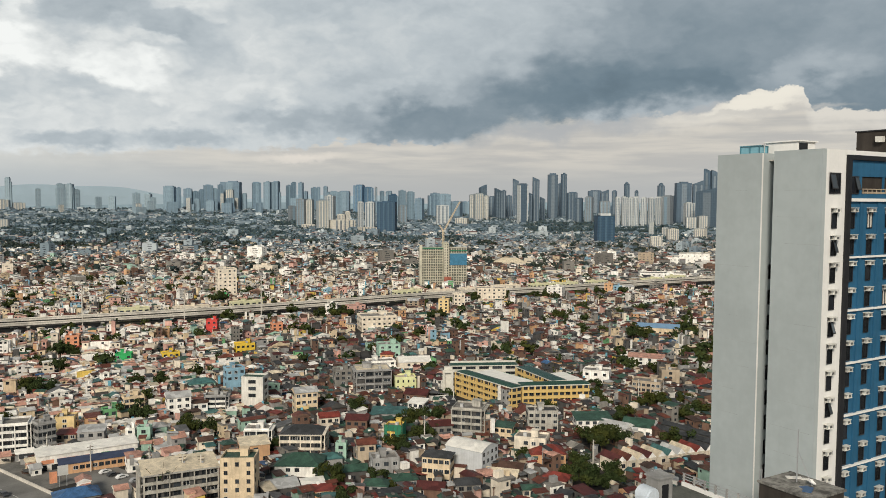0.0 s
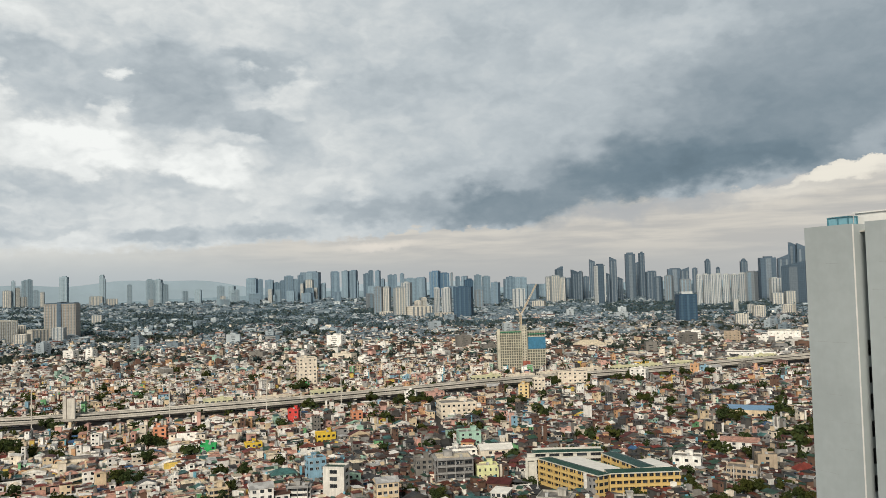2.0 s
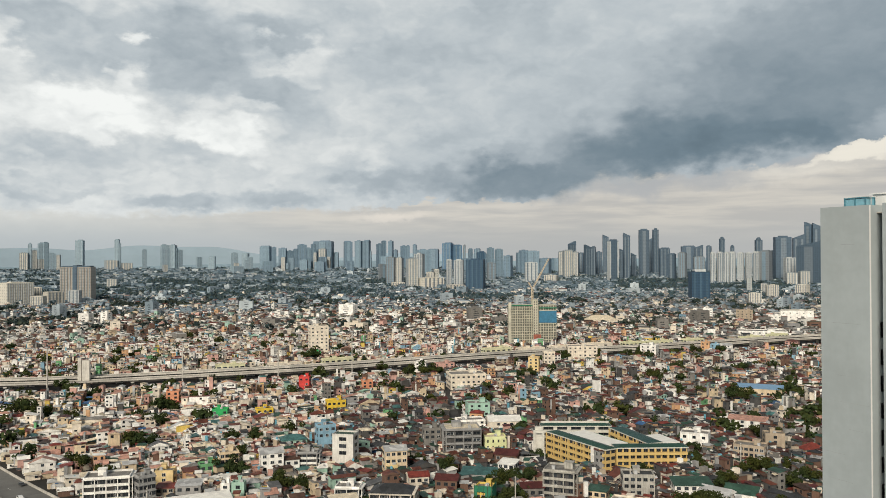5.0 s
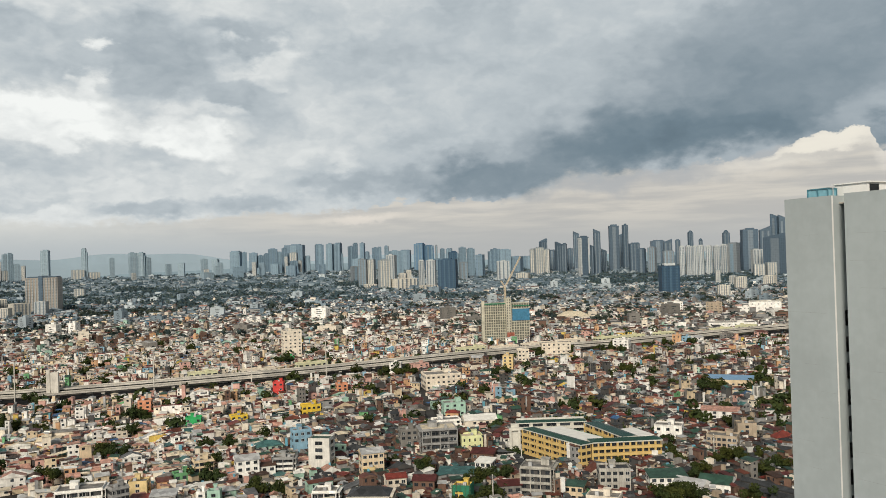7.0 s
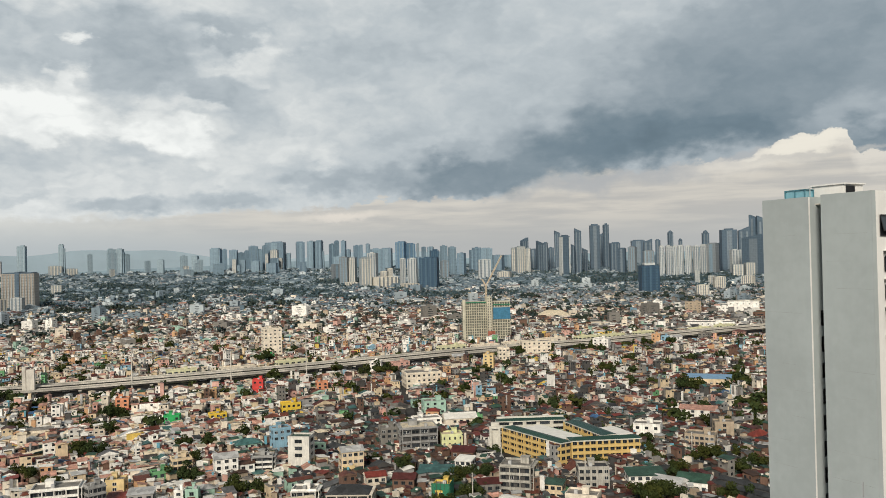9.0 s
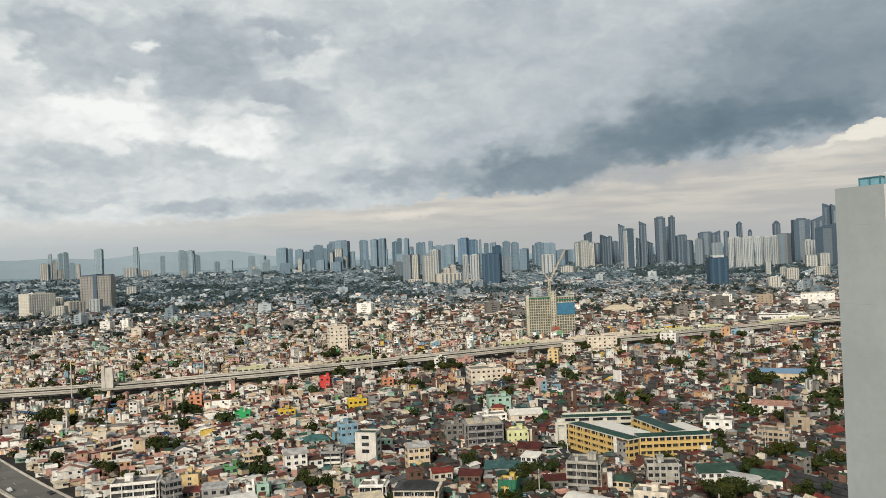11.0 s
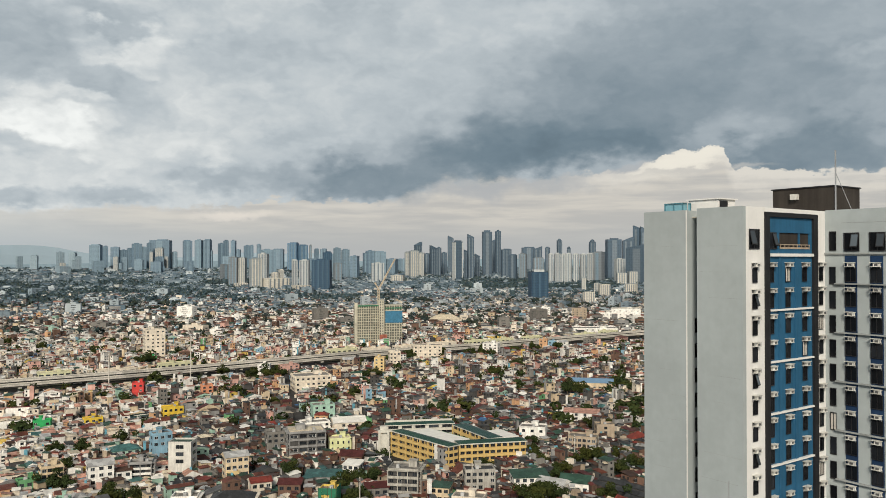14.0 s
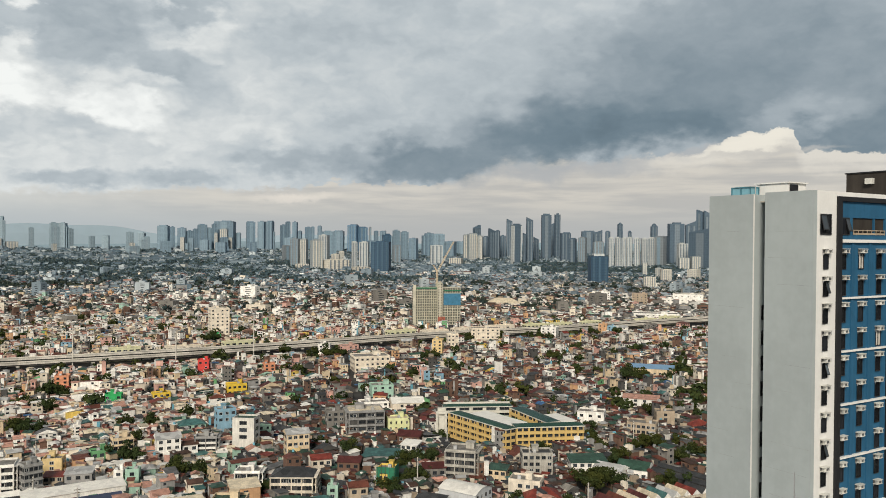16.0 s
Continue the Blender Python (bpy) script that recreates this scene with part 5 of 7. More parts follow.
building("house", "peach house with a beige sheet roof", -58.6, 292.7, 10.4, 8.3, 10.5, 21, "peach", "shed", "cream", 3, 3)
building("dormitory", "cream dormitory with rows of windows and a dark brown roof", -42.1, 305.6, 16.1, 11.3, 10.9, -2, "offwhite", "hip", "darkgrey", 4, 5, ww=2.4, balcony=True)
building("apartment_building", "cream and yellow apartment house with a stepped roof", -49.4, 364.9, 10.1, 8.1, 12.5, 20, "cream", "gable", "galvanised", 4, 4)
building("house", "mustard yellow house wing", -50.1, 360.8, 5.1, 4.6, 5.9, 20, PALE_YELLOW, "flat", "slab", 2, 3)
building("house", "narrow white house with bare walls", -115.5, 327.8, 3.9, 3.5, 5.7, -1, "white", "flat", "slab", 3, 1)
building("house", "house with a bright turquoise side wall", -108.7, 323.4, 5.2, 4.1, 7.4, 5, "mint", "flat", "teal", 3, 1)
building("apartment_building", "grey concrete apartment building with stains", -36.3, 411.1, 8.9, 8.0, 12.4, 15, "concrete", "flat", "slab", 5, 3)
building("apartment_building", "wide concrete building with long balconies and pale roof", -20.7, 408.7, 18.1, 14.5, 13.6, 11, "grey", "flat", "cream", 4, 4, ww=3.8, balcony=True)
building("house", "pale yellow-green house wrapped in a bamboo scaffold", -3.7, 408.7, 10.9, 8.7, 9.1, 9, PALE_LIME, "flat", "cream", 3, 4, ww=0.8)
building("warehouse", "shed with a dark red curved roof", 2.9, 384.7, 10.9, 8.8, 6.6, -16, "brown", "gable", "maroon", 2, 3, clutter=0)
building("house", "narrow white house with pink trim", 2.9, 356.2, 7.5, 6.8, 9.3, -22, "white", "shed", "white", 4, 3)
building("warehouse", "long low shed with a teal sheet roof", -9.5, 357.2, 16.8, 8.4, 4.6, -6, "grey", "shed", "teal", 1, 6, clutter=0)
building("scaffolded_building", "unfinished yellow building draped in green safety net", -6.6, 312.6, 6.7, 6.0, 10.9, -13, "yellow", "flat", "slab", 5, 3)
building("apartment_building", "bare grey concrete apartment block with deep window openings", 24.1, 326.8, 12.7, 11.4, 14.6, -16, WORN_PALE, "flat", "slab", 5, 4, ww=1.8, balcony=True)
building("warehouse", "big white warehouse with a pale pitched sheet roof", 22.0, 286.4, 15.5, 11.5, 11.0, -36, PALE_BLUE_GREY, "arch", "white", 4, 6, ww=1.0, clutter=0, blank=(0,))
building("apartment_building", "cream apartment house with a dark roof", 9.4, 278.3, 10.1, 7.1, 10.1, -16, "cream", "hip", "darkgrey", 3, 5)
building("apartment_building", "grey-white concrete apartment house", -9.9, 279.9, 9.6, 7.7, 8.8, 14, "grey", "flat", "slab", 3, 3)
building("house", "narrow teal-green tower house", -26.5, 296.5, 4.1, 3.3, 8.6, -5, "mint", "flat", "slab", 4, 1)
building("warehouse", "low shed with a cream sheet roof", 32.2, 275.3, 11.1, 8.9, 4.0, -19, "beige", "gable", "cream", 1, 4, clutter=0)
building("house", "house with pale green roof and cream walls", 39.0, 328.1, 7.8, 6.2, 6.2, -21, "cream", "shed", "green", 2, 3)
building("apartment_building", "grey stained apartment block beside the school", 55.9, 335.4, 12.7, 8.9, 10.8, -1, WORN_PALE, "flat", "darkgrey", 4, 5)
building("apartment_building", "white weathered apartment house", 46.3, 299.7, 12.1, 8.4, 10.0, -21, "offwhite", "flat", "slab", 3, 4)
building("house", "house with a broad red hipped roof and orange wall", 51.1, 295.3, 13.0, 10.4, 6.0, 0, "peach", "hip", "red", 2, 4)
building("house", "house with a weathered red roof", 50.1, 267.9, 8.9, 7.1, 5.5, -31, "offwhite", "hip", "red", 2, 3)
building("house", "white house with a green sheet roof", 77.9, 336.0, 15.5, 9.3, 7.3, 1, "white", "shed", "green", 3, 5)
building("house", "aqua-green house with white trim", -15.0, 499.9, 13.7, 11.0, 9.8, 12, "mint", "flat", "slab", 4, 3)
building("house", "house with a wide orange roof and walls", -14.7, 476.8, 7.8, 6.2, 8.2, -8, "peach", "hip", "red", 2, 2)
building("house", "plain white three-storey block", -69.4, 687.6, 10.0, 8.0, 10.8, -4, "white", "flat", "slab", 3, 2)
building("house", "plain white block beside the expressway", 150.0, 819.9, 16.1, 12.9, 12.0, -24, "white", "flat", "slab", 4, 3)
building("apartment_building", "cream concrete apartment rows", -27.4, 617.9, 27.6, 19.3, 11.3, 15, "offwhite", "flat", "slab", 3, 7, ledge=True)
building("house", "yellow tower house with a red upper storey", 28.5, 694.6, 9.0, 8.1, 14.0, -12, PALE_YELLOW, "flat", "red", 5, 2)
building("house", "white house with arched balconies", -18.4, 464.0, 16.0, 9.6, 6.4, 16, "white", "flat", "slab", 3, 4, ledge=True)
building("warehouse", "low hall with a pale curved roof", 1.0, 464.3, 18.5, 11.1, 6.6, 10, "offwhite", "gable", "white", 2, 5, clutter=0)
building("warehouse", "long shed with a light blue sheet roof", 184.0, 584.0, 31.0, 12.0, 7.4, -20, "cream", "shed", LIGHT_BLUE, 1, 8, clutter=0)
building("house", "white house with a faded red sheet roof", 141.9, 472.0, 20.9, 9.0, 7.0, -23, "white", "shed", "dusty red", 3, 4)
building("house", "bright orange painted low house", 217.8, 867.5, 9.0, 7.2, 10.3, -24, "peach", "flat", "slab", 3, 2)
building("house", "bright blue painted low house", 227.9, 867.6, 9.0, 7.2, 7.9, -25, "blue", "flat", "blue", 3, 2)
building("hall", "white hall with a green ribbed roof", 97.5, 332.0, 12.5, 10.5, 5.6, -28, "white", "gable", "green", 1, 4, clutter=0)
building("hall", "pale rendered hall with a weathered sheet roof", 86.5, 329.0, 12.0, 8.0, 6.0, -40, "white", "gable", "galvanised", 1, 3, clutter=0)
building("long_shed", "long low shed under a dark weathered roof", 113.5, 320.0, 29.0, 4.6, 4.4, -55, "darkgrey", "gable", "darkgrey", 1, 8, clutter=0)
building("long_shed", "long low shed under a dark weathered roof", 119.0, 325.5, 29.0, 4.6, 4.4, -55, "darkgrey", "gable", "darkgrey", 1, 8, clutter=0)
building("house", "tan brick house with many windows", 122.3, 403.0, 14.4, 10.1, 7.9, -27, "beige", "flat", "slab", 3, 6)
building("house", "white house with pale arches", 100.3, 422.6, 14.0, 9.8, 9.4, -21, "white", "flat", "slab", 3, 3)
building("house", "beige block with a bare side wall", 139.3, 420.9, 9.5, 7.6, 9.8, -6, "beige", "flat", "slab", 4, 1)
building("house", "bright red painted house", -149.8, 599.6, 8.0, 7.2, 10.2, 4, RED, "flat", RED, 3, 2)
building("house", "bright orange tower house", -223.2, 528.8, 8.5, 7.7, 10.3, 13, ORANGE, "flat", "slab", 4, 2)
building("house", "bright green painted house", -175.7, 488.3, 9.3, 6.5, 6.0, 10, GREEN, "flat", GREEN, 2, 3)
building("house", "bright yellow house with a flat top", -109.5, 520.8, 12.4, 7.4, 6.5, 22, YELLOW, "flat", YELLOW, 2, 4)
building("house", "yellow fronted low house", -150.9, 498.4, 10.5, 6.3, 4.8, 27, YELLOW, "flat", "slab", 2, 3)
building("house", "orange painted house with flat roof", -101.9, 599.4, 8.4, 6.7, 7.6, 20, ORANGE, "flat", "slab", 3, 2)
building("apartment_building", "tall cream apartment block above the low houses", -192.1, 827.5, 18.8, 16.9, 29.3, 23, "offwhite", "flat", "slab", 8, 4)
building("house", "small bright green building", -185.3, 793.3, 6.1, 5.5, 5.8, 23, GREEN, "flat", "slab", 2, 2)
building("church_tower", "white tower under a small blue dome", -120.6, 451.8, 4.1, 3.7, 6.5, 25, "white", "flat", "blue", 3, 1, clutter=0)
building("apartment_building", "grey concrete house rows by the expressway", 43.7, 738.6, 10.2, 8.2, 13.9, 7, "offwhite", "flat", "slab", 4, 3, ledge=True)
building("apartment_building", "pale apartment rows with balconies", 79.1, 793.2, 28.7, 14.4, 13.8, 4, "offwhite", "flat", "slab", 4, 6, ledge=True)
building("apartment_building", "white low apartment rows by the expressway", 319.8, 1004.1, 56.3, 28.2, 10.5, -12, "white", "flat", "slab", 3, 8)
building("house", "narrow brown and white house", -162.9, 402.8, 3.2, 2.9, 6.6, 32, "white", "flat", "brown", 4, 1)
building("warehouse", "dark shed with a pale glazed roof", -43.2, 263.3, 9.8, 6.8, 5.0, 19, "darkgrey", "shed", "galvanised", 1, 4, clutter=0)

building("house", "white house under dark green hipped roofs", -40.2, 284.8, 16.0, 12.8, 6.1, -4, "white", "hip", "green", 2, 5)
building("warehouse", "low shed with a dark teal roof", -30.5, 292.4, 8.3, 6.6, 5.1, 16, "grey", "hip", "teal", 1, 3, clutter=0)
building("house", "tan house with brown gabled roof", -17.2, 291.7, 6.7, 6.0, 10.6, 13, "beige", "gable", "rust", 3, 2)
building("house", "low white house with a pale sheet roof", -33.3, 264.1, 7.4, 5.2, 5.4, 17, "white", "shed", "white", 2, 3)
building("house", "orange house with a red sheet roof", -29.4, 259.7, 5.9, 4.7, 4.9, 16, "peach", "shed", "red", 2, 2)
building("house", "grey house with a dark green hipped roof", -11.9, 264.4, 8.2, 6.6, 5.0, -7, "grey", "hip", "green", 2, 3)
building("house", "concrete house with a dark green roof", -2.5, 268.1, 8.0, 6.4, 5.5, 11, "concrete", "hip", "green", 2, 3)
building("house", "brown house with a maroon pitched roof", 6.7, 260.8, 8.9, 7.1, 5.1, -11, "brown", "gable", "maroon", 2, 3)
building("house", "grey house with a dark slate roof", 18.8, 263.7, 8.1, 6.5, 5.4, 8, "concrete", "hip", "darkgrey", 2, 3)
building("house", "concrete house with a brown sheet roof", 36.0, 278.4, 8.4, 6.8, 5.7, -21, "concrete", "gable", "brown", 2, 3)
building("house", "white house with a green roof", 40.0, 258.7, 6.2, 5.0, 5.1, 1, "offwhite", "hip", "green", 2, 3)
building("long_shed", "long dark green roofed shed", -24.6, 278.9, 16.8, 6.7, 4.8, 13, "darkgrey", "gable", "green", 1, 5, clutter=0)
building("house", "grey house with a maroon roof", 11.7, 324.5, 9.1, 7.3, 8.2, 8, "concrete", "gable", "maroon", 2, 3)
building("house", "brown house with a dark red roof", -23.0, 337.1, 9.3, 7.4, 7.3, -8, "brown", "gable", "maroon", 2, 3)
building("house", "house with a red pitched roof", -36.3, 342.6, 8.5, 6.8, 6.9, 18, "offwhite", "gable", "red", 2, 3)

# pale yellow-green rows of flats that line the far side of the expressway
ROW_TINT = weathered("pale_yellow_green_paint", (0.63, 0.62, 0.40), grime=0.3, streak=0.3)
acc = 0.0
rows_rnd = random.Random(6)
for (x0, y0), (x1, y1) in zip(EXPRESSWAY[:-1], EXPRESSWAY[1:]):
    seg = math.hypot(x1 - x0, y1 - y0)
    acc += seg
    if acc > 35 and -290 < x1 < 420:
        acc = 0.0
        tx_, ty_ = (x1 - x0) / seg, (y1 - y0) / seg
        off = rows_rnd.uniform(21, 25)
        if rows_rnd.random() < 0.75:
            building("row_of_flats", "pale yellow-green row of flats along the expressway", x1 - ty_ * off, y1 + tx_ * off, rows_rnd.uniform(24, 31), 9.5, rows_rnd.uniform(8.0, 11.0), math.degrees(math.atan2(ty_, tx_)), ROW_TINT if rows_rnd.random() < 0.7 else "offwhite", "flat", "cream", 3, 5, ww=3.2, wh=1.3, clutter=1, group="expressway rows")
# mixed houses and blocks that hide the near side of the expressway
acc = 0.0
for (x0, y0), (x1, y1) in zip(EXPRESSWAY[:-1], EXPRESSWAY[1:]):
    seg = math.hypot(x1 - x0, y1 - y0)
    acc += seg
    if acc > 44 and -70 < x1 < 420:
        acc = rows_rnd.uniform(-14, 6)
        tx_, ty_ = (x1 - x0) / seg, (y1 - y0) / seg
        off = -rows_rnd.uniform(20, 25)
        tint, word = rows_rnd.choice((("white", "white"), ("offwhite", "cream-white"), ("concrete", "bare concrete"), ("beige", "tan"), ("white", "white"), ("pink", "faded pink")))
        building("house", f"{word} multi-storey house beside the expressway", x1 - ty_ * off, y1 + tx_ * off, rows_rnd.uniform(9, 16), 9.0, rows_rnd.uniform(5.5, 9.0), math.degrees(math.atan2(ty_, tx_)) + rows_rnd.uniform(-14, 14), tint, rows_rnd.choice(("flat", "gable", "shed")), rows_rnd.choice(("rust", "galvanised", "grey")), 3, 3, ww=2.0, clutter=1)
building("warehouse", "big plain white block beyond the expressway", 451.0, 1250.0, 46.0, 22.0, 19.0, -20, "white", "flat", "slab", 3, 5, clutter=1)
building("warehouse", "white block with a stepped top beyond the expressway", 412.0, 1236.0, 22.0, 18.0, 13.0, -20, "white", "flat", "slab", 3, 4, clutter=1)
building("apartment_building", "tan block with bare walls beyond the expressway", 376.0, 1262.0, 24.0, 16.0, 19.0, -17, "beige", "flat", "slab", 5, 4, clutter=1)
building("apartment_building", "white apartment block beyond the expressway", 330.0, 1330.0, 30.0, 15.0, 17.0, -14, "white", "flat", "slab", 5, 6, clutter=1)
building("hall", "wide low hall with a pale shallow roof", 152.0, 1230.0, 48.0, 28.0, 7.0, -7, "offwhite", "hip", "cream", 1, 8, clutter=0)
# ---- school round a courtyard ----
SCHOOL = weathered("school_yellow", (0.63, 0.45, 0.175), grime=0.15, scale=0.2, streak=0.3, vary=0.0)
SCHOOL_GREEN = weathered("school_green_roof", (0.022, 0.07, 0.05), rough=0.5, grime=0.3, ribs=1.5, vary=0.0)
SCHOOL_WHITE = weathered("school_white", (0.62, 0.60, 0.53), grime=0.2, vary=0.0)
COURT_WHITE = weathered("court_roof_white", (0.82, 0.80, 0.74), grime=0.12, vary=0.0)
SCHOOL_BLUE = weathered("school_slate_roof", (0.030, 0.078, 0.070), rough=0.5, grime=0.3, ribs=1.5, vary=0.0)
sch = thing("school_building", "four-storey yellow school with green roofs round a courtyard", "school", 46.1, 360.5, 0, 0)
for q in ((36, 392, 19), (68, 386, 15), (55, 398, 24), (72, 398, 18), (30, 412, 14), (56, 382, 13), (20, 408, 7)):
    reserve(*q)


def school_wing(x, y, length, depth, rot, floors, roof, cols, wall=SCHOOL, fh=2.98):
    """A wing whose front left corner stands at (x, y): walls, open corridors, piers, hipped roof."""
    m = pose(x, y, 0, 0, 0, rot)
    h = floors * fh
    w = part("wing", box_mesh("wing", wall, (length / 2, depth / 2, 0, h, length, depth)), sch, "", m)
    b = Batch([roof])
    gables(b, length / 2, depth / 2, h + 0.5, depth * 0.13, length + 1.2, depth + 1.2, 0, 0.9, 0, 0)
    part("roof", b.mesh("roof"), w)
    part("eave_band", box_mesh("eave_band", SCHOOL_WHITE, (length / 2, depth / 2, h, h + 0.5, length + 1.4, depth + 1.4)), w, "white eaves band")
    for f in range(floors):
        part("corridor_wall", box_mesh("corridor_wall", wall, (length / 2, -0.55, f * fh, f * fh + 1.15, length + 0.2, 1.0)), w)
        for i in range(cols):
            u = (i + 0.5) / cols * length
            part("window", WIN_DARK, w, "", pose(u, -0.02, f * fh + 2.1) @ Matrix.Diagonal((length / cols * 0.74, 1, 1.5, 1)))
        for i in range(max(2, int(depth / 4))):
            n = max(2, int(depth / 4))
            part("window", WIN_DARK, w, "", pose(length + 0.02, (i + 0.5) / n * depth, f * fh + 2.0, 0, 0, 90) @ Matrix.Diagonal((2.2, 1, 1.5, 1)))
            part("window", WIN_DARK, w, "", pose(-0.02, (i + 0.5) / n * depth, f * fh + 2.0, 0, 0, -90) @ Matrix.Diagonal((2.2, 1, 1.5, 1)))
    for i in range(0, cols + 1, 2):
        part("pier", box_mesh("pier", wall, (i / cols * length, -0.9, 0, h, 0.6, 0.5)), w)
    return w


school_wing(-22.8, 46.5, 44.0, 6.0, -57, 4, SCHOOL_GREEN, 15)
school_wing(6.8, 13.6, 33.0, 7.0, 6, 4, SCHOOL_GREEN, 11)
school_wing(10.2, 57.5, 36.0, 7.0, -69, 4, SCHOOL_BLUE, 8)
school_wing(-25.3, 60.5, 36.0, 6.0, 3, 4, SCHOOL_GREEN, 5, SCHOOL_WHITE)
part("court_roof", box_mesh("court_roof", COURT_WHITE, (-0.4, 35.5, 11.6, 12.0, 13, 32, 33)), sch, "broad white court roof")
part("court_roof", box_mesh("court_roof", COURT_WHITE, (31.0, 36.5, 11.4, 11.8, 11, 18, 21)), sch, "broad white court roof")
part("back_parapet", box_mesh("back_parapet", SCHOOL_WHITE, (-7.4, 67.5, 11.8, 13.6, 36, 0.6, 3)), sch, "white back parapet")
part("court_floor", box_mesh("court_floor", CONCRETE, (12, 40, 0.0, 0.15, 30, 30, 22)), sch)
part("court_post", box_mesh("court_post", CONCRETE, (-0.4, 35.5, 0, 11.6, 1, 1), (31.0, 36.5, 0, 11.4, 1, 1)), sch)
part("green_terrace", box_mesh("green_terrace", WALL["green"], (6.8, 40, 10.6, 10.9, 3.5, 24, 33), (6.8, 40, 0.1, 10.6, 1, 1)), sch)
# white stair tower with a frame at the school's far corner
part("stair_tower", box_mesh("stair_tower", SCHOOL_WHITE, (-29.6, 46, 0, 13.0, 1.2, 1.2), (-25.2, 46, 0, 13.0, 1.2, 1.2), (-27.4, 46, 11.6, 13.0, 3.2, 1.2), (-27.4, 48, 0, 14.6, 3.8, 2.5)), sch, "white framed stair tower")

# ---- the tall unfinished building with its crane ----
SITE_CREAM = weathered("site_cream_render", (0.56, 0.53, 0.42), grime=0.3, scale=0.1, vary=0.0)
NET_BLUE = weathered("blue_site_net", (0.06, 0.20, 0.32), rough=0.9, grime=0.3, vary=0.0)
NET_GREEN = weathered("green_site_net", (0.035, 0.20, 0.115), rough=0.9, grime=0.3, vary=0.0)
CRANE = plain("crane_paint", (0.60, 0.50, 0.36), 0.5)
cons = thing("unfinished_building", "tall cream building under construction with open floors and blue netting", "building", 36.0, 912.0, 0, 6)
reserve(36, 918, 34)
core_mat = weathered("site_grey_green", (0.17, 0.175, 0.145), grime=0.4, scale=0.2, vary=0.0)
part("body", box_mesh("body", core_mat, (-13.0, 9.0, 0, 47.0, 27.0, 16.0), (16.0, 9.0, 0, 46.0, 22.0, 16.0)), cons)
for f in range(16):
    z = 1.5 + f * 3.0
    part("floor_slab", box_mesh("floor_slab", SITE_CREAM, (-13.0, 8.6, z, z + 0.7, 28.0, 18.2), (16.0, 8.6, z, z + 0.7, 22.6, 18.0)), cons)
for i in range(10):
    part("column", box_mesh("column", SITE_CREAM, (-25.0 + i * 2.65, 0.4, 0, 48.0, 0.7, 1.2)), cons)
for i in range(8):
    part("column", box_mesh("column", SITE_CREAM, (6.6 + i * 2.9, 0.4, 0, 46.5, 0.7, 1.2)), cons)
part("stair_core", box_mesh("stair_core", SITE_CREAM, (3.0, -1.0, 0, 53.0, 5.6, 4.0), (-26.0, 0.0, 0, 50.0, 3.2, 4.0), (3.0, 7.0, 46, 53, 6.5, 9)), cons, "cream stair core")
for f in range(17):
    for u in (1.6, 4.4):
        part("core_opening", box_mesh("core_opening", PANE, (u, -3.02, 2.0 + f * 3.0, 3.6 + f * 3.0, 0.9, 0.08)), cons)
part("site_net", box_mesh("site_net", NET_BLUE, (17.5, -0.5, 27.0, 40.5, 20.0, 0.15)), cons, "torn blue safety net")
part("site_net", box_mesh("site_net", NET_GREEN, (17.5, -0.52, 43.2, 44.4, 20.0, 0.15), (-13.0, -0.52, 46.0, 47.4, 26.0, 0.15)), cons, "green safety net")
part("hoist", box_mesh("hoist", weathered("hoist_red", (0.36, 0.12, 0.08)), (4.5, -5.0, 0, 14.0, 8.0, 3.0)), cons, "red hoist enclosure")
crane = thing("tower_crane", "pale orange luffing tower crane above the unfinished building", "crane", 36.0, 916.0, 53.0, 6)


def lattice(name, a, b, r, bars):
    """A square lattice girder between two points."""
    a, b = Vector(a), Vector(b)
    ax = (b - a).normalized()
    s1 = ax.cross(Vector((0, 1, 0.01))).normalized() * r
    s2 = ax.cross(s1).normalized() * r
    bb = Batch([CRANE])
    made = []
    for k in range(4):
        o = (s1 if k % 2 else -s1) + (s2 if k > 1 else -s2)
        made.append((a + o, b + o))
    for i in range(bars):
        p, q = a.lerp(b, i / bars), a.lerp(b, (i + 1) / bars)
        made += [(p + s1 + s2, q - s1 + s2), (p - s1 - s2, q + s1 - s2), (p + s1 - s2, q + s1 + s2), (p - s1 + s2, q - s1 - s2)]
    verts, n = [], 0
    for p, q in made:
        d = (q - p).normalized()
        u = d.cross(Vector((0.3, 0.5, 0.8))).normalized() * 0.17
        w = d.cross(u).normalized() * 0.17
        bb.put(np.array([[p - u - w, p + u - w, p + u + w, p - u + w, q - u - w, q + u - w, q + u + w, q - u + w]]), BOX_Q, 0)
    return part(name, bb.mesh(name), crane)


lattice("mast", (0, 0, -1.0), (0, 0, 13), 0.9, 8)
lattice("jib", (0.5, 0, 13), (19, 0, 47), 0.6, 16)
lattice("back_frame", (0, 0, 13), (-4.5, 0, 20), 0.5, 4)
part("counterweight", box_mesh("counterweight", CONCRETE, (-4.0, 0, 12.0, 14.0, 3.0, 2.0)), crane)
part("cab", box_mesh("cab", FRAME, (1.4, -1.6, 12.5, 14.5, 1.6, 1.6)), crane)

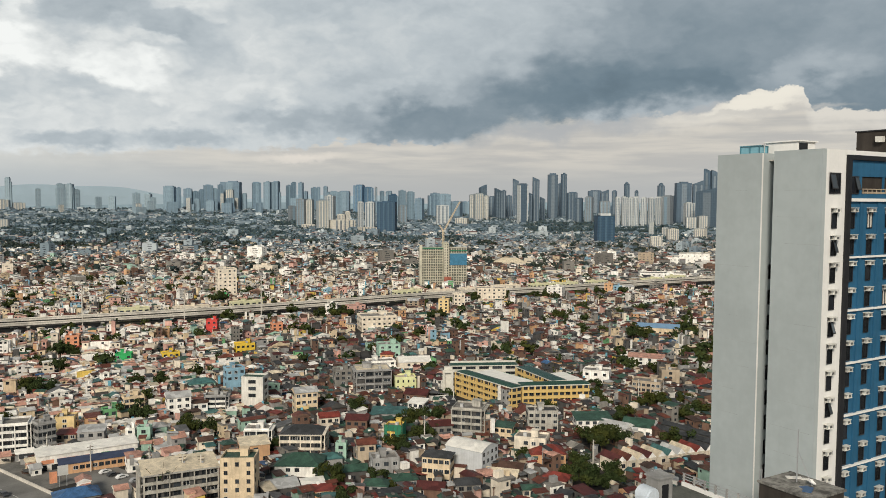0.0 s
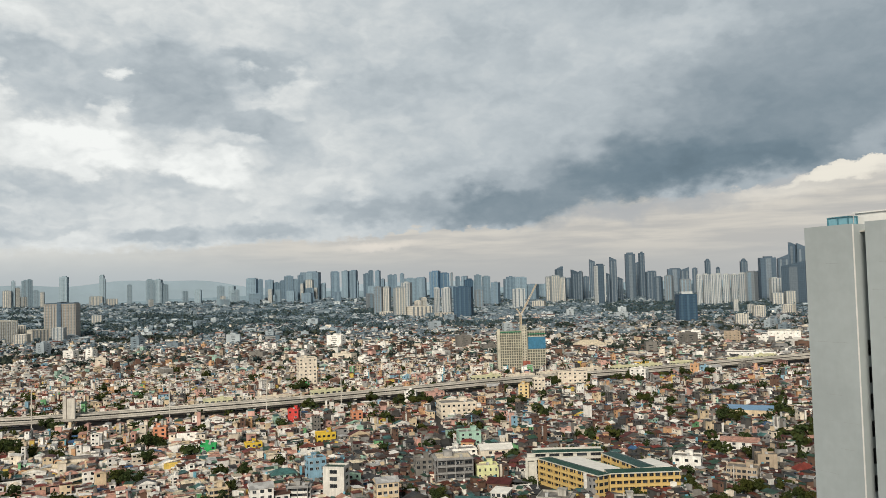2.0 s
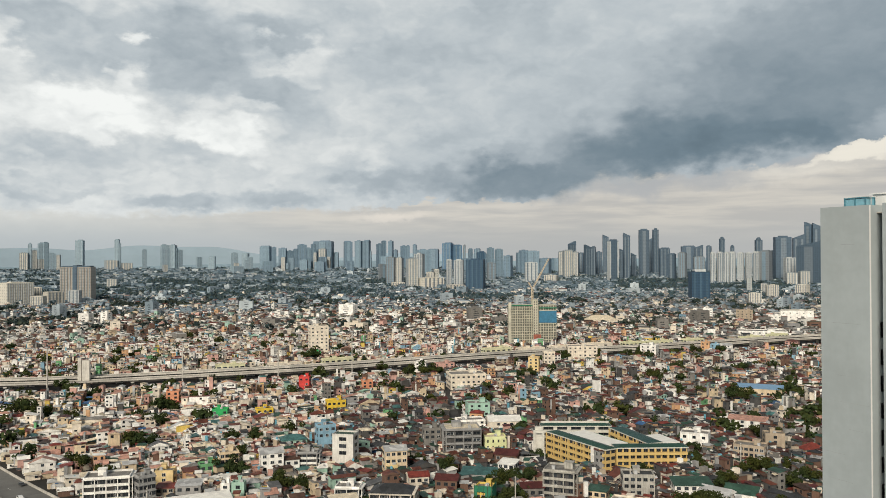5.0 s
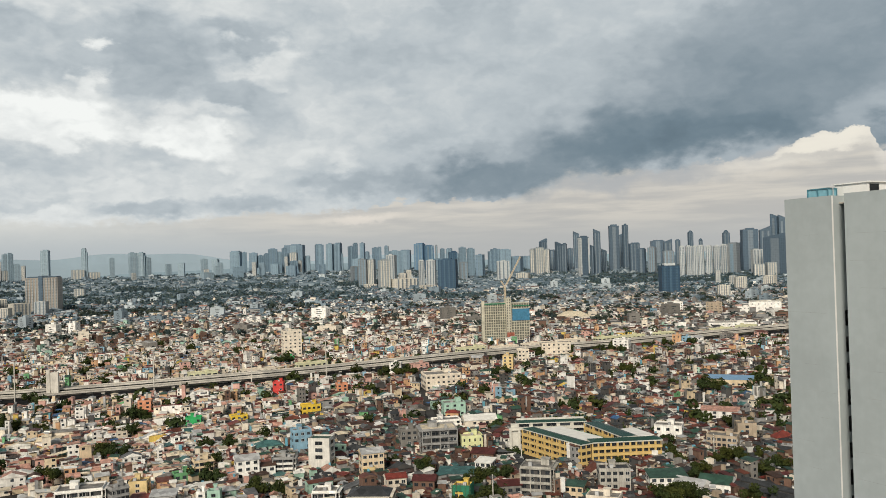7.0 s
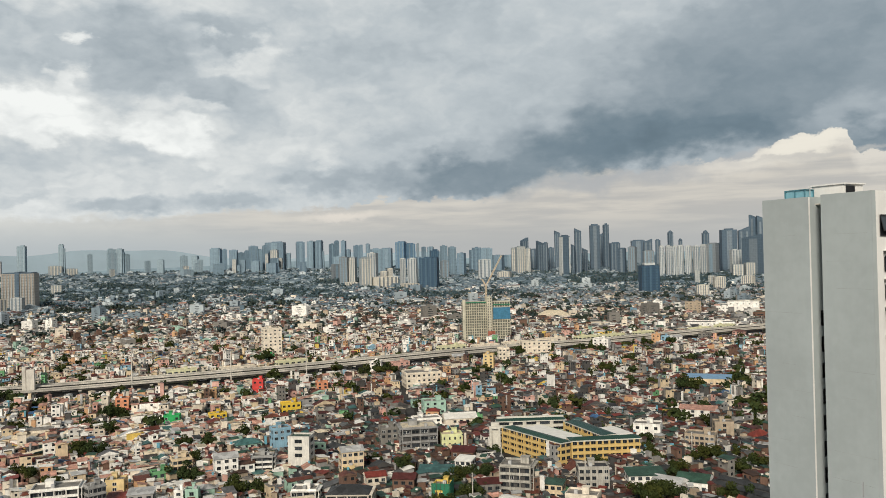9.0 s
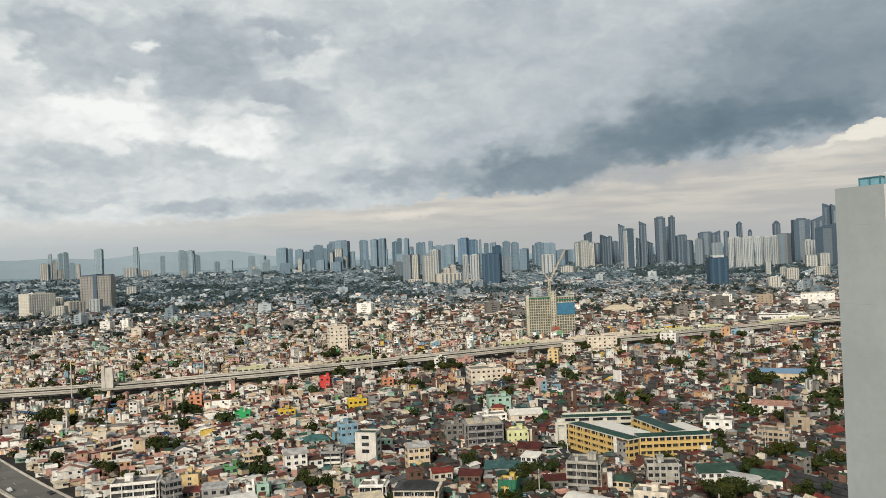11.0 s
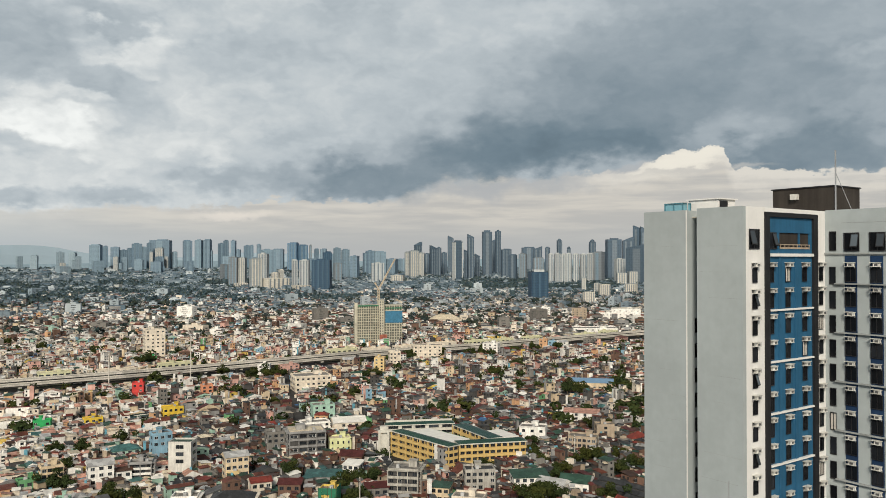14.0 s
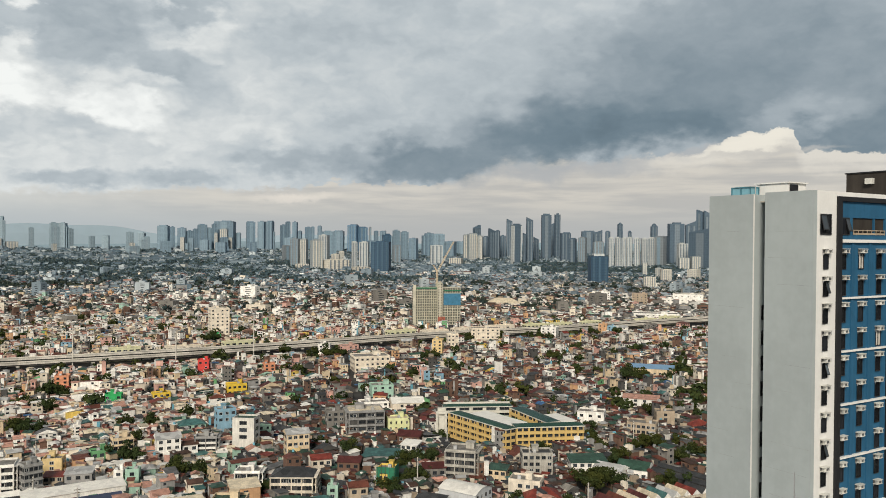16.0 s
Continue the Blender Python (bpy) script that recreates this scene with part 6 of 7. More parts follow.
# ---- row of terraced houses with gables in many colours ----
TERRACE = ((72.4, 286.5), (114.0, 300.7))
row_tints = ("maroon", "rust", "cream", "maroon", "cream", "teal", "galvanised", "cream", "red", "darkgrey")
ang = math.degrees(math.atan2(TERRACE[1][1] - TERRACE[0][1], TERRACE[1][0] - TERRACE[0][0]))
for i, tint in enumerate(row_tints):
    t = (i + 0.5) / len(row_tints)
    x, y = TERRACE[0][0] + t * 41.6, TERRACE[0][1] + t * 14.2
    e = thing("terraced_house", f"white terraced house under a steep {tint} gabled roof", "house", x, y, 0, ang + 7, "terraced houses")
    reserve(x, y, 7)
    part("wall", box_mesh("wall", WALL["offwhite"], (0, 0, 0, 5.6, 4.0, 9.6)), e)
    b = Batch([ROOF[tint], WALL["white"]])
    gables(b, 0, 0, 5.6, 2.0, 10.4, 4.2, radians(90), 0.0, 0, 1)
    part("roof", b.mesh("roof"), e)
    part("bay", box_mesh("bay", WALL["offwhite"], (0.3, -5.2, 2.4, 5.3, 2.2, 0.8), (0.3, -5.2, 5.3, 5.5, 2.6, 1.1)), e)
    for u, z in ((-1.2, 1.5), (1.1, 1.5)):
        part("window", WIN_DARK, e, "", pose(u, -4.82, z) @ Matrix.Diagonal((1.1, 1, 1.3, 1)))
    part("window", WIN_DARK, e, "", pose(0.3, -5.62, 4.0) @ Matrix.Diagonal((1.6, 1, 1.5, 1)))

# green safety net round the unfinished yellow house, and bamboo scaffold poles
def drape(x, y, w, d, h, rot, mat, label):
    e = thing("safety_net", label, "safety net", x, y, 0, rot)
    part("net", box_mesh("net", mat, (w * 0.32, -d / 2 - 0.35, 0.5, h + 0.6, w * 0.42, 0.08), (-w * 0.12, -d / 2 - 0.35, 0.5, h * 0.3, w * 0.46, 0.08), (-w * 0.12, -d / 2 - 0.35, h * 0.84, h + 0.6, w * 0.46, 0.08), (-w * 0.46, -d / 2 - 0.35, 0.5, h + 0.6, w * 0.2, 0.08), (w / 2 + 0.35, 0, 0.5, h + 1, 0.08, d)), e)
    for i in range(5):
        part("pole", box_mesh("pole", BARK, ((i / 4 - 0.5) * w, -d / 2 - 0.5, 0, h + 1.5, 0.12, 0.12)), e)


# ---- trees ----
def crown_mesh(name, seed, r, leaves, size, squash=0.75):
    """Many leaf clumps set in several lobes, with an uneven outline."""
    q = np.random.RandomState(seed)
    lobes = np.stack([q.normal(0, 0.45, 9), q.normal(0, 0.45, 9), q.normal(0, 0.28, 9)], 1) * r
    pick = q.choice(9, leaves)
    v = q.normal(0, 1, (leaves, 3))
    v /= np.linalg.norm(v, axis=1)[:, None]
    c = lobes[pick] + v * (r * 0.42) * q.uniform(0.55, 1.0, leaves)[:, None]
    c[:, 2] = c[:, 2] * squash + r * 0.6
    face = v + q.normal(0, 0.45, (leaves, 3))
    face /= np.linalg.norm(face, axis=1)[:, None]
    n = np.cross(q.normal(0, 1, (leaves, 3)), face)
    n /= np.linalg.norm(n, axis=1)[:, None] + 1e-6
    a = np.cross(face, n)
    s = size * q.uniform(0.6, 1.3, leaves)[:, None]
    m = face
    b = Batch([LEAF])
    corner = np.stack([c - n * s, c + a * s * 0.8 + m * s * 0.25, c + n * s, c - a * s * 0.8 - m * s * 0.25], 1)
    b.put(corner, [(0, 1, 2, 3)], 0)
    return b.mesh(name)


def trunk_mesh(seed, h, r):
    q = random.Random(seed)
    bm = bmesh.new()
    bmesh.ops.create_cone(bm, segments=8, radius1=r, radius2=r * 0.6, depth=h, matrix=Matrix.Translation((0, 0, h / 2)))
    for i in range(4):
        a = i * 1.57 + q.uniform(-0.4, 0.4)
        m = Matrix.Translation((0, 0, h * 0.8)) @ Matrix.Rotation(a, 4, "Z") @ Matrix.Rotation(0.7, 4, "Y") @ Matrix.Translation((0, 0, h * 0.3))
        bmesh.ops.create_cone(bm, segments=6, radius1=r * 0.5, radius2=r * 0.2, depth=h * 0.6, matrix=m)
    me = bpy.data.meshes.new("trunk")
    bm.to_mesh(me)
    bm.free()
    me.materials.append(BARK)
    return me


CROWNS = [crown_mesh("crown", 40 + i, 4.2, 1500, 0.30) for i in range(4)]
TRUNKS = [trunk_mesh(i, 4.0, 0.28) for i in range(2)]


def tree(x, y, s=1.0, label="broad dark green street tree with a dense uneven crown"):
    k = int(abs(x * 3 + y)) % 4
    e = thing("tree", label, "tree", x, y, 0, (x * 37) % 360, "trees")
    part("trunk", TRUNKS[k % 2], e, "", Matrix.Diagonal((s, s, s, 1)))
    part("crown", CROWNS[k], e, "", pose(0, 0, 2.6 * s) @ Matrix.Diagonal((s, s, s * 1.05, 1)))
    reserve(x, y, 2.0 * s)


for x, y, s in ((-123, 354, 1.3), (-118, 356, 1.1), (-91, 331, 1.5), (-84, 330, 1.2), (-118, 441, 1.2), (-130, 420, 1.3), (-146, 420, 1.2), (-217, 495, 1.5), (-209, 497, 1.2), (72, 312, 1.3), (79, 318, 1.1), (62, 272, 1.1), (55, 270, 1.0)):
    tree(x, y, s)
for x, y, s in ((115, 371, 1.3), (122, 372, 1.2), (108, 368, 1.0), (124, 350, 1.2), (132, 356, 1.2), (-64, 651, 1.9), (-52, 655, 1.7), (-102, 689, 1.3), (-75, 650, 1.5), (-40, 640, 1.4), (-179, 760, 1.7), (-186, 750, 1.6), (18, 660, 1.3), (26, 664, 1.3), (120, 640, 1.6), (130, 645, 1.4), (158, 560, 1.8), (166, 556, 1.6), (150, 690, 1.4)):
    tree(x, y, s)
for x, y, s in ((0, 345, 1.2), (7, 349, 1.2), (12, 352, 1.0), (18, 388, 1.1), (-4, 342, 1.0), (140, 440, 1.3), (148, 445, 1.1), (92, 345, 1.0), (96, 352, 1.1), (-200, 455, 1.3), (-206, 458, 1.2), (-190, 402, 1.4), (-184, 406, 1.2), (-195, 408, 1.2), (-300, 480, 1.6), (-292, 476, 1.4), (-310, 490, 1.4), (-285, 470, 1.3), (-260, 465, 1.2)):
    tree(x, y, s)
for x, y, s in ((61.5, 284, 1.1), (56.5, 276, 0.9), (60.5, 266, 1.15), (66.5, 264, 1.0), (71, 276, 1.1), (68, 270, 0.9), (76.5, 312, 1.4), (83, 315, 1.2), (8, 321, 1.2), (2, 318, 1.1), (-3, 323, 1.0)):
    tree(x, y, s)
reserve(62, 274, 13)
reserve(76, 314, 9)
# clumps of trees along the near side of the expressway
tr = random.Random(14)
for (x0, y0), (x1, y1) in zip(EXPRESSWAY[:-1], EXPRESSWAY[1:]):
    if -330 < x1 < 400 and tr.random() < (0.34 if x1 > -40 else 0.13):
        for k in range(tr.choice((1, 2, 3))):
            tree(x1 + tr.uniform(-12, 12), y1 - tr.uniform(21, 30), tr.uniform(0.9, 1.5))
# ---- street furniture and vehicles by the avenue ----
drape(-6.6, 312.6, 6.7, 6.0, 11.4, -13, NET_GREEN, "torn green safety net on bamboo poles round the unfinished house")


def car_meshes(colour):
    """Shared meshes of a parked car: body with tapered cabin, glass band, tyre."""
    paint = plain("car_paint", colour, 0.3, 0.0, 0.5)
    bm = Batch([paint])
    prof = [(-2.1, 0.35), (2.1, 0.35), (2.15, 0.8), (1.1, 0.95), (0.5, 1.42), (-1.2, 1.45), (-1.9, 0.98), (-2.15, 0.85)]
    k = len(prof)
    v = [(x, -0.84, z) for x, z in prof] + [(x, 0.84, z) for x, z in prof]
    bm.put(np.array([v]), [(i, (i + 1) % k, k + (i + 1) % k, k + i) for i in range(k)] + [(0, 7, 2, 1), (7, 6, 3, 2), (6, 5, 4, 3), (8, 9, 10, 15), (15, 10, 11, 14), (14, 11, 12, 13)], 0)
    gl = Batch([PANE])
    for s in (-1, 1):
        y = s * 0.855
        gl.put(np.array([[(-1.65, y, 1.0), (0.95, y, 1.0), (0.45, y, 1.36), (-1.15, y, 1.38)]]), [(0, 1, 2, 3)], 0)
    tb = bmesh.new()
    bmesh.ops.create_cone(tb, cap_ends=True, segments=12, radius1=0.32, radius2=0.32, depth=0.2, matrix=Matrix.Rotation(radians(90), 4, "X"))
    tm = bpy.data.meshes.new("tyre")
    tb.to_mesh(tm)
    tb.free()
    tm.materials.append(AC_GRILL)
    return bm.mesh("body"), gl.mesh("side_glass"), tm


CARS = {k: car_meshes(c) for k, c in (("white", (0.75, 0.75, 0.73)), ("grey", (0.30, 0.31, 0.32)), ("dark", (0.04, 0.042, 0.045)), ("red", (0.35, 0.04, 0.03)))}


def car(kind_, x, y, rot):
    body, glass, tyre = CARS[kind_]
    e = thing("car", f"{kind_} saloon car standing on the concrete roadway", "car", x, y, 0.12, rot, "cars")
    part("body", body, e)
    part("side_glass", glass, e)
    for wx in (-1.3, 1.3):
        for wy in (-0.76, 0.76):
            part("wheel", tyre, e, "", pose(wx, wy, 0.32))


crnd = random.Random(9)
for k in range(14):
    t = 0.30 + 0.045 * k
    i = int(t * (len(AVENUE) - 1))
    (x0, y0), (x1, y1) = AVENUE[i], AVENUE[i + 1]
    a = math.atan2(y1 - y0, x1 - x0)
    off = crnd.choice((-5.5, -2.2, 2.2, 5.5))
    f_ = crnd.random()
    car(crnd.choice(("white", "white", "grey", "dark", "red")), x0 + (x1 - x0) * f_ - math.sin(a) * off, y0 + (y1 - y0) * f_ + math.cos(a) * off, math.degrees(a))
for x, y, k in ((-112, 290, "white"), (-108, 287, "dark"), (-104, 284.5, "white"), (-98, 281, "grey"), (-92, 277, "white"), (-89, 274, "red")):
    car(k, x, y, 50)
for s_ in (-8.2, 8.2):
    tagged(new("barrier", sweep("barrier", CONCRETE, AVENUE, 0.45, 0.12, 1.2, s_)), "pale concrete barrier along the avenue", "barrier", "", "structure")
MARK = plain("road_marking", (0.62, 0.61, 0.57), 0.8)
for k in range(4, len(AVENUE) - 2):
    (x0, y0), (x1, y1) = AVENUE[k], AVENUE[k + 1]
    a = math.degrees(math.atan2(y1 - y0, x1 - x0))
    tagged(new("lane_mark", box_mesh("lane_mark", MARK, (0, 0, 0.0, 0.006, 4.0, 0.18))), "white painted dash on the avenue", "road marking", "lane marks", "structure").matrix_basis = pose(x0, y0, 0.124, 0, 0, a)
bill = thing("billboard", "small white billboard on a steel frame by the railway", "billboard", -121.5, 277.0, 0, 30)
part("panel", box_mesh("panel", FRAME, (0, 0, 4.0, 7.5, 3.4, 0.25)), bill, "blank white panel")
part("panel_back", box_mesh("panel_back", ORANGE, (-3.0, 0.6, 1.5, 5.5, 2.4, 0.3)), bill, "orange sheet panel")
for u in (-1.2, 1.2):
    part("post", box_mesh("post", STEEL, (u, 0.2, 0, 7.0, 0.2, 0.2)), bill)


def utility_pole(x, y, h, rot=0.0):
    e = thing("utility_pole", "grey concrete utility pole with crossarms", "utility pole", x, y, 0, rot, "utility poles")
    part("pole", box_mesh("pole", CONCRETE, (0, 0, 0, h, 0.34, 0.34)), e)
    part("crossarm", box_mesh("crossarm", BARK, (0, 0, h - 0.8, h - 0.6, 2.2, 0.14), (0, 0, h - 1.8, h - 1.6, 1.8, 0.14)), e)
    part("transformer", box_mesh("transformer", STEEL, (0.5, 0, h - 3.4, h - 2.3, 0.6, 0.6)), e)


for x, y, h in ((-74.8, 258.0, 17.0), (-69.0, 258.5, 17.0), (52.6, 333.5, 14.0), (5.1, 312.9, 15.0), (67.4, 288.2, 12.0), (-140.0, 306.0, 10.0), (-118.0, 292.0, 10.0), (-96.0, 290.0, 10.0), (112.0, 384.0, 13.0), (20.0, 375.0, 12.0), (-45.0, 372.0, 12.0), (-160.0, 352.0, 12.0)):
    utility_pole(x, y, h, (x * 31) % 90)

# palm in front of the concrete apartment block
palm = thing("palm_tree", "tall thin palm with drooping fronds", "palm tree", -79.0, 250.0, 0, 0)
part("trunk", trunk_mesh(5, 12.5, 0.22), palm)
pf = Batch([LEAF])
for k in range(16):
    a, dr = k * 2.4, 0.2 + 0.5 * ((k * 7) % 5) / 5
    pts = [Vector((math.cos(a) * r, math.sin(a) * r, 13.0 + 0.8 * r - dr * r * r * 0.55)) for r in (0.1, 1.0, 1.9, 2.7)]
    side = Vector((-math.sin(a), math.cos(a), 0))
    for (p, q), (w0, w1) in zip(zip(pts[:-1], pts[1:]), ((0.1, 0.35), (0.35, 0.3), (0.3, 0.05))):
        pf.put(np.array([[p - side * w0, q - side * w1, q + side * w1, p + side * w0]]), [(0, 1, 2, 3)], 0)
part("fronds", pf.mesh("fronds"), palm)

# ---- the carpet of houses ----
RES = np.array(RESERVED) if RESERVED else np.zeros((0, 3))


def free(x, y, r):
    """Whether plan circles of radius r keep clear of all that is built by hand."""
    ok = np.ones(len(x), bool)
    for rx, ry, rr in RES:
        ok &= (x - rx) ** 2 + (y - ry) ** 2 > (rr + r) ** 2
    return ok


def in_view(x, y, margin=6.0):
    a = np.degrees(np.arctan2(x, y))
    return (a > -35 - margin) & (a < 39 + margin)


rng = np.random.RandomState(11)
ZONES = np.stack([rng.uniform(-900, 950, 60), rng.uniform(150, 1150, 60)], 1)
ZTURN = rng.choice([12.0, 24.0, -18.0, 31.0, -35.0, 5.0], 60) + rng.uniform(-4, 4, 60)


def street_plots(limit):
    """Plots in rows back to back along streets, each zone with its own street direction."""
    rows = []
    for k in range(60):
        th = radians(ZTURN[k])
        c, s = math.cos(th), math.sin(th)
        v, lane = -420.0, 0
        while v < 420:
            depth = rng.uniform(4.4, 7.4)
            u = -420.0
            while u < 420:
                w = rng.uniform(2.9, 6.2)
                if rng.rand() < 0.06:
                    w = rng.uniform(8, 15)
                if rng.rand() < 0.03:
                    u += rng.uniform(5, 9)
                rows.append((ZONES[k, 0] + (u + w / 2) * c - (v + depth / 2) * s, ZONES[k, 1] + (u + w / 2) * s + (v + depth / 2) * c, w, depth, th, k))
                u += w + (0.5 if rng.rand() < 0.75 else 2.0)
            v += depth + (0.5 if lane % 2 == 0 else rng.uniform(2.8, 5.2))
            lane += 1
    a = np.array(rows)
    d2 = (a[:, 0, None] - ZONES[None, :, 0]) ** 2 + (a[:, 1, None] - ZONES[None, :, 1]) ** 2
    a = a[np.argmin(d2, 1) == a[:, 5].astype(int)]
    dist = np.hypot(a[:, 0], a[:, 1])
    a = a[in_view(a[:, 0], a[:, 1]) & (dist < limit) & (dist > 215)]
    return a[free(a[:, 0], a[:, 1], np.minimum(a[:, 2], a[:, 3]) * 0.33)]


plots = street_plots(1000)
n = len(plots)
dist_p, side_p = np.hypot(plots[:, 0], plots[:, 1]), np.degrees(np.arctan2(plots[:, 0], plots[:, 1]))
# darker tints put cloud shade into the near quarter, where roofs are darker too; paler tints put sun on the houses
# towards the expressway
cloud_dim = np.maximum(np.clip((650 - dist_p) / 170, 0, 1) * np.clip((side_p + 18) / 10, 0.03, 1), 0.36 * np.clip((900 - dist_p) / 250, 0, 1) * np.clip((side_p + 10) / 9, 0, 1))


def pick(p_a, p_b, t):
    """Draws an index from a mix of two tables, t being the share of the second."""
    ca, cb = np.cumsum(np.array(p_a) / sum(p_a)), np.cumsum(np.array(p_b) / sum(p_b))
    u = rng.rand(len(t))
    return np.minimum(np.where(rng.rand(len(t)) < t, np.searchsorted(cb, u), np.searchsorted(ca, u)), len(p_a) - 1)


# share of the pale tints that carry sunlight in the west
pale = np.clip((4 - side_p) / 14, 0, 1) * np.clip((dist_p - 110) / 150, 0, 1) * np.clip((760 - dist_p) / 220, 0.55, 1)
W_A, W_M, W_B = (56, 26, 17, 1, 1, 2, 9, 6, 3.0, 2.0, 2.6, 1.4, 3, 1), (38, 17, 10, 5, 8, 4, 8, 4, 3.0, 2.4, 1.6, 1.0, 12, 10), (9, 5, 2, 6, 10, 4, 6, 3, 2.5, 1.6, 0.8, 0.8, 22, 42)
R_A, R_M, R_B = (15, 12, 4, 18, 3, 2, 7, 3, 5, 28, 3, 34, 1.2, 54), (24, 10, 12, 13, 12, 9, 7, 2.4, 7, 6, 5, 6, 1.2, 14), (22, 8, 16, 4, 9, 24, 14, 3, 14, 1.0, 2, 1.5, 0.8, 3)


def tints(a, m_, b_):
    mid = pick(m_, a, pale)
    return np.where(rng.rand(n) < cloud_dim, pick(b_, b_, cloud_dim), mid)


W_CH, R_CH = tints(W_A, W_M, W_B), tints(R_A, R_M, R_B)
tree_plot = rng.rand(n) < np.where(side_p < -6, np.where(dist_p > 560, 0.075, 0.022), 0.05)
fl = np.where(rng.rand(n) < cloud_dim * 0.75, rng.choice([1, 2], n, p=[0.5, 0.5]), np.where(dist_p > 480, rng.choice([1, 2, 3, 4, 5], n, p=[0.24, 0.50, 0.20, 0.05, 0.01]), rng.choice([1, 2, 3, 4, 5], n, p=[0.36, 0.46, 0.14, 0.035, 0.005])))
west = (side_p < rng.normal(-9, 3, n)) & (dist_p < 540)
fl = np.where(west, rng.choice([1, 2, 3], n, p=[0.56, 0.38, 0.06]), fl)
hh = fl * rng.uniform(2.4, 2.9, n)


def overlooked(depth):
    """Plots that stand close in front of a landmark or of the expressway, as seen from the balcony: only low houses there."""
    low = np.zeros(n, bool)
    for lx, ly, lr in LANDMARKS:
        far = math.hypot(lx, ly)
        ux, uy = lx / far, ly / far
        ahead, aside = px0 * ux + py0 * uy, np.abs(px0 * uy - py0 * ux)
        low |= (far - ahead > 0) & (far - ahead < depth * far / 500.0) & (aside < lr + 3.0)
    return low


px0, py0 = plots[:, 0], plots[:, 1]
LANDMARKS = [(q[0], q[1], q[2]) for q in RESERVED_TALL] + [(x, y, 14.0) for x, y in EXPRESSWAY if -420 < x < 520]
in_front = overlooked(34.0)
fl = np.where(in_front, 1, fl)
hh = np.where(in_front, rng.uniform(2.5, 3.6, n), hh)
kind = rng.choice(4, n, p=[0.50, 0.09, 0.09, 0.32])  # gable, hip, flat, shed
px, py, pw, pd, pth = plots[:, 0], plots[:, 1], plots[:, 2], plots[:, 3], plots[:, 4] + rng.normal(0, 0.05, n)
pw = pw * np.where(west, rng.uniform(0.9, 1.06, n), rng.uniform(0.78, 0.98, n))
pd = pd * np.where(west, rng.uniform(0.85, 1.05, n), rng.uniform(0.72, 1.0, n))
# a second, later volume on most plots
ex_on = rng.rand(n) < 0.72
ex_u, ex_v = rng.uniform(-0.5, 0.5, n) * pw, rng.uniform(-0.55, 0.55, n) * pd
ex_w, ex_d = pw * rng.uniform(0.35, 0.75, n), pd * rng.uniform(0.35, 0.7, n)
ex_h = hh * rng.choice([0.45, 0.6, 0.8, 1.1, 1.2], n)
ex_wc, ex_rc, ex_kind = tints(W_A, W_M, W_B), tints(R_A, R_M, R_B), rng.choice(4, n, p=[0.25, 0.0, 0.25, 0.5])
ex_x, ex_y = px + ex_u * np.cos(pth) - ex_v * np.sin(pth), py + ex_u * np.sin(pth) + ex_v * np.cos(pth)
order = np.argsort(np.hypot(px, py))
near = np.zeros(n, bool)
near[[i for i in order if not tree_plot[i]][:NEAR_HOUSES]] = True


def volumes(b, x, y, w, d, th, h, wc, rc, kd, r, R0):
    """Walls and roofs of joined houses."""
    m = len(x)
    boxes(b, x, y, 0, h, w, d, th, wc, 4)
    swap = r.rand(m) < 0.5
    gw, gd, gt = np.where(swap, d, w), np.where(swap, w, d), np.where(swap, th + math.pi / 2, th)
    gt = np.where(r.rand(m) < 0.5, gt + math.pi, gt)
    for kk in (0, 1):
        s = kd == kk
        if s.any():
            gables(b, x[s], y[s], h[s] - 0.05, gd[s] * r.uniform(0.12, 0.27, s.sum()), gw[s] + 0.9, gd[s] + 0.9, gt[s], 0.85 * kk, R0 + rc[s], (R0 + rc[s]) if kk else wc[s])
    s = kd == 3
    sheds(b, x[s], y[s], h[s] - 0.1, gd[s] * r.uniform(0.07, 0.2, s.sum()), gw[s] + 0.7, gd[s] + 0.7, gt[s], R0 + rc[s])
    s = kd == 2
    boxes(b, x[s], y[s], h[s], h[s] + 0.15, w[s] + 0.4, d[s] + 0.4, th[s], R0 + 10)


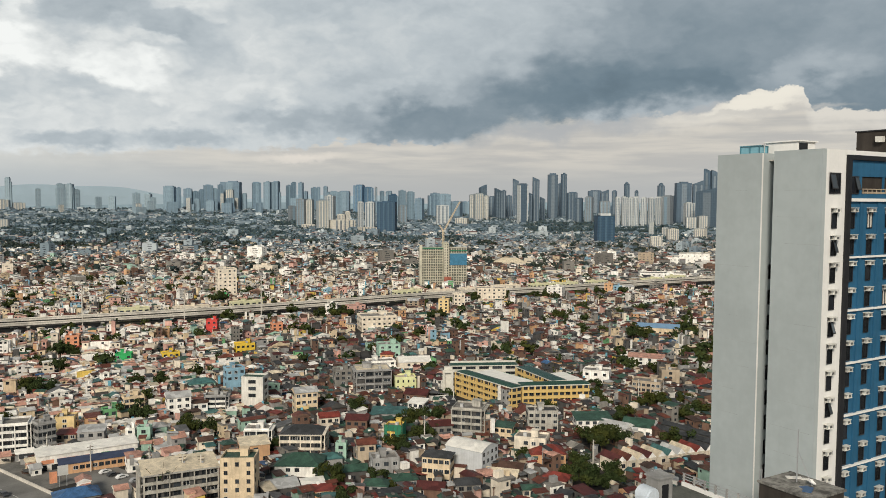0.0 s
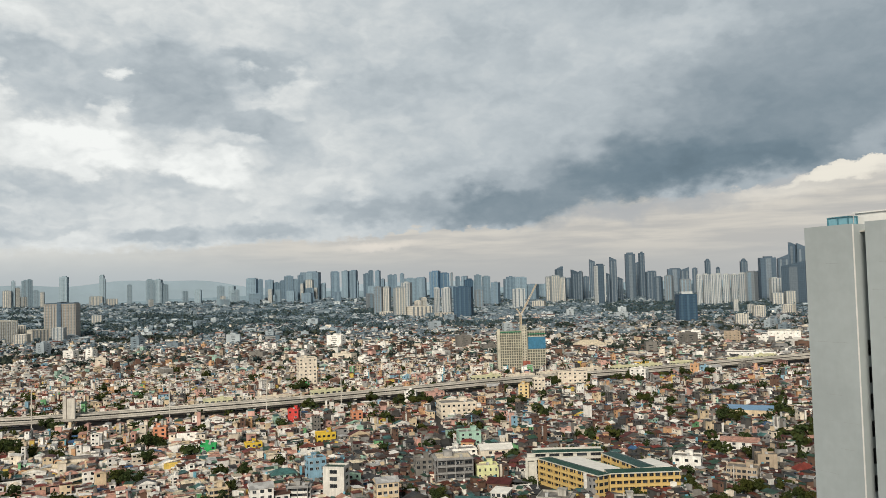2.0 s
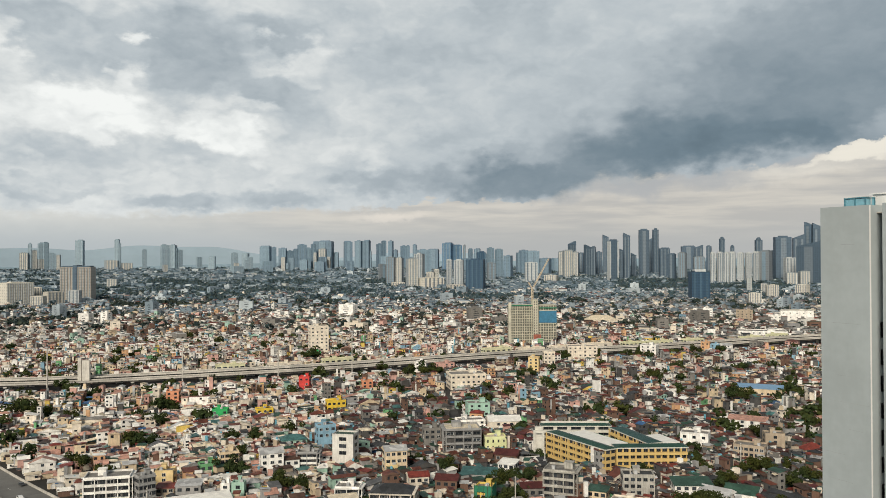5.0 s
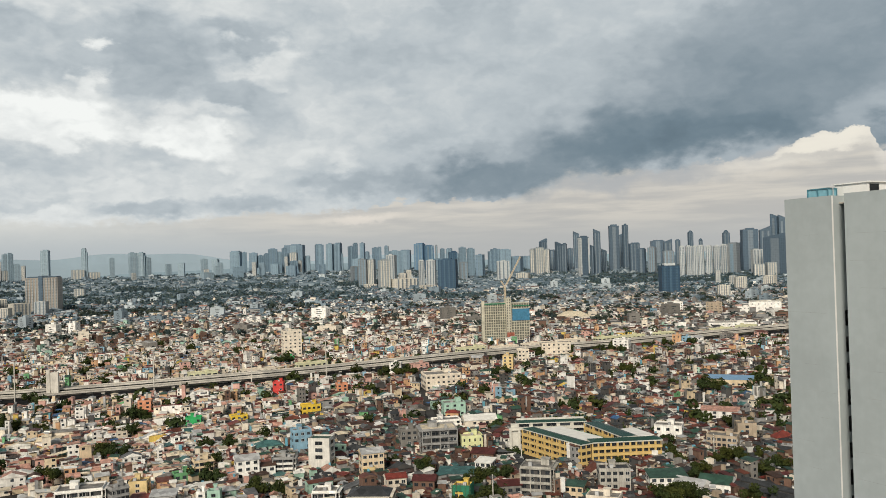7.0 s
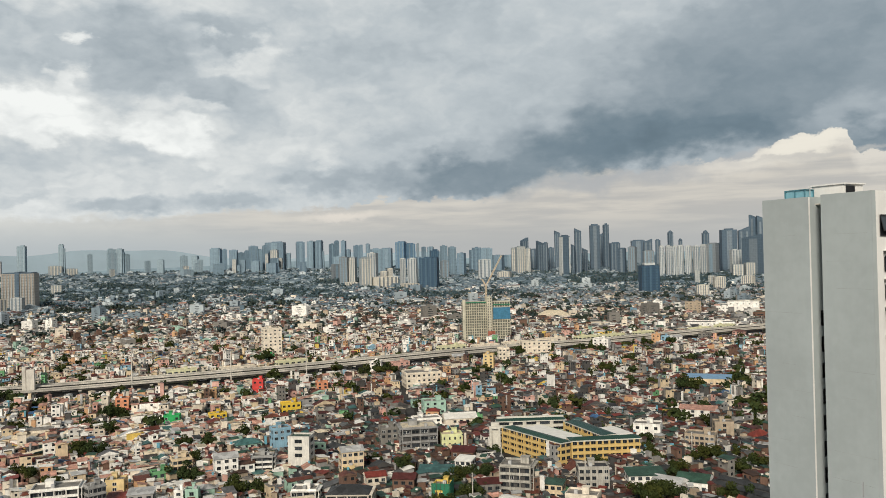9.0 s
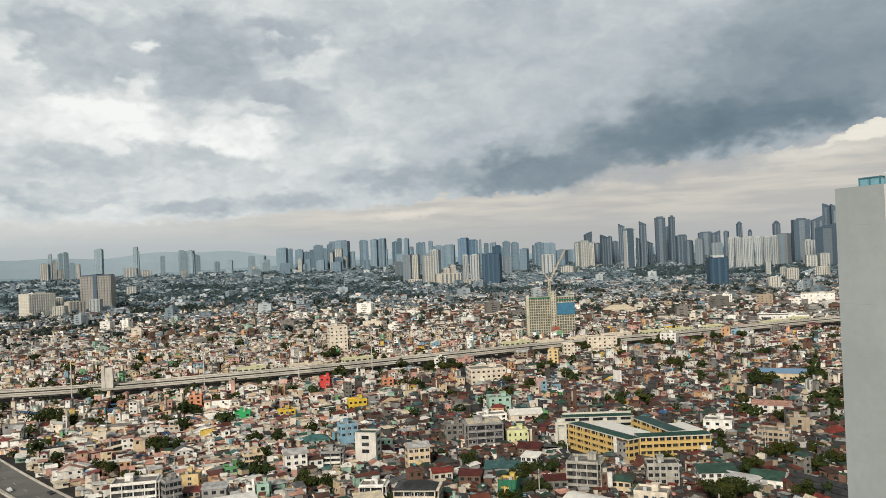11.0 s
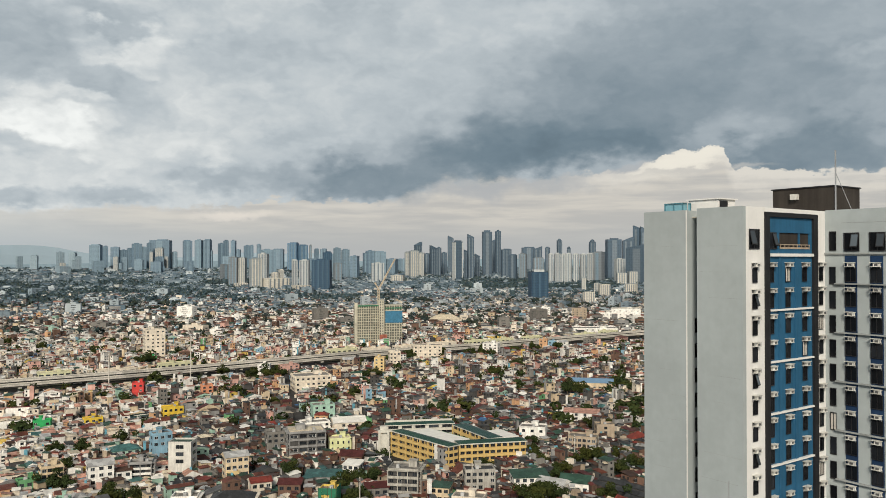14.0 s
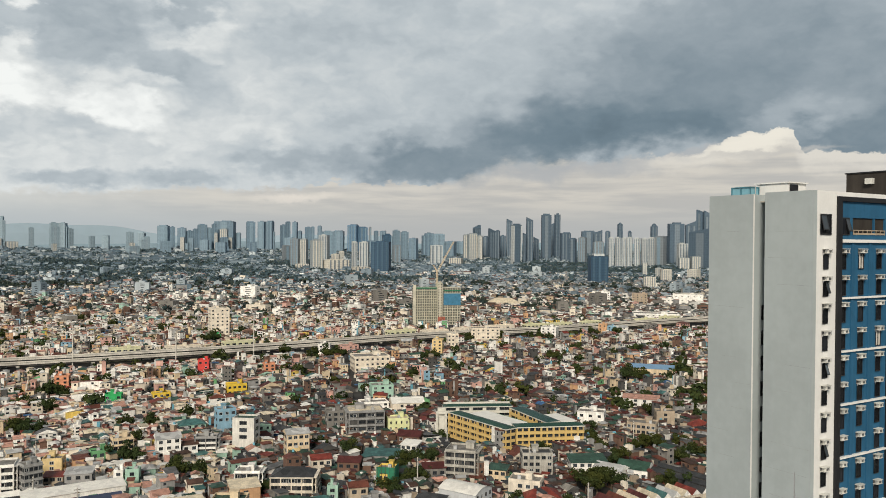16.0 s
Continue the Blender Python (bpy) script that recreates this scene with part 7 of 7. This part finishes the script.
def carpet(sel, name, label):
    """Joined houses: bodies, roofs, windows, tanks and lean-tos."""
    b = Batch([*WALLS, *ROOFS, PANE, ROOF["galvanised"], TANK_BLUE])
    R0, P0 = len(WALLS), len(WALLS) + len(ROOFS)
    x, y, w, d, th, h, wc, rc, f, kd = px[sel], py[sel], pw[sel], pd[sel], pth[sel], hh[sel], W_CH[sel], R_CH[sel], fl[sel], kind[sel]
    m = len(x)
    r = np.random.RandomState(5)
    volumes(b, x, y, w, d, th, h, wc, rc, kd, r, R0)
    s2 = sel & ex_on
    volumes(b, ex_x[s2], ex_y[s2], ex_w[s2], ex_d[s2], pth[s2] + r.normal(0, 0.03, s2.sum()), ex_h[s2], ex_wc[s2], ex_rc[s2], ex_kind[s2], r, R0)
    s = kd == 2
    boxes(b, x[s] + r.uniform(-1.5, 1.5, s.sum()), y[s] + r.uniform(0, 2, s.sum()), h[s] + 0.15, h[s] + r.uniform(1.2, 2.7, s.sum()), w[s] * r.uniform(0.3, 0.7, s.sum()), d[s] * 0.45, th[s], r.choice(6, s.sum()), 5)
    for k in range(3):
        s = r.rand(m) < 0.2
        q = s.sum()
        boxes(b, x[s] + r.uniform(-4, 4, q), y[s] + r.uniform(-4, 4, q), h[s] * 0.5, h[s] + r.uniform(0.2, 1.2, q), r.uniform(0.6, 1.5, q), r.uniform(0.6, 1.4, q), th[s], r.choice([0, 1, 3, 4, P0 + 1, P0 + 1, P0 + 2, R0 + 3], q), 5)
        s = r.rand(m) < 0.35
        q = s.sum()
        sheds(b, x[s] + r.uniform(-5, 5, q), y[s] - d[s] * r.uniform(0.3, 0.6, q), h[s] * r.uniform(0.3, 1.0, q), 0.4, r.uniform(1.5, 5, q), r.uniform(1.2, 2.8, q), th[s] + r.choice([0, 1.57], q), R0 + r.choice([0, 2, 3, 3, 4, 4, 5, 6, 9, 11, 12], q))
    for side in (0, 1, 3):
        length = w if side == 0 else d
        for lev in range(5):
            for c in range(3):
                s = (f > lev) & (r.rand(m) < 0.58) & (length > 2.4 * (c + 1))
                cnt = np.minimum(3, np.floor(length[s] / 2.4))
                u = (c + 0.5) / cnt * length[s] - length[s] / 2 + r.normal(0, 0.15, s.sum())
                fh = h[s] / f[s]
                lo = (lev + r.uniform(0.22, 0.42, s.sum())) * fh
                panels(b, x[s], y[s], w[s], d[s], th[s], side, u, lo, (lev + r.uniform(0.68, 0.82, s.sum())) * fh, np.minimum(0.65, length[s] / cnt * 0.36) * r.uniform(0.5, 1.25, s.sum()), P0)
    return tagged(new(name, b.mesh(name)), label, "houses", "", "stuff")


carpet(~near & ~tree_plot, "houses", "dense low houses with rusty and grey corrugated roofs")


def in_grove(x, y):
    """The wooded belts in front of the eastern high-rises and along the low land to the north-west."""
    far, a = np.hypot(x, y), np.degrees(np.arctan2(x, y))
    wave = 150 * np.sin(a * 0.8 + 1.0) + 60 * np.sin(a * 2.3)
    north_west = (a < -8 + 3 * np.sin(far / 90)) & (np.abs(far - 2450 - wave) < 120 + 90 * np.sin(a * 1.3 + far / 160))
    north_west |= (a < -5) & (np.abs(far - 3150 - wave) < 130 + 120 * np.sin(a * 0.9 + far / 210))
    north_west |= (a > -24) & (a < 6) & (np.abs(far - 1960 + 0.4 * wave) < 45 + 75 * np.sin(a * 1.1 + far / 120))
    north_west |= (np.abs(far - 1400 + 30 * np.sin(a * 0.7)) < 60 + 35 * np.sin(a * 1.7)) & (a < -28)
    return north_west | (far > 2560 + 60 * np.sin(a * 2.1)) & (far < np.where(a < 14.2, 3420, 3060)) & (a > 8.2) & (a < 19.5)


def far_city(r0, r1, cell, seed, name, label, walls, wall_share, roofs, roof_share, low, high, tall, blocks, block_walls):
    """Walls and roofs of the city further out: low houses in two sizes, halls, and mid-rise blocks with window bands."""
    r = np.random.RandomState(seed)
    gx, gy = np.meshgrid(np.arange(-r1, r1, cell), np.arange(0, r1, cell))
    x, y = (gx + r.uniform(-0.48, 0.48, gx.shape) * cell).ravel(), (gy + r.uniform(-0.48, 0.48, gx.shape) * cell).ravel()
    dist = np.hypot(x, y)
    s = (dist > r0) & (dist < r1) & in_view(x, y, 4)
    x, y = x[s], y[s]
    s = free(x, y, cell * 0.3)
    s &= r.rand(len(x)) < np.where(in_grove(x, y), 0.14, 0.84)
    x, y = x[s], y[s]
    m = len(x)
    b = Batch([*walls, *roofs, PANE])
    th = np.round(np.sin(x / 310.0) + np.cos(y / 270.0)) * 0.4 + r.normal(0, 0.12, m)
    big = r.rand(m) < 0.07
    w, d = cell * r.uniform(0.42, 1.0, m) * np.where(big, r.uniform(1.5, 2.8, m), 1.0), cell * r.uniform(0.4, 0.8, m) * np.where(big, 1.5, 1.0)
    h = r.uniform(low, high, m) + (r.rand(m) < tall) * r.uniform(2, 7, m)
    wc = r.choice(len(walls), m, p=np.array(wall_share) / sum(wall_share))
    rc = len(walls) + r.choice(len(roofs), m, p=np.array(roof_share) / sum(roof_share))
    # greyer walls in the east stand in for the cloud's shadow
    cloud_grey = (np.degrees(np.arctan2(x, y)) > r.normal(9, 5, m)) & (r.rand(m) < 0.4)
    wc = np.where(cloud_grey, r.choice([3, 4], m), wc)
    g = land(np.hypot(x, y))
    boxes(b, x, y, g - 3, g + h, w, d, th, wc, 5)
    flat = r.rand(m) < 0.34
    s = ~flat
    gables(b, x[s], y[s], (h + g)[s], d[s] * r.uniform(0.1, 0.24, s.sum()), w[s] + 1, d[s] + 1, th[s], r.choice([0.0, 0.85], s.sum()), rc[s], wc[s])
    s = flat
    boxes(b, x[s], y[s], (h + g)[s], (h + g)[s] + 0.3, w[s] * 0.92, d[s] * 0.92, th[s], rc[s], 5)
    boxes(b, x[s] + r.uniform(-0.2, 0.2, s.sum()) * w[s], y[s], (h + g)[s] + 0.3, (h + g)[s] + r.uniform(1.2, 2.8, s.sum()), w[s] * 0.35, d[s] * 0.4, th[s], wc[s], 5)
    for lev in range(3 if r1 < 2600 else 0):  # dark window openings, storey by storey
        for side in (0, 1, 3):
            s = (h > 3.0 * lev + 2.6) & (r.rand(m) < 0.7)
            q = s.sum()
            length = (w if side == 0 else d)[s]
            panels(b, x[s], y[s], w[s], d[s], th[s], side, r.uniform(-0.2, 0.2, q) * length, g[s] + 3.0 * lev + 1.0, g[s] + 3.0 * lev + 2.3, length * r.uniform(0.1, 0.28, q), len(walls) + len(roofs), 0.08)
    # mid-rise blocks standing up out of the roofs
    q = min(blocks, m)
    k = r.choice(m, q, replace=False)
    bw, bd, bh, bt = r.uniform(12, 34, q), r.uniform(10, 16, q), r.uniform(11, 25, q), th[k]
    bc = r.choice(block_walls, q)
    boxes(b, x[k], y[k], g[k] - 3, g[k] + bh, bw, bd, bt, bc, 5)
    boxes(b, x[k], y[k] + 1, g[k] + bh, g[k] + bh + 2.6, bw * 0.3, bd * 0.4, bt, bc, 5)
    for lev in range(7):
        for side in (0, 1, 3):
            s = bh > 3.2 * lev + 3.0
            kk = k[s]
            panels(b, x[kk], y[kk], bw[s], bd[s], bt[s], side, r.uniform(-0.12, 0.12, len(kk)) * bd[s], g[kk] + 3.2 * lev + 1.2, g[kk] + 3.2 * lev + 2.2, (bw if side == 0 else bd)[s] * r.uniform(0.06, 0.2, len(kk)), len(walls) + len(roofs), 0.08)
    tagged(new(name, b.mesh(name)), label, "houses", "", "stuff")


MID_W = [WALL[k] for k in ("white", "offwhite", "cream", "grey", "concrete", "pink", "mint", "blue", "beige", "brown", "peach")]
MID_WS = (44, 14, 6, 9, 13, 5, 3, 2.5, 2, 20, 2)
MID_R = [ROOF[k] for k in ("galvanised", "grey", "darkgrey", "rust", "dusty red", "brown", "green", "white", "red", "cream", "teal", "slab")]
MID_RS = (11, 15, 25, 20, 5, 18, 12, 8, 6, 3, 3, 3)
# far wall and roof colours with the blue-grey of haze painted in
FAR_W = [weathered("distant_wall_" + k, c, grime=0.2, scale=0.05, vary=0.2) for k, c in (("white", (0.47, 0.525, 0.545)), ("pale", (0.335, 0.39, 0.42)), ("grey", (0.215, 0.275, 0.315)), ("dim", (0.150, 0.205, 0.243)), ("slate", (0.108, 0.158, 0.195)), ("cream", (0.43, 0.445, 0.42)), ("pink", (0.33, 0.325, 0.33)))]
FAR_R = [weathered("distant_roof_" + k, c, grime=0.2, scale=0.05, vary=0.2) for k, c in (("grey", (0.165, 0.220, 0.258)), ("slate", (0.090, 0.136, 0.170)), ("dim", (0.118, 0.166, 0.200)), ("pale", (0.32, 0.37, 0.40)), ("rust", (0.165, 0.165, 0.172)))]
far_city(1000, 1480, 10.0, 3, "houses", "distant sea of low houses with mixed roofs", MID_W, MID_WS, MID_R, MID_RS, 3.2, 7.6, 0.07, 26, (0, 0, 1, 3, 4))
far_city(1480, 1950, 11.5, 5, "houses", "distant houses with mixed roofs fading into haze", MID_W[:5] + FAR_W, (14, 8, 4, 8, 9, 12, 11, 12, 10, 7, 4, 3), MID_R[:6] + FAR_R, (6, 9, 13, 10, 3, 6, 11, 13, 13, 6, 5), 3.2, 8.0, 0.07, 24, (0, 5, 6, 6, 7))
far_city(1950, 2500, 14, 6, "houses", "distant low houses in greys tinted for haze", MID_W[:4] + FAR_W, (5, 4, 1, 5, 15, 15, 20, 18, 13, 4, 4), MID_R[:5] + FAR_R, (5, 6, 8, 5, 3, 18, 18, 18, 9, 6), 3.4, 8.4, 0.10, 32, (4, 4, 5, 6))
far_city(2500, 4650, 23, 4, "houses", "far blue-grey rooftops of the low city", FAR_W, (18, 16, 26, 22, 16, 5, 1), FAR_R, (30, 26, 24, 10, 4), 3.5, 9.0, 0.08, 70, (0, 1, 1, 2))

# ---- trees between the houses and the wooded belts further out ----
def woods(x, y, s, name, label, leaves=46, seed=8, leaf=LEAF):
    q = np.random.RandomState(seed)
    m = len(x)
    b = Batch([leaf])
    g = land(np.hypot(x, y))
    v = q.normal(0, 1, (m, leaves, 3))
    v /= np.linalg.norm(v, axis=2)[..., None]
    lob = q.normal(0, 0.35, (m, 5, 3))
    c = lob[np.arange(m)[:, None], q.choice(5, (m, leaves))] + v * q.uniform(0.35, 0.62, (m, leaves))[..., None]
    c = c * s[:, None, None] * np.array([1.0, 1.0, 0.75])
    c += np.stack([x, y, g + s * 0.95], 1)[:, None]
    face = v + q.normal(0, 0.4, (m, leaves, 3))
    face /= np.linalg.norm(face, axis=2)[..., None]
    n = np.cross(q.normal(0, 1, (m, leaves, 3)), face)
    n /= np.linalg.norm(n, axis=2)[..., None] + 1e-6
    a = np.cross(face, n)
    k = (s[:, None] * q.uniform(0.7, 1.5, (m, leaves)) * min(0.26, 1.75 / math.sqrt(leaves)))[..., None]
    corner = np.stack([c - n * k, c + a * k, c + n * k, c - a * k], 2).reshape(-1, 4, 3)
    b.put(corner, [(0, 1, 2, 3)], 0)
    tagged(new(name, b.mesh(name)), label, "trees", "", "stuff")


tp = np.where(tree_plot & (dist_p >= 430))[0]
for i in np.where(tree_plot & (dist_p < 430))[0]:
    tree(float(px[i]), float(py[i]), 0.7 + 0.6 * float(hh[i] % 1.0))
woods(px[tp], py[tp], rng.uniform(3.0, 6.5, len(tp)), "trees", "dark green trees standing between the houses", 120)
q = np.random.RandomState(2)
m = 40000
wd = np.sqrt(q.uniform(430.0 ** 2, 4700.0 ** 2, m))
wa = np.radians(q.uniform(-39, 43, m))
wx_, wy_ = wd * np.sin(wa), wd * np.cos(wa)
clump = np.array([noise.noise(Vector((x / 150.0, y / 190.0, 3.0))) for x, y in zip(wx_, wy_)])
keep = (clump > 0.30 + 0.14 * (wd < 1000) - 0.08 * (wd > 1000) - 0.04 * (wd > 1300) - 0.80 * in_grove(wx_, wy_) - 0.10 * (wd > 2000) * (wd < 3000) * (wa < -0.1) - 0.6 * (q.rand(m) < np.where(wd < 1700, 0.20, 0.14)) * (wd > 1000)) & free(wx_, wy_, 4.0)
size = q.uniform(3.4, 7.2, m) + 2.2 * (wd > 1700)
for lo, hi, leaf, text in ((0, 1050, LEAF, "dark green clumps of trees among the houses"), (1050, 1850, LEAF_FAR, "dark wooded belts between the distant roofs"), (1850, 5000, LEAF_HAZE, "far woods tinted blue-grey for haze among the low city")):
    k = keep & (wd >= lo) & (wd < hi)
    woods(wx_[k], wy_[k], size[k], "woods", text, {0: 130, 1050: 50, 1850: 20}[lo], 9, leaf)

# ---- the nearest houses, one by one ----
def near_house(i):
    """A house of its own: walls, roof, windows, door canopy."""
    r = random.Random(int(i) + 100)
    w, d, h, f = float(pw[i]), float(pd[i]), float(hh[i]), int(fl[i])
    wm, rm = WALLS[W_CH[i]], ROOFS[R_CH[i]]
    wn, rn = wm.name[5:], rm.name[5:]
    kd = int(kind[i])
    what = ("gabled", "hipped", "flat", "lean-to")[kd]
    e = thing("house", f"{f}-storey {wn} house with a {what} {rn if kd != 2 else 'concrete'} roof", "house", float(px[i]), float(py[i]), 0, math.degrees(float(pth[i])), "houses")
    b = Batch([wm])
    boxes(b, 0, 0, 0, h, w, d, 0, 0)
    part("wall", b.mesh("wall"), e)
    swap = r.random() < 0.5
    gw, gd, gt = (d, w, radians(90)) if swap else (w, d, 0.0)
    b = Batch([rm if kd != 2 else ROOF["slab"], wm])
    if kd < 2:
        gables(b, 0, 0, h - 0.05, gd * r.uniform(0.14, 0.28), gw + 0.9, gd + 0.9, gt, 0.85 * kd, 0, 0 if kd else 1)
    elif kd == 3:
        sheds(b, 0, 0, h, gd * r.uniform(0.06, 0.16), gw + 0.7, gd + 0.7, gt, 0)
    else:
        boxes(b, 0, 0, h, h + 0.15, w + 0.5, d + 0.5, 0, 0)
    part("roof", b.mesh("roof"), e)
    if kd == 2:
        part("roof_room", box_mesh("roof_room", WALLS[r.choice((1, 3, 4, 5, 12))], (r.uniform(-1, 1), 0.8, h + 0.15, h + 2.5, w * 0.5, d * 0.45)), e)
        part("parapet", box_mesh("parapet", wm, (0, -d / 2 - 0.1, h + 0.15, h + 0.95, w + 0.4, 0.2)), e)
    fh = h / f
    seen = -(px[i] * math.cos(pth[i]) + py[i] * math.sin(pth[i])) > 0
    for side in (0, 1 if seen else 3):
        length = w if side == 0 else d
        n = max(1, min(3, int(length / 2.6)))
        for lev in range(f):
            for c in range(n):
                if r.random() < 0.7:
                    u = (c + 0.5) / n * length - length / 2
                    part("window", WIN if r.random() < 0.5 else WIN_DARK, e, "", side_pose(w, d, side, u, (lev + 0.56) * fh, r.uniform(0.9, 1.5), r.uniform(0.9, 1.3)))
    if ex_on[i]:
        u, v, w2, d2, h2, k2 = float(ex_u[i]), float(ex_v[i]), float(ex_w[i]), float(ex_d[i]), float(ex_h[i]), int(ex_kind[i])
        part("annex_wall", box_mesh("annex_wall", WALLS[ex_wc[i]], (u, v, 0, h2, w2, d2)), e)
        b = Batch([ROOFS[ex_rc[i]], WALLS[ex_wc[i]]])
        if k2 == 0:
            gables(b, u, v, h2 - 0.05, d2 * 0.2, w2 + 0.8, d2 + 0.8, 0, 0.0, 0, 1)
        else:
            sheds(b, u, v, h2, d2 * (0.12 if k2 == 3 else 0.01), w2 + 0.6, d2 + 0.6, r.choice((0, math.pi)), 0)
        part("annex_roof", b.mesh("annex_roof"), e)
    if r.random() < 0.35:
        part("water_tank", box_mesh("water_tank", TANK_BLUE if r.random() < 0.4 else ROOF["galvanised"], (r.uniform(-0.3, 0.3) * w, r.uniform(-0.3, 0.3) * d, h * 0.6, h + 1.8, 1.2, 1.2)), e)
    if r.random() < 0.6:
        b = Batch([ROOFS[r.randrange(8)]])
        sheds(b, r.uniform(-1, 1), -d / 2 - 0.9, fh * 0.85, 0.4, w * 0.7, 2.2, 0, 0)
        part("canopy", b.mesh("canopy"), e)


for i in np.where(near)[0]:
    near_house(i)


def lean_tos(count, seed):
    """Patched lean-to roofs, sheds, water drums and upstands crowded between the nearest houses."""
    r = np.random.RandomState(seed)
    x, y = r.uniform(-190, 150, count), r.uniform(225, 470, count)
    d0 = np.hypot(x, y)
    s = in_view(x, y, 2) & (d0 > 225) & (d0 < 470) & ~((x < -88) & (x + y < 205)) & free(x, y, 1.6)
    x, y = x[s], y[s]
    m = len(x)
    b = Batch([*WALLS, *ROOFS, TANK_BLUE])
    R0 = len(WALLS)
    th = r.choice([0.2, 0.42, -0.3, 0.54, -0.6, 0.09], m) + r.choice([0, 1.57], m) + r.normal(0, 0.12, m)
    w, d, h = r.uniform(1.6, 4.6, m), r.uniform(1.3, 3.4, m), r.uniform(2.2, 6.2, m)
    # lighter wall and roof tints put the western sunlight into the colour
    sunlit_tint = (np.degrees(np.arctan2(x, y)) < -12) & (r.rand(m) < 0.8)
    boxes(b, x, y, 0, h, w, d, th, np.where(sunlit_tint, r.choice([0, 0, 1, 1, 2, 6, 8, 5], m), r.choice([0, 1, 3, 4, 4, 5, 6, 8, 12, 12, 13, 13], m)), 4)
    gb = r.rand(m) < 0.35
    rc = R0 + np.where(sunlit_tint, r.choice([0, 1, 3, 3, 6, 9, 9, 11, 11, 13, 13, 13], m), r.choice([0, 0, 1, 2, 2, 3, 4, 4, 5, 5, 6, 6, 7, 8, 9], m))
    sheds(b, x[~gb], y[~gb], h[~gb] - 0.1, d[~gb] * r.uniform(0.08, 0.3, (~gb).sum()), w[~gb] + 0.8, d[~gb] + 0.8, th[~gb], rc[~gb])
    gables(b, x[gb], y[gb], h[gb] - 0.05, d[gb] * 0.3, w[gb] + 0.8, d[gb] + 0.8, th[gb], 0.0, rc[gb], 12)
    k = r.rand(m) < 0.25
    q = k.sum()
    boxes(b, x[k] + r.uniform(-1, 1, q), y[k] + r.uniform(-1, 1, q), h[k], h[k] + r.uniform(0.8, 1.5, q), 0.9, 0.9, th[k], r.choice([R0 + len(ROOFS), R0 + 3, R0 + 3, 0, 4], q), 5)
    tagged(new("lean_tos", b.mesh("lean_tos")), "crowded small lean-to roofs and sheds between the houses", "lean-tos", "", "stuff")


lean_tos(3600, 17)
